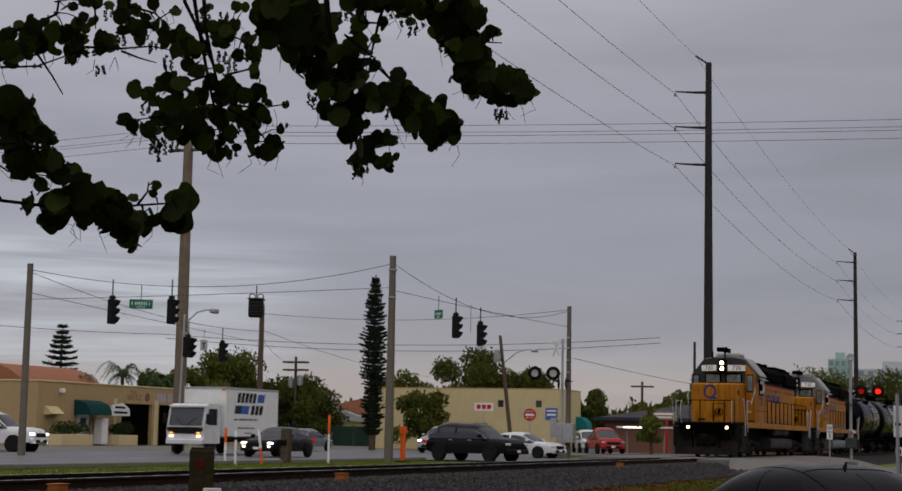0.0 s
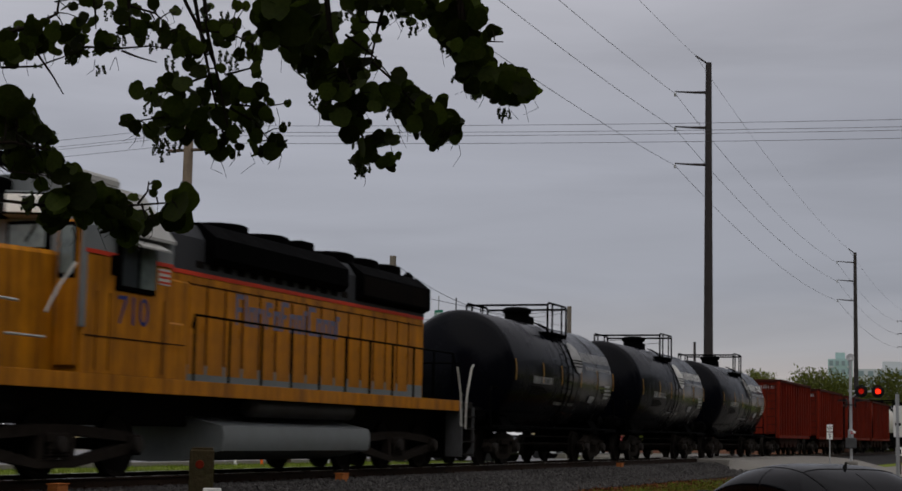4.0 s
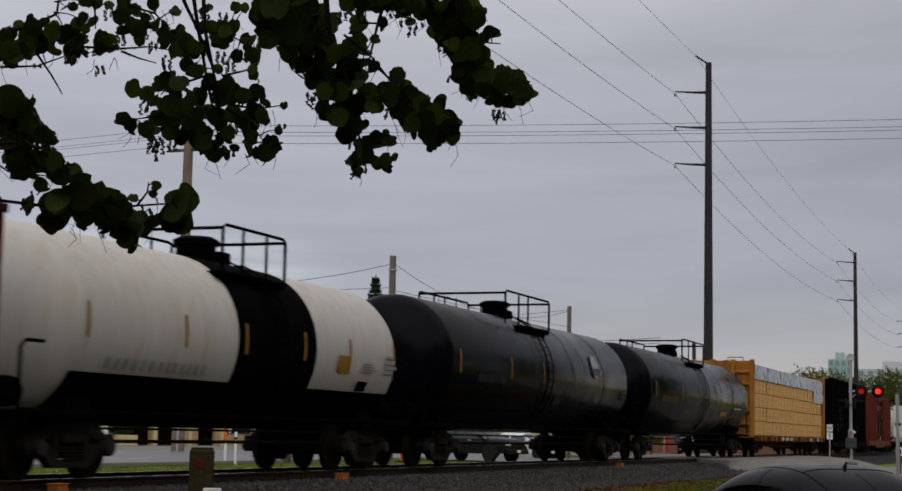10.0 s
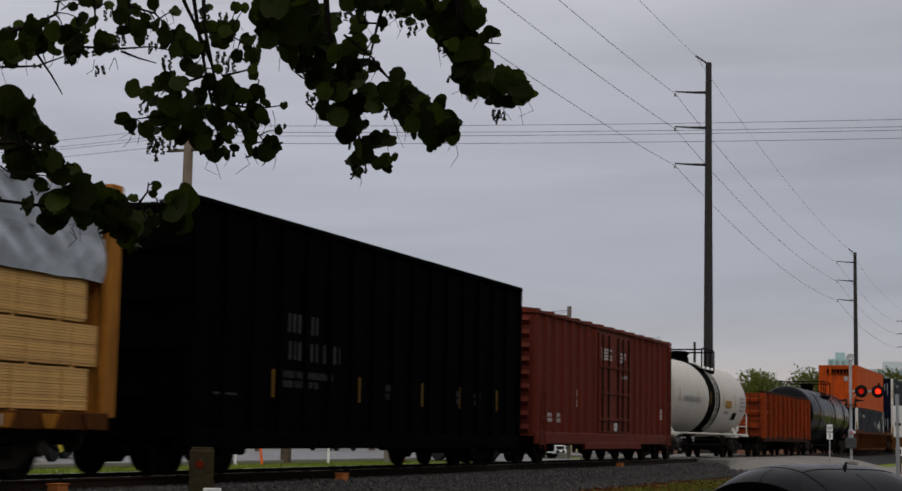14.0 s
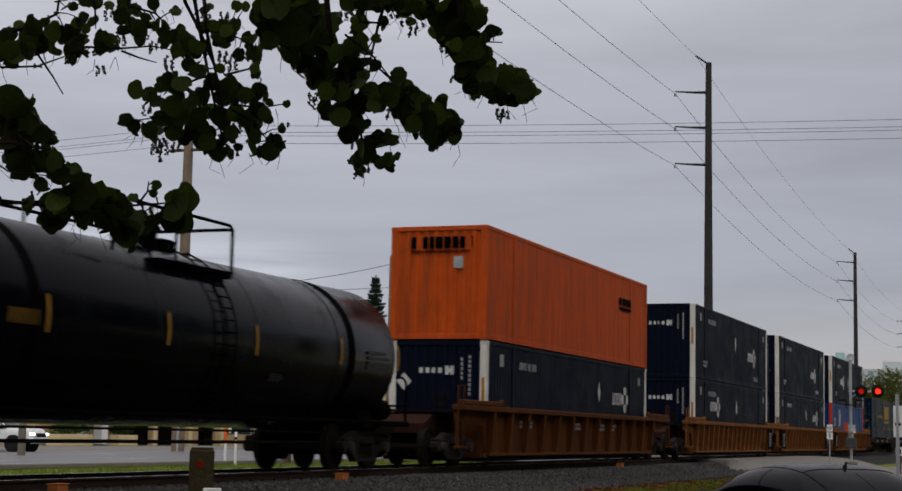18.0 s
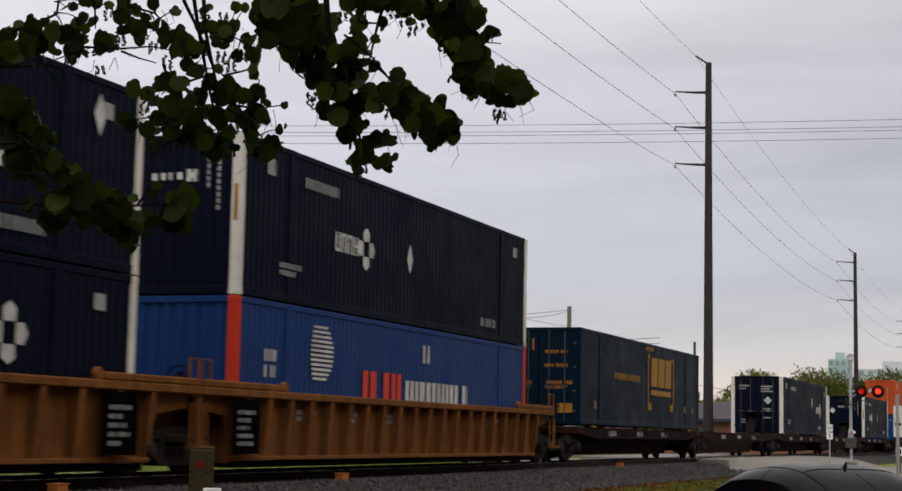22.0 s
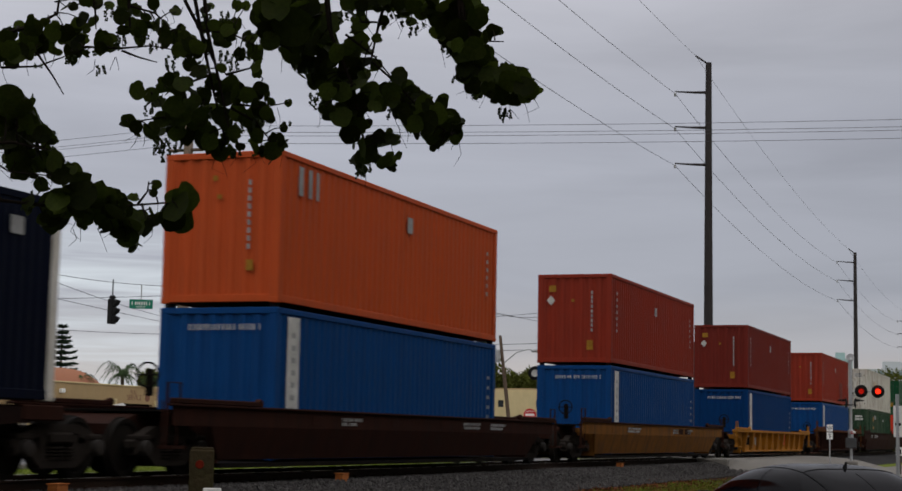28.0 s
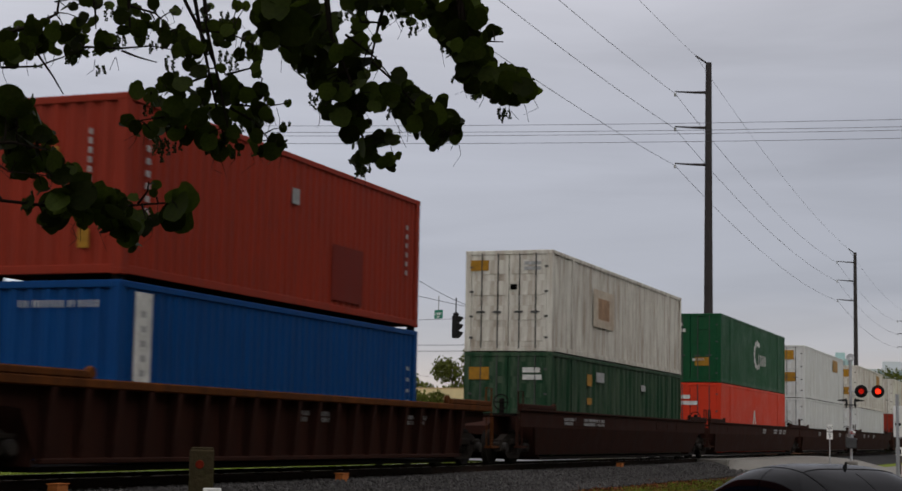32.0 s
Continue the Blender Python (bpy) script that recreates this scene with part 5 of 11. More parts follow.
def hopper(label, x0, x1, top, slope_open, seed):
    xc, h = (x0 + x1) / 2, (x1 - x0) / 2
    th = rolling("hopper_car", label, "hopper car", xc, group="red hopper cars")
    R = M["hopper_red"]
    zb = 1.0
    inset = 1.75 if slope_open else 0.0
    for s in (-1, 1):
        y = s * 1.5
        prof = [(-h, top), (h, top), (h - inset, top - 1.55 if slope_open else zb), (h - inset, zb), (-h + inset, zb), (-h + inset, top - 1.55 if slope_open else zb)]
        if not slope_open:
            prof = [(-h, top), (h, top), (h, zb), (-h, zb)]
        sd = part("side_sheet", Mb().prism(prof, 1, y - 0.02, y + 0.02), R, th)
        n = 13
        for k in range(n):
            x = -h + inset * 0.9 + 0.1 + (2 * h - inset * 1.8 - 0.2) * k / (n - 1)
            part("rib", Mb().prism([(x - 0.06, y), (x - 0.05, y + s * 0.15), (x + 0.05, y + s * 0.15), (x + 0.06, y)], 2, zb + 0.02, top - 0.02), R, sd)
        part("top_chord", Mb().box(-h - 0.03, h + 0.03, min(y - s * 0.06, y + s * 0.17), max(y - s * 0.06, y + s * 0.17), top - 0.02, top + 0.1, 0.015), M["hopper_rim"], th)
        part("side_sill", Mb().box(-h, h, y - 0.08, y + 0.12, zb - 0.12, zb + 0.06, 0.015), R, th)
        for e in (-1, 1):
            part("corner_post", Mb().box(e * h - 0.06, e * h + 0.06, y - 0.08, y + 0.09, zb - 0.1, top, 0.01), R, th)
    for e in (-1, 1):
        zs = top - 0.05 if slope_open else zb + 0.08
        xs = e * h
        if not slope_open:
            part("end_wall", Mb().box(min(xs, xs - e * 0.05), max(xs, xs - e * 0.05), -1.5, 1.5, zs, top, 0.005), R, th)
        # slope sheets lie in shade; the dark is put into their brown
        part("slope_sheet", Mb().prism([(xs, zs), (xs - e * 0.06, zs), (xs - e * 2.4, zb - 0.1), (xs - e * 2.3, zb - 0.12)], 1, -1.48, 1.48), M["well_brown"], th, "sloping floor sheet coloured dark brown for its shade")
        part("end_chord", Mb().box(xs - 0.07, xs + 0.07, -1.5, 1.5, top - 0.04, top + 0.1, 0.015), M["hopper_rim"], th)
        part("end_platform", Mb().box(min(xs, xs - e * 1.9), max(xs, xs - e * 1.9), -1.5, 1.5, zb - 0.12, zb - 0.05), M["steel_dark"], th)
        lad = ladder(Mb(), xs + e * 0.09, -1.2, zb, top - 0.1, 0.42, "y", 0.38, 0.018)
        part("end_ladder", lad, M["hopper_rim"], th)
        part("brake_reservoir", Mb().lathe([(0.18, -0.45), (0.18, 0.45)], (xs - e * 0.9, -0.5, zb + 0.25), 1, 12), M["steel_dark"], th)
    part("load", Mb().box(-h + 0.3, h - 0.3, -1.42, 1.42, top - 0.6, top - 0.45, 0.05), M["stone"], th, "grey crushed stone load")
    nb = 4
    for k in range(nb):
        x = -h + 2.9 + (2 * h - 5.8) * k / (nb - 1)
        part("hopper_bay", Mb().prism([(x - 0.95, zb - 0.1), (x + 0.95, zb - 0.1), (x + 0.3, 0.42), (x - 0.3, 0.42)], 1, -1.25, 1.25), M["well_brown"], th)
    part("centre_sill", Mb().box(-h - 0.6, h + 0.6, -0.25, 0.25, 0.62, 0.9, 0.02), M["steel_dark"], th)
    y = -1.522
    pan = (2 * h - inset * 1.8 - 0.2) / 12
    base = -h + inset * 0.9 + 0.1
    mk, low = Mb(), Mb()
    # reporting mark and number, each a row of bars, over two bays
    bars(mk, base + pan + 0.17, 2.62, pan * 0.6, 0.24, y, 1, seed)
    bars(mk, base + pan + 0.17, 2.2, pan * 0.6, 0.24, y, 1, seed + 4)
    bars(mk, base + 2 * pan + 0.17, 2.2, pan * 0.42, 0.22, y, 1, seed + 1)
    rng = random.Random(seed)
    for k in (0, 2, 4, 6, 9, 10, 11):
        if rng.random() < 0.7:
            bars(mk, base + k * pan + 0.2, 1.42, pan * 0.4, 0.22, y, 3, seed + k)
    for k in range(12):
        if rng.random() < (0.85 if seed < 3 else 0.55):
            low.box(base + k * pan + 0.17, base + (k + 1) * pan - 0.22, y - 0.004, y + 0.004, 1.1, 1.1 + (0.24 if k == 0 else 0.1))
        elif seed > 2 and rng.random() < 0.7:
            # scraped paint
            x = base + (k + 0.3 + 0.3 * rng.random()) * pan
            low.prism([(x, 1.2), (x + 0.1, 1.25), (x + 0.13, 1.9 + 0.4 * rng.random()), (x + 0.05, 2.0), (x - 0.02, 1.6)], 1, y - 0.004, y + 0.004)
    part("stencil", mk, M["white_mark"], th, "white stencilled bars")
    part("lower_stencil", low, M["yellow_mark"] if seed == 2 else M["white_mark"], th, "reflective panels along the sill")
    fm = Mb()
    if not slope_open:
        bars_front(fm, -0.6, top - 0.35, 0.75, 0.16, -h - 0.005, 1, seed)
    bars_front(fm, 1.1, 1.9, 0.7, 0.3, -h - 0.005, 2, seed + 5)
    if not slope_open:
        part("end_stencil", fm, M["grey_mark"], th)
    bogie(th, -h + 1.5 if slope_open else -h + 1.0)
    bogie(th, h - 1.5 if slope_open else h - 1.0)
    couplers(th, -h - 0.85, h + 0.85)


hopper("weathered red open hopper car with vertical ribs, loaded with stone", -148.4, -138.6, 3.62, False, 1)
hopper("weathered red open hopper car with vertical ribs, loaded with stone", -134.85, -125.0, 3.6, False, 2)
hopper("weathered red hopper car with open sloping ends and ladders", -122.1, -110.1, 3.58, True, 3)
hopper("weathered red hopper car with open sloping ends and ladders", -108.6, -96.4, 3.58, True, 4)

# ---- lumber car


def lumber_car(x0, x1):
    xc, h = (x0 + x1) / 2, (x1 - x0) / 2
    th = rolling("lumber_flatcar", "yellow centre-beam flatcar with tall end bulkheads", "flatcar", xc)
    B = M["beam_yellow"]
    part("deck", Mb().box(-h, h, -1.4, 1.4, 0.86, 0.95, 0.01), B, th)
    for s in (-1, 1):
        part("side_sill", Mb().box(-h, h, s * 1.4 - 0.04, s * 1.4 + 0.04, 0.72, 0.97, 0.01), M["well_rust"], th)
        for k in range(22):
            x = -h + 0.5 + (2 * h - 1) * k / 21
            part("stake_pocket", Mb().prism([(x - 0.22, 0.94), (x + 0.22, 0.94), (x + 0.1, 0.74), (x - 0.1, 0.74)], 1, s * 1.44 - 0.03, s * 1.44 + 0.03), M["well_yellow"] if k % 3 else M["well_rust"], th)
    part("fish_belly_sill", Mb().prism([(-h + 1, 0.86), (h - 1, 0.86), (h - 5, 0.45), (-h + 5, 0.45)], 1, -0.35, 0.35), M["well_rust"], th)
    part("truss_rod", Mb().tube([(-h + 3, -1.1, 0.75), (-h + 6, -1.1, 0.42), (h - 6, -1.1, 0.42), (h - 3, -1.1, 0.75)], 0.025, 6).tube([(-h + 3, -1.1, 0.6), (h - 3, -1.1, 0.6)], 0.02, 6), M["steel_dark"], th)
    part("centre_beam", Mb().box(-h + 0.3, h - 0.3, -0.06, 0.06, 4.15, 4.4, 0.02).box(-h + 0.3, h - 0.3, -0.05, 0.05, 0.95, 1.15), B, th)
    for k in range(18):
        x = -h + 0.8 + (2 * h - 1.6) * k / 17
        part("beam_post", Mb().box(x - 0.05, x + 0.05, -0.05, 0.05, 0.95, 4.2), B, th)
    for e in (-1, 1):
        x = e * h
        bk = part("bulkhead", Mb().box(min(x, x - e * 0.1), max(x, x - e * 0.1), -1.3, 1.3, 0.95, 4.35, 0.01), B, th)
        for y in (-1.32, -0.45, 0.45, 1.32):
            part("bulkhead_post", Mb().box(min(x + e * 0.22, x - e * 0.1), max(x + e * 0.22, x - e * 0.1), y - 0.09, y + 0.09, 0.9, 4.4, 0.02), B, bk)
        for z in (1.5, 2.1, 2.7, 3.3, 3.85):
            part("bulkhead_rail", Mb().box(min(x, x + e * 0.15), max(x, x + e * 0.15), -1.3, 1.3, z - 0.05, z + 0.05, 0.01), B, bk)
        part("top_rail", Mb().tube([(x, -0.9, 4.35), (x, -0.9, 4.5), (x, -0.2, 4.5), (x, -0.2, 4.35)], 0.025, 6), B, bk)
    mk = Mb()
    for k in range(14):
        if k in (3, 4, 5, 10, 12):
            bars(mk, -h + 3 + k * 1.35, 0.76, 0.9, 0.16, -1.475, 1, k)
    part("stencil", mk, M["white_mark"], th)
    bogie(th, -h + 2.2)
    bogie(th, h - 2.2)
    couplers(th, -h - 0.75, h + 0.75)
    # packs of boards, in five layers on each side of the beam
    rng = random.Random(11)
    n, z0, lh = 6, 0.97, 0.645
    pl = (2 * h - 0.5) / n
    courses = 15
    ch = (lh - 0.035) / courses
    board = Mb().box(0.006, pl - 0.05, -0.58, 0.58, 0, ch - 0.004).mesh("board", M["lumber"], 0)
    bearer = Mb().box(0, 0.09, -0.55, 0.58, -0.012, 0.032).mesh("bearer", M["lumber"], 0)
    strap = Mb().box(0, 0.012, -0.584, 0.585, 0.02, lh).mesh("strap", M["strap"], 0)
    mb = Mb()
    for c in range(courses):
        mb.box(0.006, pl - 0.05, -0.58, 0.58, 0.035 + c * ch, 0.031 + (c + 1) * ch)
    far_boards = mb.mesh("bundle", M["lumber"], 0)
    wraps = []
    for v in range(3):
        mb = Mb()
        nx, nz = 46, 10
        vs, fs = [], []
        for i in range(nx + 1):
            for j in range(nz + 3):
                x = (pl - 0.03) * i / nx
                if j <= nz:
                    z = lh * 0.98 * j / nz + 0.02
                    y = -0.605 - 0.10 * abs(noise.noise((x * 1.3 + z * 1.2 + v * 9, z * 1.6, v))) - 0.035 * abs(noise.noise((x * 4 - z * 4, z * 2, v + 4)))
                    if j == 0:
                        z += 0.05 * noise.noise((x * 1.5, v, 2)) - 0.02
                else:
                    y, z = -0.60 + 0.55 * (j - nz), lh * 0.98 + 0.03 + 0.02 * noise.noise((x * 4, j, v))
                vs.append((x, y, z))
        for i in range(nx):
            for j in range(nz + 2):
                a = i * (nz + 3) + j
                fs.append((a, a + nz + 3, a + nz + 4, a + 1))
        mb.add(vs, fs)
        wraps.append(mb.mesh("plastic_wrap", M["tarp"], 60))
    for s in (-1, 1):
        for layer in range(5):
            shift = (0.0, 0.25, -0.12, 0.3, 0.1)[layer]
            for k in range(n):
                x = -h + 0.22 + k * pl + shift * (0 < k < n)
                z = z0 + layer * lh
                wrapped = layer == 4 or (layer == 3 and k == n - 1)
                p = rolling("lumber_pack", "strapped pack of pale sawn pine boards" + (" in grey plastic wrap" if wrapped else ""), "lumber", xc + x + pl / 2, z, "lumber packs on the flatcar", s * 0.69)
                base = Matrix.Rotation(radians(0 if s < 0 else 180), 4, "Z") @ Matrix.Translation((-pl / 2, 0, 0))
                if s < 0 and layer < 4:
                    for c in range(courses):
                        part("board", board, None, p, at=base @ Matrix.Translation((rng.uniform(-0.012, 0.012), rng.uniform(0, 0.014), 0.035 + c * ch)))
                    for f in (0.2, 0.5, 0.8):
                        part("bearer", bearer, None, p, at=base @ Matrix.Translation((pl * f, 0, 0)))
                        part("strap", strap, None, p, at=base @ Matrix.Translation((pl * f + rng.uniform(-0.1, 0.1), 0, 0)))
                else:
                    tagged(part("bundle", far_boards, None, p, at=base), kind="stuff")
                if wrapped:
                    part("plastic_wrap", wraps[k % 3], None, p, at=base)


lumber_car(-39.8, -17.1)

# ---- tall black gondola, boxcar, red gondola


def black_hopper(x0, x1):
    xc, h = (x0 + x1) / 2, (x1 - x0) / 2
    th = rolling("gondola_car", "tall black steel gondola with ribbed sides and white stencils", "gondola car", xc)
    K = M["black_dull"]
    top, zb = 4.45, 0.75
    for s in (-1, 1):
        y = s * 1.5
        sd = part("side_sheet", Mb().box(-h, h, y - 0.03, y + 0.03, zb, top), K, th)
        for k in range(17):
            x = -h + 0.1 + (2 * h - 0.2) * k / 16
            part("rib", Mb().box(x - 0.06, x + 0.06, min(y, y + s * 0.1), max(y, y + s * 0.1), zb, top, 0.015), K, sd)
        part("top_chord", Mb().box(-h, h, y - 0.1, y + 0.12, top, top + 0.1, 0.015), K, th)
        part("side_sill", Mb().box(-h, h, y - 0.08, y + 0.12, zb - 0.3, zb, 0.02), K, th)
    for e in (-1, 1):
        x = e * h
        part("end_wall", Mb().box(min(x, x - e * 0.06), max(x, x - e * 0.06), -1.5, 1.5, zb, top), K, th)
        for z in (1.3, 2.1, 2.9, 3.7):
            part("end_rib", Mb().box(min(x, x + e * 0.1), max(x, x + e * 0.1), -1.45, 1.45, z - 0.06, z + 0.06, 0.015), K, th)
        part("end_ladder", ladder(Mb(), x + e * 0.13, -1.2, 0.7, top, 0.42, "y", 0.36, 0.02), M["grey_mark"] if e > 0 else K, th)
    part("floor", Mb().box(-h, h, -1.5, 1.5, zb - 0.1, zb), K, th)
    mk = Mb()
    bars(mk, -h + 3.6, 2.55, 1.3, 0.34, -1.535, 1, 3, fill=0.7)
    bars(mk, -h + 3.3, 2.05, 2.6, 0.34, -1.535, 1, 4, fill=0.6)
    bars(mk, -h + 3.4, 1.55, 2.2, 0.3, -1.535, 2, 5, fill=0.6)
    mk.box(-h + 0.9, -h + 1.7, -1.54, -1.53, 1.35, 1.39)
    for x in (8.2, 12.4, 13.6):
        bars(mk, -h + x, 1.45, 0.5, 0.3, -1.535, 2, int(x))
    part("stencil", mk, M["faint_mark"], th)
    ym = Mb()
    for x in (3.0, 6.8, 10.2, 12.6, 15.2):
        ym.box(-h + x, -h + x + 0.09, -1.54, -1.53, 1.35, 1.85)
    part("reflectors", ym, M["faint_yellow"], th)
    fm = Mb()
    bars_front(fm, -0.1, 3.95, 0.8, 0.14, -h - 0.006, 2, 9)
    part("end_stencil", fm, M["white_mark"], th)
    bogie(th, -h + 1.7)
    bogie(th, h - 1.7)
    couplers(th, -h - 0.75, h + 0.75)


black_hopper(-15.0, 2.0)


def boxcar(x0, x1):
    xc, h = (x0 + x1) / 2, (x1 - x0) / 2
    th = rolling("boxcar", "brown-red boxcar with ribbed sides and a sliding door", "boxcar", xc)
    B = M["box_red"]
    top, zb = 4.05, 0.75
    part("body", Mb().box(-h, h, -1.48, 1.48, zb, top, 0.01), B, th)
    roof = part("roof", Mb().prism([(-1.56, top - 0.02), (-1.56, top + 0.06), (0, top + 0.22), (1.56, top + 0.06), (1.56, top - 0.02)], 0, -h - 0.05, h + 0.05), B, th)
    for k in range(13):
        x = -h + 0.2 + (2 * h - 0.4) * k / 12
        part("roof_seam", Mb().prism([(-1.57, top + 0.05), (-1.57, top + 0.1), (0, top + 0.27), (1.57, top + 0.1), (1.57, top + 0.05), (0, top + 0.2)], 0, x - 0.04, x + 0.04), B, roof)
    for s in (-1, 1):
        y = s * 1.48
        for k in range(20):
            x = -h + 0.12 + (2 * h - 0.24) * k / 19
            if abs(x - 0.3) < 2.0:
                continue
            part("rib", Mb().prism([(x - 0.1, y), (x - 0.05, y + s * 0.09), (x + 0.05, y + s * 0.09), (x + 0.1, y)], 2, zb + 0.1, top - 0.05), B, th)
        d = part("door", Mb().box(-1.6, 2.1, min(y, y + s * 0.07), max(y, y + s * 0.07), zb + 0.15, top - 0.15, 0.01), B, th)
        for x in (-1.3, -0.6, 0.5, 1.1, 1.8):
            part("lock_rod", Mb().tube([(x, y + s * 0.1, zb + 0.2), (x, y + s * 0.1, top - 0.2)], 0.03, 6), M["well_brown"], d)
        for z in (1.3, 2.1, 2.9):
            part("door_rib", Mb().box(-1.55, 2.05, min(y + s * 0.06, y + s * 0.11), max(y + s * 0.06, y + s * 0.11), z - 0.04, z + 0.04, 0.01), B, d)
        part("side_sill", Mb().box(-h, h, min(y, y + s * 0.1), max(y, y + s * 0.1), zb - 0.2, zb + 0.12, 0.02), B, th)
        part("door_sill", Mb().box(-3.2, 3.4, min(y, y + s * 0.12), max(y, y + s * 0.12), zb - 0.35, zb - 0.15, 0.02), B, th)
        for e in (-1, 1):
            part("side_ladder", ladder(Mb(), e * (h - 0.45), y + s * 0.13, 0.4, top if e > 0 else 2.2, 0.42, "x", 0.36, 0.018), B, th)
    for e in (-1, 1):
        for k in range(9):
            z = zb + 0.2 + 0.36 * k
            part("end_corrugation", Mb().prism([(e * h, z - 0.12), (e * (h + 0.09), z), (e * h, z + 0.12)], 1, -1.35, 1.35), B, th)
    mk = Mb()
    y = -1.485
    bars(mk, -h + 1.0, 1.95, 2.0, 0.9, y, 1, 2, fill=0.35)
    bars(mk, -h + 0.9, 1.15, 1.6, 0.25, y, 2, 3)
    mk2 = Mb()
    bars(mk2, -1.4, 3.1, 1.2, 0.35, y - 0.075, 4, 5)
    bars(mk2, 0.8, 3.1, 0.7, 0.3, y - 0.075, 3, 6)
    bars(mk2, 1.0, 2.6, 0.7, 0.1, y - 0.075, 1, 7)
    mk2.box(0.1, 0.5, -1.57, -1.555, 0.95, 1.2)
    bars(mk, h - 1.4, 1.4, 0.9, 0.35, y, 4, 8)
    bars(mk, -3.8, 1.6, 0.5, 0.5, y, 2, 9)
    part("stencil", mk, M["white_mark"], th)
    part("door_stencil", mk2, M["white_mark"], th)
    part("underframe", Mb().box(-h, h, -0.5, 0.5, 0.5, 0.75, 0.03), M["steel_dark"], th)
    bogie(th, -h + 1.8)
    bogie(th, h - 1.8)
    couplers(th, -h - 0.75, h + 0.75)


boxcar(3.4, 19.1)


def red_gondola(x0, x1):
    xc, h = (x0 + x1) / 2, (x1 - x0) / 2
    th = rolling("gondola_car", "rusty orange-red gondola with heavy side ribs", "gondola car", xc)
    R = M["gon_red"]
    top, zb = 2.93, 0.95
    for s in (-1, 1):
        y = s * 1.46
        sd = part("side_sheet", Mb().box(-h, h, y - 0.02, y + 0.02, zb, top), R, th)
        n = 11
        for k in range(n):
            x = -h + 0.1 + (2 * h - 0.2) * k / (n - 1)
            part("rib", Mb().prism([(x - 0.13, y), (x - 0.12, y + s * 0.2), (x + 0.12, y + s * 0.2), (x + 0.13, y)], 2, zb - 0.1, top), R, sd)
        for k in (0, n - 2):
            x = -h + 0.1 + (2 * h - 0.2) * k / (n - 1)
            part("brace", Mb().box(x + 0.1, x + 1.25, min(y, y + s * 0.1), max(y, y + s * 0.1), 2.0, 2.12, 0.01).box(x + 0.1, x + 1.25, min(y, y + s * 0.1), max(y, y + s * 0.1), 2.55, 2.65, 0.01), R, sd)
        part("top_chord", Mb().box(-h, h, y - 0.1, y + 0.12, top, top + 0.11, 0.02), M["well_brown"], th)
        part("side_sill", Mb().box(-h, h, min(y, y + s * 0.12), max(y, y + s * 0.12), zb - 0.25, zb + 0.05, 0.02), M["well_brown"], th)
    for e in (-1, 1):
        x = e * h
        part("end_wall", Mb().box(min(x, x - e * 0.06), max(x, x - e * 0.06), -1.46, 1.46, zb, top), R, th)
        for z in (1.4, 2.0, 2.6):
            part("end_rib", Mb().prism([(x, z - 0.16), (x + e * 0.12, z - 0.06), (x + e * 0.12, z + 0.06), (x, z + 0.16)], 1, -1.4, 1.4), R, th)
        part("end_ladder", ladder(Mb(), x + e * 0.15, -1.15, 0.8, top, 0.42, "y", 0.36, 0.018), M["well_brown"], th)
        part("end_platform", Mb().box(min(x, x + e * 0.5), max(x, x + e * 0.5), -1.3, 1.3, 0.9, 0.97), M["well_brown"], th)
    part("floor", Mb().box(-h, h, -1.46, 1.46, zb - 0.1, zb), M["well_brown"], th)
    part("centre_sill", Mb().box(-h - 0.5, h + 0.5, -0.3, 0.3, 0.55, 0.9, 0.02), M["steel_dark"], th)
    mk = Mb()
    bars(mk, -h + 0.5, 2.2, 0.55, 0.24, -1.485, 2, 1)
    bars(mk, -h + 0.45, 1.5, 0.75, 0.2, -1.485, 2, 2)
    part("stencil", mk, M["white_mark"], th)
    ws = Mb()
    for k, (sx, w_, up) in enumerate(((0.45, 0.35, 0), (0.3, 0.5, 1), (0.35, 0.4, 1), (0.3, 0.3, 1), (0.55, 0.3, 0), (0.3, 0.35, 1))):
        x = -h + 0.1 + (2 * h - 0.2) * (k + 3) / 10 + sx
        ws.box(x, x + w_, -1.488, -1.48, 2.62 if up else 2.2, 2.7 if up else 2.27)
        ws.box(x + (0 if k % 2 else w_ - 0.08), x + (0.08 if k % 2 else w_), -1.488, -1.48, 2.2, 2.66)
    part("worn_stencil", ws, M["faded_rust"], th, "worn pale strokes of old paint")
    fm = Mb()
    bars_front(fm, 0.75, 2.72, 0.5, 0.13, -h - 0.006, 1, 3, 0.95)
    bars_front(fm, 0.1, 2.72, 0.5, 0.13, -h - 0.006, 1, 4, 0.95)
    part("end_stencil", fm, M["white_mark"], th)
    bogie(th, -h + 1.4)
    bogie(th, h - 1.4)
    couplers(th, -h - 0.9, h + 0.9)


red_gondola(38.0, 51.9)
# ---- containers


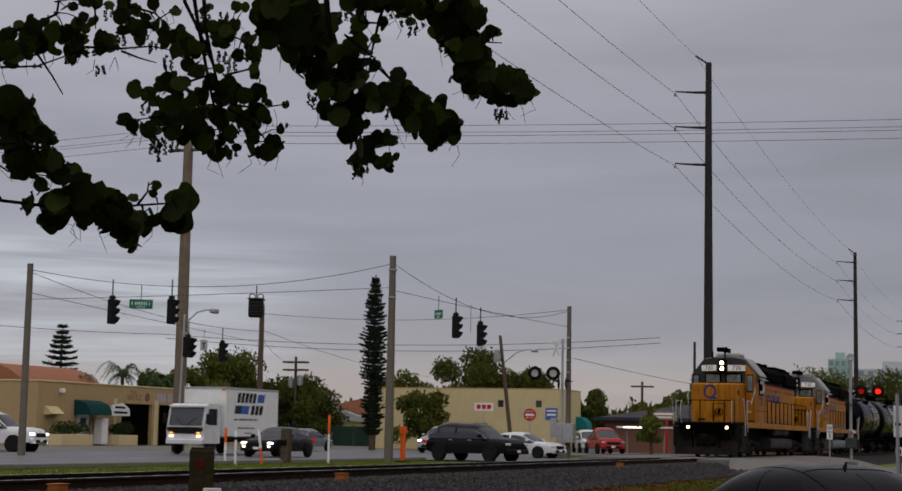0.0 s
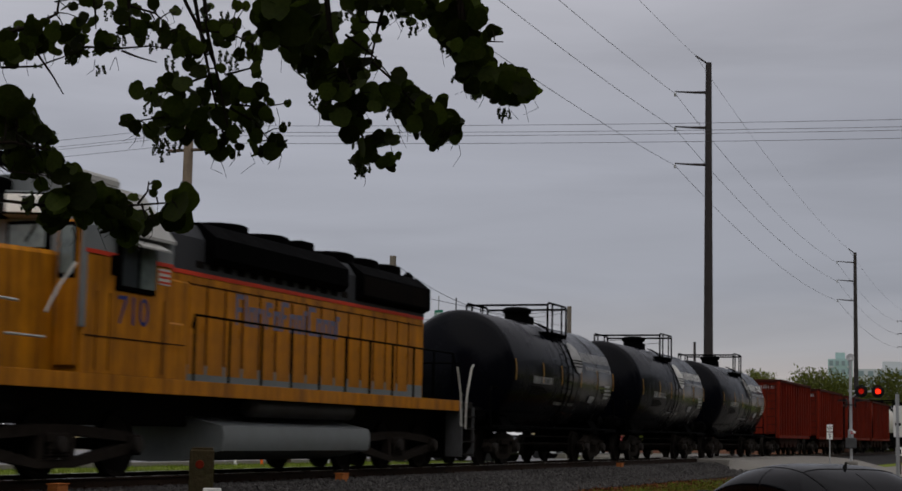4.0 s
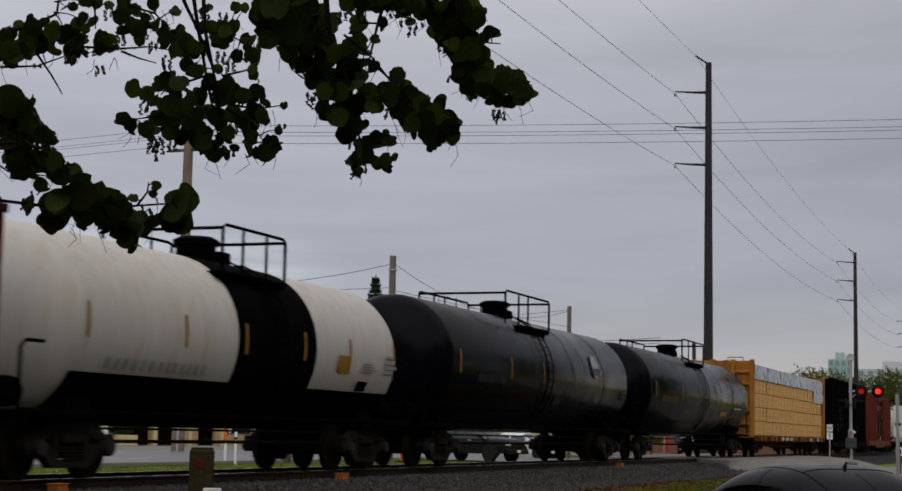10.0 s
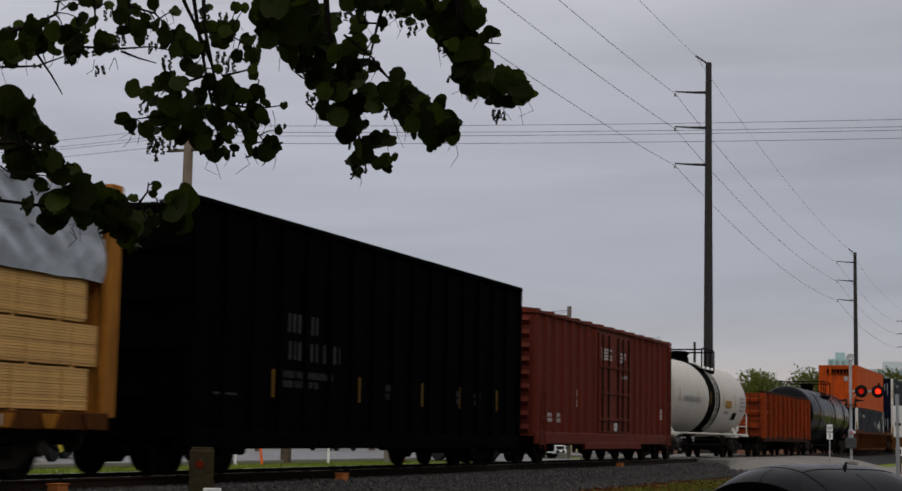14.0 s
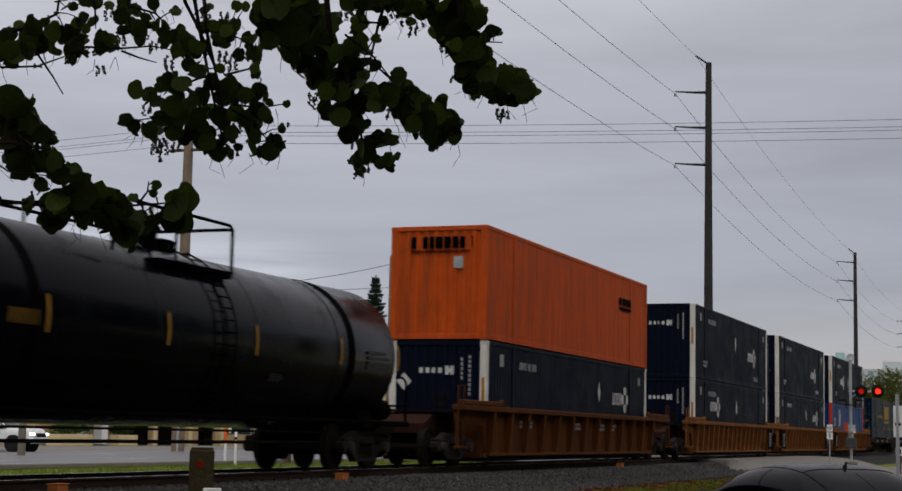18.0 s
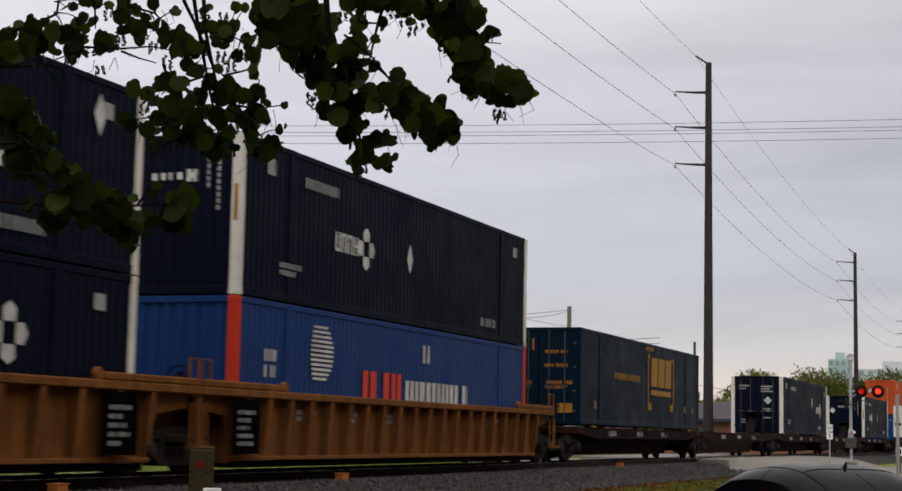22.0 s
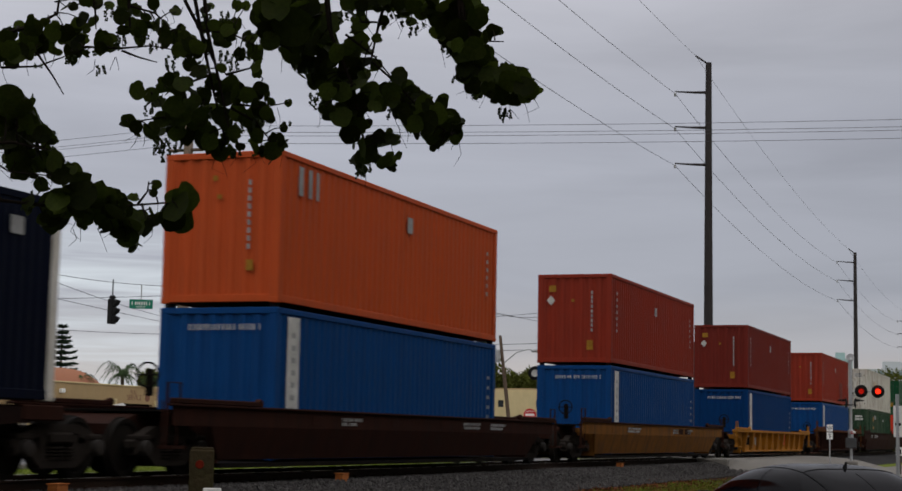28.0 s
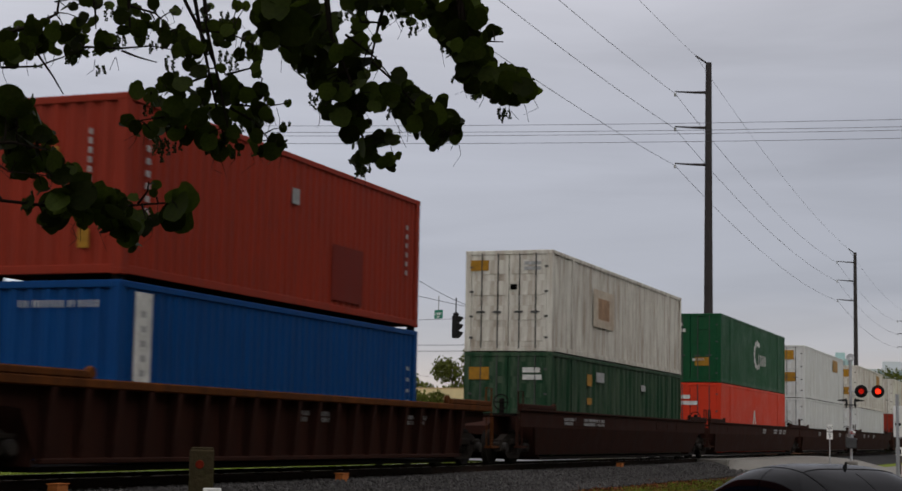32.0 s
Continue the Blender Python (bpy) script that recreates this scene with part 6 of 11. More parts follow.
def corrugated(x0, x1, z0, z1, y, s, pitch=0.28, depth=0.036):
    """A corrugated steel sheet along x at the side y, its waves going in."""
    n = max(2, round((x1 - x0) / pitch))
    p = (x1 - x0) / n
    line = []
    for i in range(n):
        a = x0 + i * p
        line += [(a, y), (a + 0.28 * p, y), (a + 0.5 * p, y - s * depth), (a + 0.78 * p, y - s * depth)]
    line.append((x1, y))
    vs = [(x, yy, z0) for x, yy in line] + [(x, yy, z1) for x, yy in line]
    k = len(line)
    return Mb().add(vs, [(i, i + 1, k + i + 1, k + i) for i in range(k - 1)])


def turn90(mb):
    """From a sheet on the -y side to one on the -x end."""
    mb.v = [(y, -x, z) for x, y, z in mb.v]
    return mb


SHARED = {}


def shared(key, build, material, smooth=0):
    if key not in SHARED:
        SHARED[key] = build().mesh(key[0], material, smooth)
    return SHARED[key]


def container(label, xc, z, L, W_, H, paint, doors=False, posts=None, group="stacked freight containers", frame_in=True, marks=None, end_paint=None):
    th = rolling("freight_container", label, "container", xc, z, group)
    h, w = L / 2, W_ / 2
    key = (round(L, 1), round(W_, 2), round(H, 2), paint.name)
    long_ = L > 14
    ribbed = paint.name.startswith(("dirty_white", "faded_green"))
    pitch = 0.28 if not long_ else (0.56 if ribbed else 0.21)
    dep = 0.036 if not long_ else (0.05 if ribbed else (0.003 if "teal" in paint.name else 0.007))
    for s in (-1, 1):
        part("side_wall", shared(("side_wall", s, *key), lambda: corrugated(-h + 0.1, h - 0.1, 0.14, H - 0.1, s * (w - 0.015), s, pitch, dep), paint), None, th)
        part("bottom_rail", shared(("bottom_rail", s, *key), lambda: Mb().box(-h + 0.05, h - 0.05, s * w - 0.05 if s > 0 else -w, w if s > 0 else -w + 0.05, 0.02, 0.16, 0.01), paint), None, th)
        part("top_rail", shared(("top_rail", s, *key), lambda: Mb().box(-h + 0.05, h - 0.05, w - 0.06 if s > 0 else -w, w if s > 0 else -w + 0.06, H - 0.11, H, 0.012), paint), None, th)
        if long_ and frame_in:
            for x in (-6.05, 6.05):
                part("inner_post", shared(("inner_post", s, *key), lambda: Mb().box(-0.12, 0.12, min(s * (w - 0.03), s * (w + 0.006)), max(s * (w - 0.03), s * (w + 0.006)), 0.02, H, 0.006), paint), None, th, at=pose(x, 0, 0))
    part("roof", shared(("roof", *key), lambda: Mb().box(-h + 0.05, h - 0.05, -w + 0.03, w - 0.03, H - 0.06, H - 0.02), paint), None, th)
    part("floor", shared(("floor", *key), lambda: Mb().box(-h + 0.05, h - 0.05, -w + 0.05, w - 0.05, 0.1, 0.15), M["steel_dark"]), None, th)
    pm = posts or paint
    for e in (-1, 1):
        for s in (-1, 1):
            post = part("corner_post", shared(("corner_post", pm.name, round(H, 2)), lambda: Mb().box(-0.09, 0.09, -0.09, 0.09, 0.0, H, 0.012), pm), None, th, at=pose(e * (h - 0.085), s * (w - 0.085), 0))
            for zz in (0.0, H - 0.118):
                part("corner_casting", shared(("corner_casting", pm.name), lambda: Mb().box(-0.096, 0.096, -0.096, 0.096, 0, 0.118, 0.015).lathe([(0.03, -0.1), (0.03, -0.09)], (0, 0, 0.06), 1, 8), pm), None, post, at=pose(0, 0, zz))
        part("end_sill", shared(("end_sill", e, *key), lambda: Mb().box(min(e * h, e * (h - 0.1)), max(e * h, e * (h - 0.1)), -w + 0.1, w - 0.1, 0.02, 0.16, 0.01), paint), None, th)
        part("end_header", shared(("end_header", e, *key), lambda: Mb().box(min(e * h, e * (h - 0.1)), max(e * h, e * (h - 0.1)), -w + 0.1, w - 0.1, H - 0.12, H, 0.01), paint), None, th)
    front_doors = doors
    for e in (-1, 1):
        if (e < 0) == front_doors:
            for y0, y1 in ((-w + 0.18, -0.01), (0.01, w - 0.18)):
                d = part("door", shared(("door", e, round(y0, 1), *key), lambda: Mb().box(min(e * (h - 0.02), e * (h - 0.06)), max(e * (h - 0.02), e * (h - 0.06)), y0, y1, 0.16, H - 0.12, 0.01), paint), None, th)
                for f in (0.28, 0.72):
                    yy = y0 + (y1 - y0) * f
                    part("lock_rod", shared(("lock_rod", e, round(H, 1)), lambda: Mb().tube([(0, 0, 0.1), (0, 0, H - 0.08)], 0.017, 6).box(-0.02, 0.02, -0.1, 0.14, 1.1, 1.15), M["rod"]), None, d, at=pose(e * (h + 0.012), yy, 0))
                for zz in (0.5, 1.1, 1.8, 2.4):
                    part("door_panel", shared(("door_panel", e, round(y1 - y0, 1), *key), lambda: Mb().box(-0.006, 0.006, y0 - (y0 + y1) / 2 + 0.08, y1 - (y0 + y1) / 2 - 0.08, -0.2, 0.2, 0.004), paint), None, d, at=pose(e * (h - 0.012), (y0 + y1) / 2, zz))
                for zz in (0.4, 1.0, 1.7, 2.4):
                    yo = y0 if y0 < -0.5 else y1
                    part("hinge", shared(("hinge", e, pm.name), lambda: Mb().box(-0.02, 0.02, -0.05, 0.05, -0.03, 0.03, 0.006), M["rod"]), None, d, at=pose(e * (h - 0.01), yo, zz))
        else:
            part("end_wall", shared(("end_wall", e, *key), lambda: turn90(corrugated(-w + 0.15, w - 0.15, 0.14, H - 0.1, -h + 0.02, -1, 0.3 if not long_ else 0.25, 0.045)) if e < 0 else
                                    Mb().box(h - 0.06, h - 0.03, -w + 0.15, w - 0.15, 0.14, H - 0.1), end_paint or paint), None, th)
    if marks:
        marks(th, h, w, H)
    return th


def flat_mark(th, name, m, rects, y, label=""):
    """Painted rectangles (x, z, width, height) on the side that faces -y."""
    mb = Mb()
    for x, z, a, b in rects:
        mb.box(x, x + a, y - 0.004, y + 0.002, z, z + b)
    return part(name, mb, m, th, label)


def end_mark(th, name, m, rects, x, label=""):
    """Painted rectangles (y towards the far side, z, width, height) on the end that faces -x."""
    mb = Mb()
    for y, z, a, b in rects:
        mb.box(x - 0.004, x + 0.002, y - a, y, z, z + b)
    return part(name, mb, m, th, label)


def diamond(th, m, c, r, axis, depth):
    mb = Mb()
    if axis == 1:
        mb.prism([(c[0] - r[0], c[1]), (c[0], c[1] + r[1]), (c[0] + r[0], c[1]), (c[0], c[1] - r[1])], 1, depth - 0.004, depth + 0.002)
    else:
        mb.prism([(c[0] - r[0], c[1]), (c[0], c[1] + r[1]), (c[0] + r[0], c[1]), (c[0], c[1] - r[1])], 0, depth - 0.004, depth + 0.002)
    return part("diamond_mark", mb, m, th)


def quatrefoil(th, m, cx, cz, r, y):
    """A plain four-lobed device with its word shown as bars."""
    mb = Mb()
    for k in range(4):
        a = math.pi / 2 * k
        x, z = cx + r * 0.62 * math.cos(a), cz + r * 0.62 * math.sin(a)
        pts = [(x + r * 0.42 * math.cos(a + q), z + r * 0.42 * math.sin(a + q)) for q in (-2.2, -1.1, 0, 1.1, 2.2)]
        mb.prism(pts, 1, y - 0.005, y + 0.001)
    # four plain letter-high shapes before it
    for k in range(4):
        x = cx - r * 3.6 + k * r * 0.7
        mb.box(x, x + r * 0.14, y - 0.004, y + 0.002, cz - r * 0.45, cz + r * 0.45)
        mb.box(x + r * 0.4, x + r * 0.54, y - 0.004, y + 0.002, cz - r * 0.45, cz + r * 0.45)
        zb = cz + r * (-0.45, 0.31, 0.31, -0.07)[k]
        mb.box(x + r * 0.14, x + r * 0.4, y - 0.004, y + 0.002, zb, zb + r * 0.14)
    return part("device_stencil", mb, m, th, "plain white device and bars")


def navy_marks(logo_x, logo_z, dia_x, dia_z, front, seed):
    def go(th, h, w, H):
        y = -w - 0.008
        quatrefoil(th, W, logo_x, logo_z, 0.42, y)
        diamond(th, W, (dia_x, dia_z), (0.16, 0.32), 1, y)
        mb = Mb()
        bars(mb, -h + 2.6, H - 0.62, 1.5, 0.2, y, 1, seed)
        bars(mb, h - 3.6, 0.32, 1.1, 0.2, y, 1, seed + 1)
        bars(mb, -h + 1.6, 0.5, 0.9, 0.24, y, 2, seed + 2)
        mb.box(-h + 1.0, -h + 1.3, y - 0.004, y, H - 0.6, H - 0.3).box(h - 1.2, h - 0.9, y - 0.004, y, H - 0.6, H - 0.35)
        part("stencil", mb, GM, th)
        x = -h - 0.006
        if front == "logo":
            end_mark(th, "end_device_stencil", W, [(0.5 - 0.17 * k, 2.06, 0.1, 0.13) for k in range(4)] + [(-0.2, 2.02, 0.09, 0.22), (-0.34, 2.02, 0.09, 0.22), (-0.24, 2.08, 0.12, 0.1)], x + 0.03)
            diamond(th, W, (0.9, 1.85), (0.2, 0.22), 0, x + 0.02)
            end_mark(th, "end_stencil", GM, [(-0.82, 1.5 + 0.115 * k, 0.06, 0.08) for k in range(9)] + [(-0.62, 1.9 + 0.115 * k, 0.05, 0.08) for k in range(5)], x + 0.02)
            part("post_strip", Mb().box(x - 0.01, x + 0.004, -w + 0.04, -w + 0.12, 1.3, 1.95), M["yellow_mark"], th)
        elif front == "doors":
            end_mark(th, "end_stencil", GM, [(0.9, 2.35, 0.5, 0.07), (0.9, 2.22, 0.35, 0.05), (-0.2, 2.32, 0.6, 0.07), (-0.2, 2.2, 0.45, 0.06), (-0.2, 2.08, 0.6, 0.06), (-0.3, 1.2, 0.4, 0.05), (-0.3, 1.1, 0.5, 0.05), (-0.3, 0.75, 0.4, 0.06), (0.8, 0.65, 0.4, 0.06), (0.8, 0.52, 0.3, 0.05)], x + 0.0)
            diamond(th, W, (-0.55, 1.65), (0.2, 0.2), 0, x)
    return go


def orange_marks(th, h, w, H):
    y = -w - 0.008
    mb = Mb()
    bars(mb, h - 3.7, 1.9, 1.5, 0.24, y, 1, 2, fill=1.3)
    mb.box(h - 3.7, h - 2.2, y - 0.004, y, 1.74, 1.84)
    part("lettering_bar", mb, M["black_dull"], th, "dark lettering shown as plain bars")
    fm = Mb()
    bars_front(fm, 0.75, 2.3, 1.65, 0.3, -h - 0.006, 1, 4, 1.35)
    bars_front(fm, 0.75, 2.18, 1.65, 0.08, -h - 0.006, 1, 5, 0.98)
    part("end_lettering_bar", fm, M["black_dull"], th)
    end_mark(th, "end_panel", GM, [(-0.4, 1.8, 0.25, 0.3)], -h - 0.005)


def blue40_marks(seed):
    def go(th, h, w, H):
        y = -w - 0.006
        flat_mark(th, "white_strip", W, [(-h + 0.45, 0.2, 0.5, 2.45)], y, "white vertical panel")
        mb = Mb()
        for k in range(9):
            mb.box(-h + 0.62, -h + 0.78, y - 0.008, y - 0.004, 0.42 + 0.23 * k, 0.52 + 0.23 * k)
        part("strip_lettering", mb, M["grey_mark"], th)
        mb = Mb()
        for k in range(5):
            mb.box(h - 0.62, h - 0.54, y - 0.004, y, 0.95 + 0.24 * k, 1.03 + 0.24 * k).box(h - 0.5, h - 0.46, y - 0.004, y, 0.95 + 0.24 * k, 1.03 + 0.24 * k)
        part("stencil", mb, GM, th)
        fm = Mb()
        bars_front(fm, 0.6, H - 0.42, 1.5, 0.11, -h - 0.002, 1, seed, 0.6)
        part("end_stencil", W and fm, W, th)
    return go


def red40_marks(seed, word):
    def go(th, h, w, H):
        y = -w - 0.006
        mb = Mb()
        if word == "square":
            bars(mb, -h + 0.75, H - 0.75, 1.0, 0.55, y, 1, seed, fill=0.75)
            mb.box(-h + 6.2, -h + 6.5, y - 0.004, y, H - 0.8, H - 0.45)
        else:
            for k in range(7):
                mb.box(-h + 0.6, -h + 0.72, y - 0.004, y, 1.0 + 0.2 * k, 1.1 + 0.2 * k)
            mb.box(-h + 5.8, -h + 6.1, y - 0.004, y, 1.9, 2.2)
        if seed == 3:
            flat_mark(th, "paint_patch", M["c_red2"], [(h - 4.6, 0.25, 1.5, 1.1)], y, "darker repainted patch")
        for k in range(6):
            mb.box(h - 0.8, h - 0.7, y - 0.004, y, 1.1 + 0.2 * k, 1.2 + 0.2 * k)
        part("stencil", mb, M["grey_mark"], th)
        x = -h - 0.004
        end_mark(th, "end_stencil", GM, [(-0.55, 1.0 + 0.15 * k, 0.06, 0.1) for k in range(9)], x)
        end_mark(th, "warning_plate", M["yellow_mark"], [(-0.42, 0.42, 0.2, 0.3)] if word != "square" else [(-0.55, 0.6, 0.14, 0.2)], x)
        end_mark(th, "small_plate", M["yellow_mark"], [(0.85, 2.28, 0.24, 0.2)] if word != "square" else [(0.2, 2.3, 0.1, 0.1)], x)
        end_mark(th, "small_plate", M["yellow_mark"], [(0.1, 1.95, 0.1, 0.09)], x)
        diamond(th, W, (0.78, 2.0), (0.14, 0.16), 0, x)
    return go


def teal_marks(th, h, w, H):
    y = -w - 0.008
    Yl = M["yellow_mark"]
    mb = Mb()
    # bracketed block of plain shapes
    cx = 0.45
    for k in range(3):
        x = cx + 1.04 * k
        mb.prism([(x, 1.42), (x + 0.9, 1.42), (x + 1.0, 2.42), (x + 0.1, 2.42)], 1, y - 0.004, y)
    mb.box(cx, cx + 3.0, y - 0.004, y, 1.12, 1.3)
    for x, sg in ((cx - 0.45, 1), (cx + 3.35, -1)):
        mb.box(x, x + 0.12, y - 0.004, y, 0.75, 2.5)
        mb.box(min(x, x + sg * 0.3), max(x, x + sg * 0.3), y - 0.004, y, 2.38, 2.5)
        mb.box(min(x, x + sg * 0.5), max(x, x + sg * 0.5), y - 0.004, y, 0.6, 0.85)
    bars(mb, -4.4, 1.5, 3.3, 0.2, y, 1, 3, fill=0.9)
    bars(mb, cx - 0.8, 2.62, 1.2, 0.14, y, 1, 4, fill=0.9)
    part("lettering_bar", mb, Yl, th, "yellow bracketed device and bars")
    flat_mark(th, "placards", M["faded_rust"], [(-h + 1.5, 0.5, 0.2, 0.24), (h - 1.2, 0.6, 0.2, 0.22), (h - 2.6, 0.6, 0.2, 0.22)], y)
    x = -h - 0.006
    fm = Mb()
    bars_front(fm, 1.0, 2.2, 0.9, 0.34, x + 0.004, 1, 3, 0.85)
    for yy, zz, ww, hh in ((1.0, 1.05, 0.8, 0.24), (-0.25, 1.05, 0.85, 0.24), (-0.2, 2.1, 0.7, 0.1), (-0.2, 1.7, 0.7, 0.1)):
        bars_front(fm, yy, zz, ww, hh, x + 0.004, 2 if hh > 0.2 else 1, int(zz * 10), 0.9)
    part("end_lettering_bar", fm, M["beam_yellow"], th)
    end_mark(th, "warning_plate", M["yellow_mark"], [(-0.6, 0.35, 0.45, 0.28)], x)


def stack_blue_marks(th, h, w, H):
    y = -w - 0.008
    mb = Mb()
    bars(mb, -2.6, 1.18, 2.1, 0.62, y, 1, 7, fill=1.2)
    part("red_stencil", mb, M["stripe_red"], th, "red lettering shown as plain bars")
    mb = Mb()
    bars(mb, -0.3, 1.18, 3.9, 0.5, y, 1, 8, fill=1.2)
    for k in range(12):
        z = 1.52 + 0.09 * k
        a = 0.72 * math.sqrt(max(0.02, 1 - ((z - 2.02) / 0.62) ** 2))
        mb.box(-h + 3.3 - 0.4 * a, -h + 3.3 + a, y - 0.004, y, z, z + 0.05)
    bars(mb, -h + 1.1, 1.5, 0.55, 0.5, y, 2, 9)
    mb.box(-h + 1.0, -h + 1.6, y - 0.004, y, 0.5, 0.85).box(-h + 1.05, -h + 1.45, y - 0.004, y, 0.95, 1.3)
    bars(mb, 0.7, 2.1, 0.55, 0.4, y, 1, 10)
    part("white_stencil", mb, W, th, "white plain shapes")


def white53_marks(th, h, w, H):
    y = -w - 0.008
    flat_mark(th, "faded_panel", M["faded_stain"], [(-h + 4.2, 1.0, 2.4, 1.15)], y, "faded rusty orange panel")
    flat_mark(th, "rust_spot", M["faded_rust"], [(-h + 4.75, 1.25, 1.3, 0.65)], y - 0.003, "worn rusty square")
    x = -h - 0.006
    end_mark(th, "yellow_panel", M["yellow_mark"], [(1.15, 2.3, 0.55, 0.3)], x, "yellow panel")
    end_mark(th, "end_stencil", GM, [(-0.45, 2.45, 0.5, 0.1), (-0.45, 2.3, 0.5, 0.1)], x)
    end_mark(th, "black_plate", M["black_dull"], [(-0.05, 1.75, 0.2, 0.16)], x)


def green53_marks(th, h, w, H):
    y = -w - 0.008
    flat_mark(th, "yellow_panel", M["yellow_mark"], [(-h + 3.6, 2.05, 0.5, 0.35), (-h + 3.6, 1.5, 0.5, 0.2)], y)
    flat_mark(th, "pale_panel", GM, [(-h + 4.6, 2.2, 0.9, 0.3), (-h + 10.2, 2.1, 0.6, 0.2), (-h + 10.2, 0.7, 0.4, 0.4)], y)
    x = -h - 0.006
    end_mark(th, "yellow_panel", M["yellow_mark"], [(1.15, 2.1, 0.6, 0.35)], x, "yellow panel")
    end_mark(th, "end_stencil", W, [(-0.45, 2.3, 0.5, 0.14), (-0.45, 2.1, 0.55, 0.14)], x)


def green_hub_marks(th, h, w, H):
    y = -w - 0.008
    mb = Mb()
    for k in range(9):
        a = math.pi * (0.35 + 1.3 * k / 8)
        mb.box(0.3 + 0.8 * math.cos(a) - 0.12, 0.3 + 0.8 * math.cos(a) + 0.2, y - 0.004, y, 1.55 + 0.55 * math.sin(a) - 0.12, 1.55 + 0.55 * math.sin(a) + 0.12)
    bars(mb, 0.6, 1.1, 2.0, 0.5, y, 1, 4, fill=0.7)
    part("white_device", mb, W, th, "white device and bars")
    x = -h - 0.006
    end_mark(th, "end_stencil", W, [(0.9, 2.35, 0.6, 0.14), (0.9, 2.1, 0.7, 0.14), (-0.1, 0.9, 0.5, 0.1)], x)
    end_mark(th, "yellow_panel", M["yellow_mark"], [(-0.2, 0.7, 0.6, 0.35)], x)


def red_low_marks(th, h, w, H):
    y = -w - 0.008
    mb = Mb().prism([(-1.2, 0.6), (-0.6, 1.9), (-0.35, 1.9), (-0.95, 0.6)], 1, y - 0.004, y).prism([(0.2, 0.6), (-0.4, 1.9), (-0.6, 1.9), (0.0, 0.6)], 1, y - 0.004, y)
    bars(mb, 0.4, 0.7, 2.6, 0.5, y, 1, 4, fill=0.7)
    part("white_device", mb, W, th, "white peaked device and bars")
    end_mark(th, "end_stencil", W, [(0.8, 2.2, 0.8, 0.16), (0.8, 1.95, 1.1, 0.16), (0.7, 0.8, 0.6, 0.12)], -h - 0.005)


def white_yellow_marks(th, h, w, H):
    flat_mark(th, "yellow_panel", M["yellow_mark"], [(h - 5.0, 1.9, 2.2, 0.7)], -w - 0.008)
    end_mark(th, "yellow_panel", M["yellow_mark"], [(0.5, 2.1, 1.2, 0.5), (-0.2, 0.9, 0.6, 0.5)], -h - 0.005, "yellow panel")


# ---- well cars and spine cars


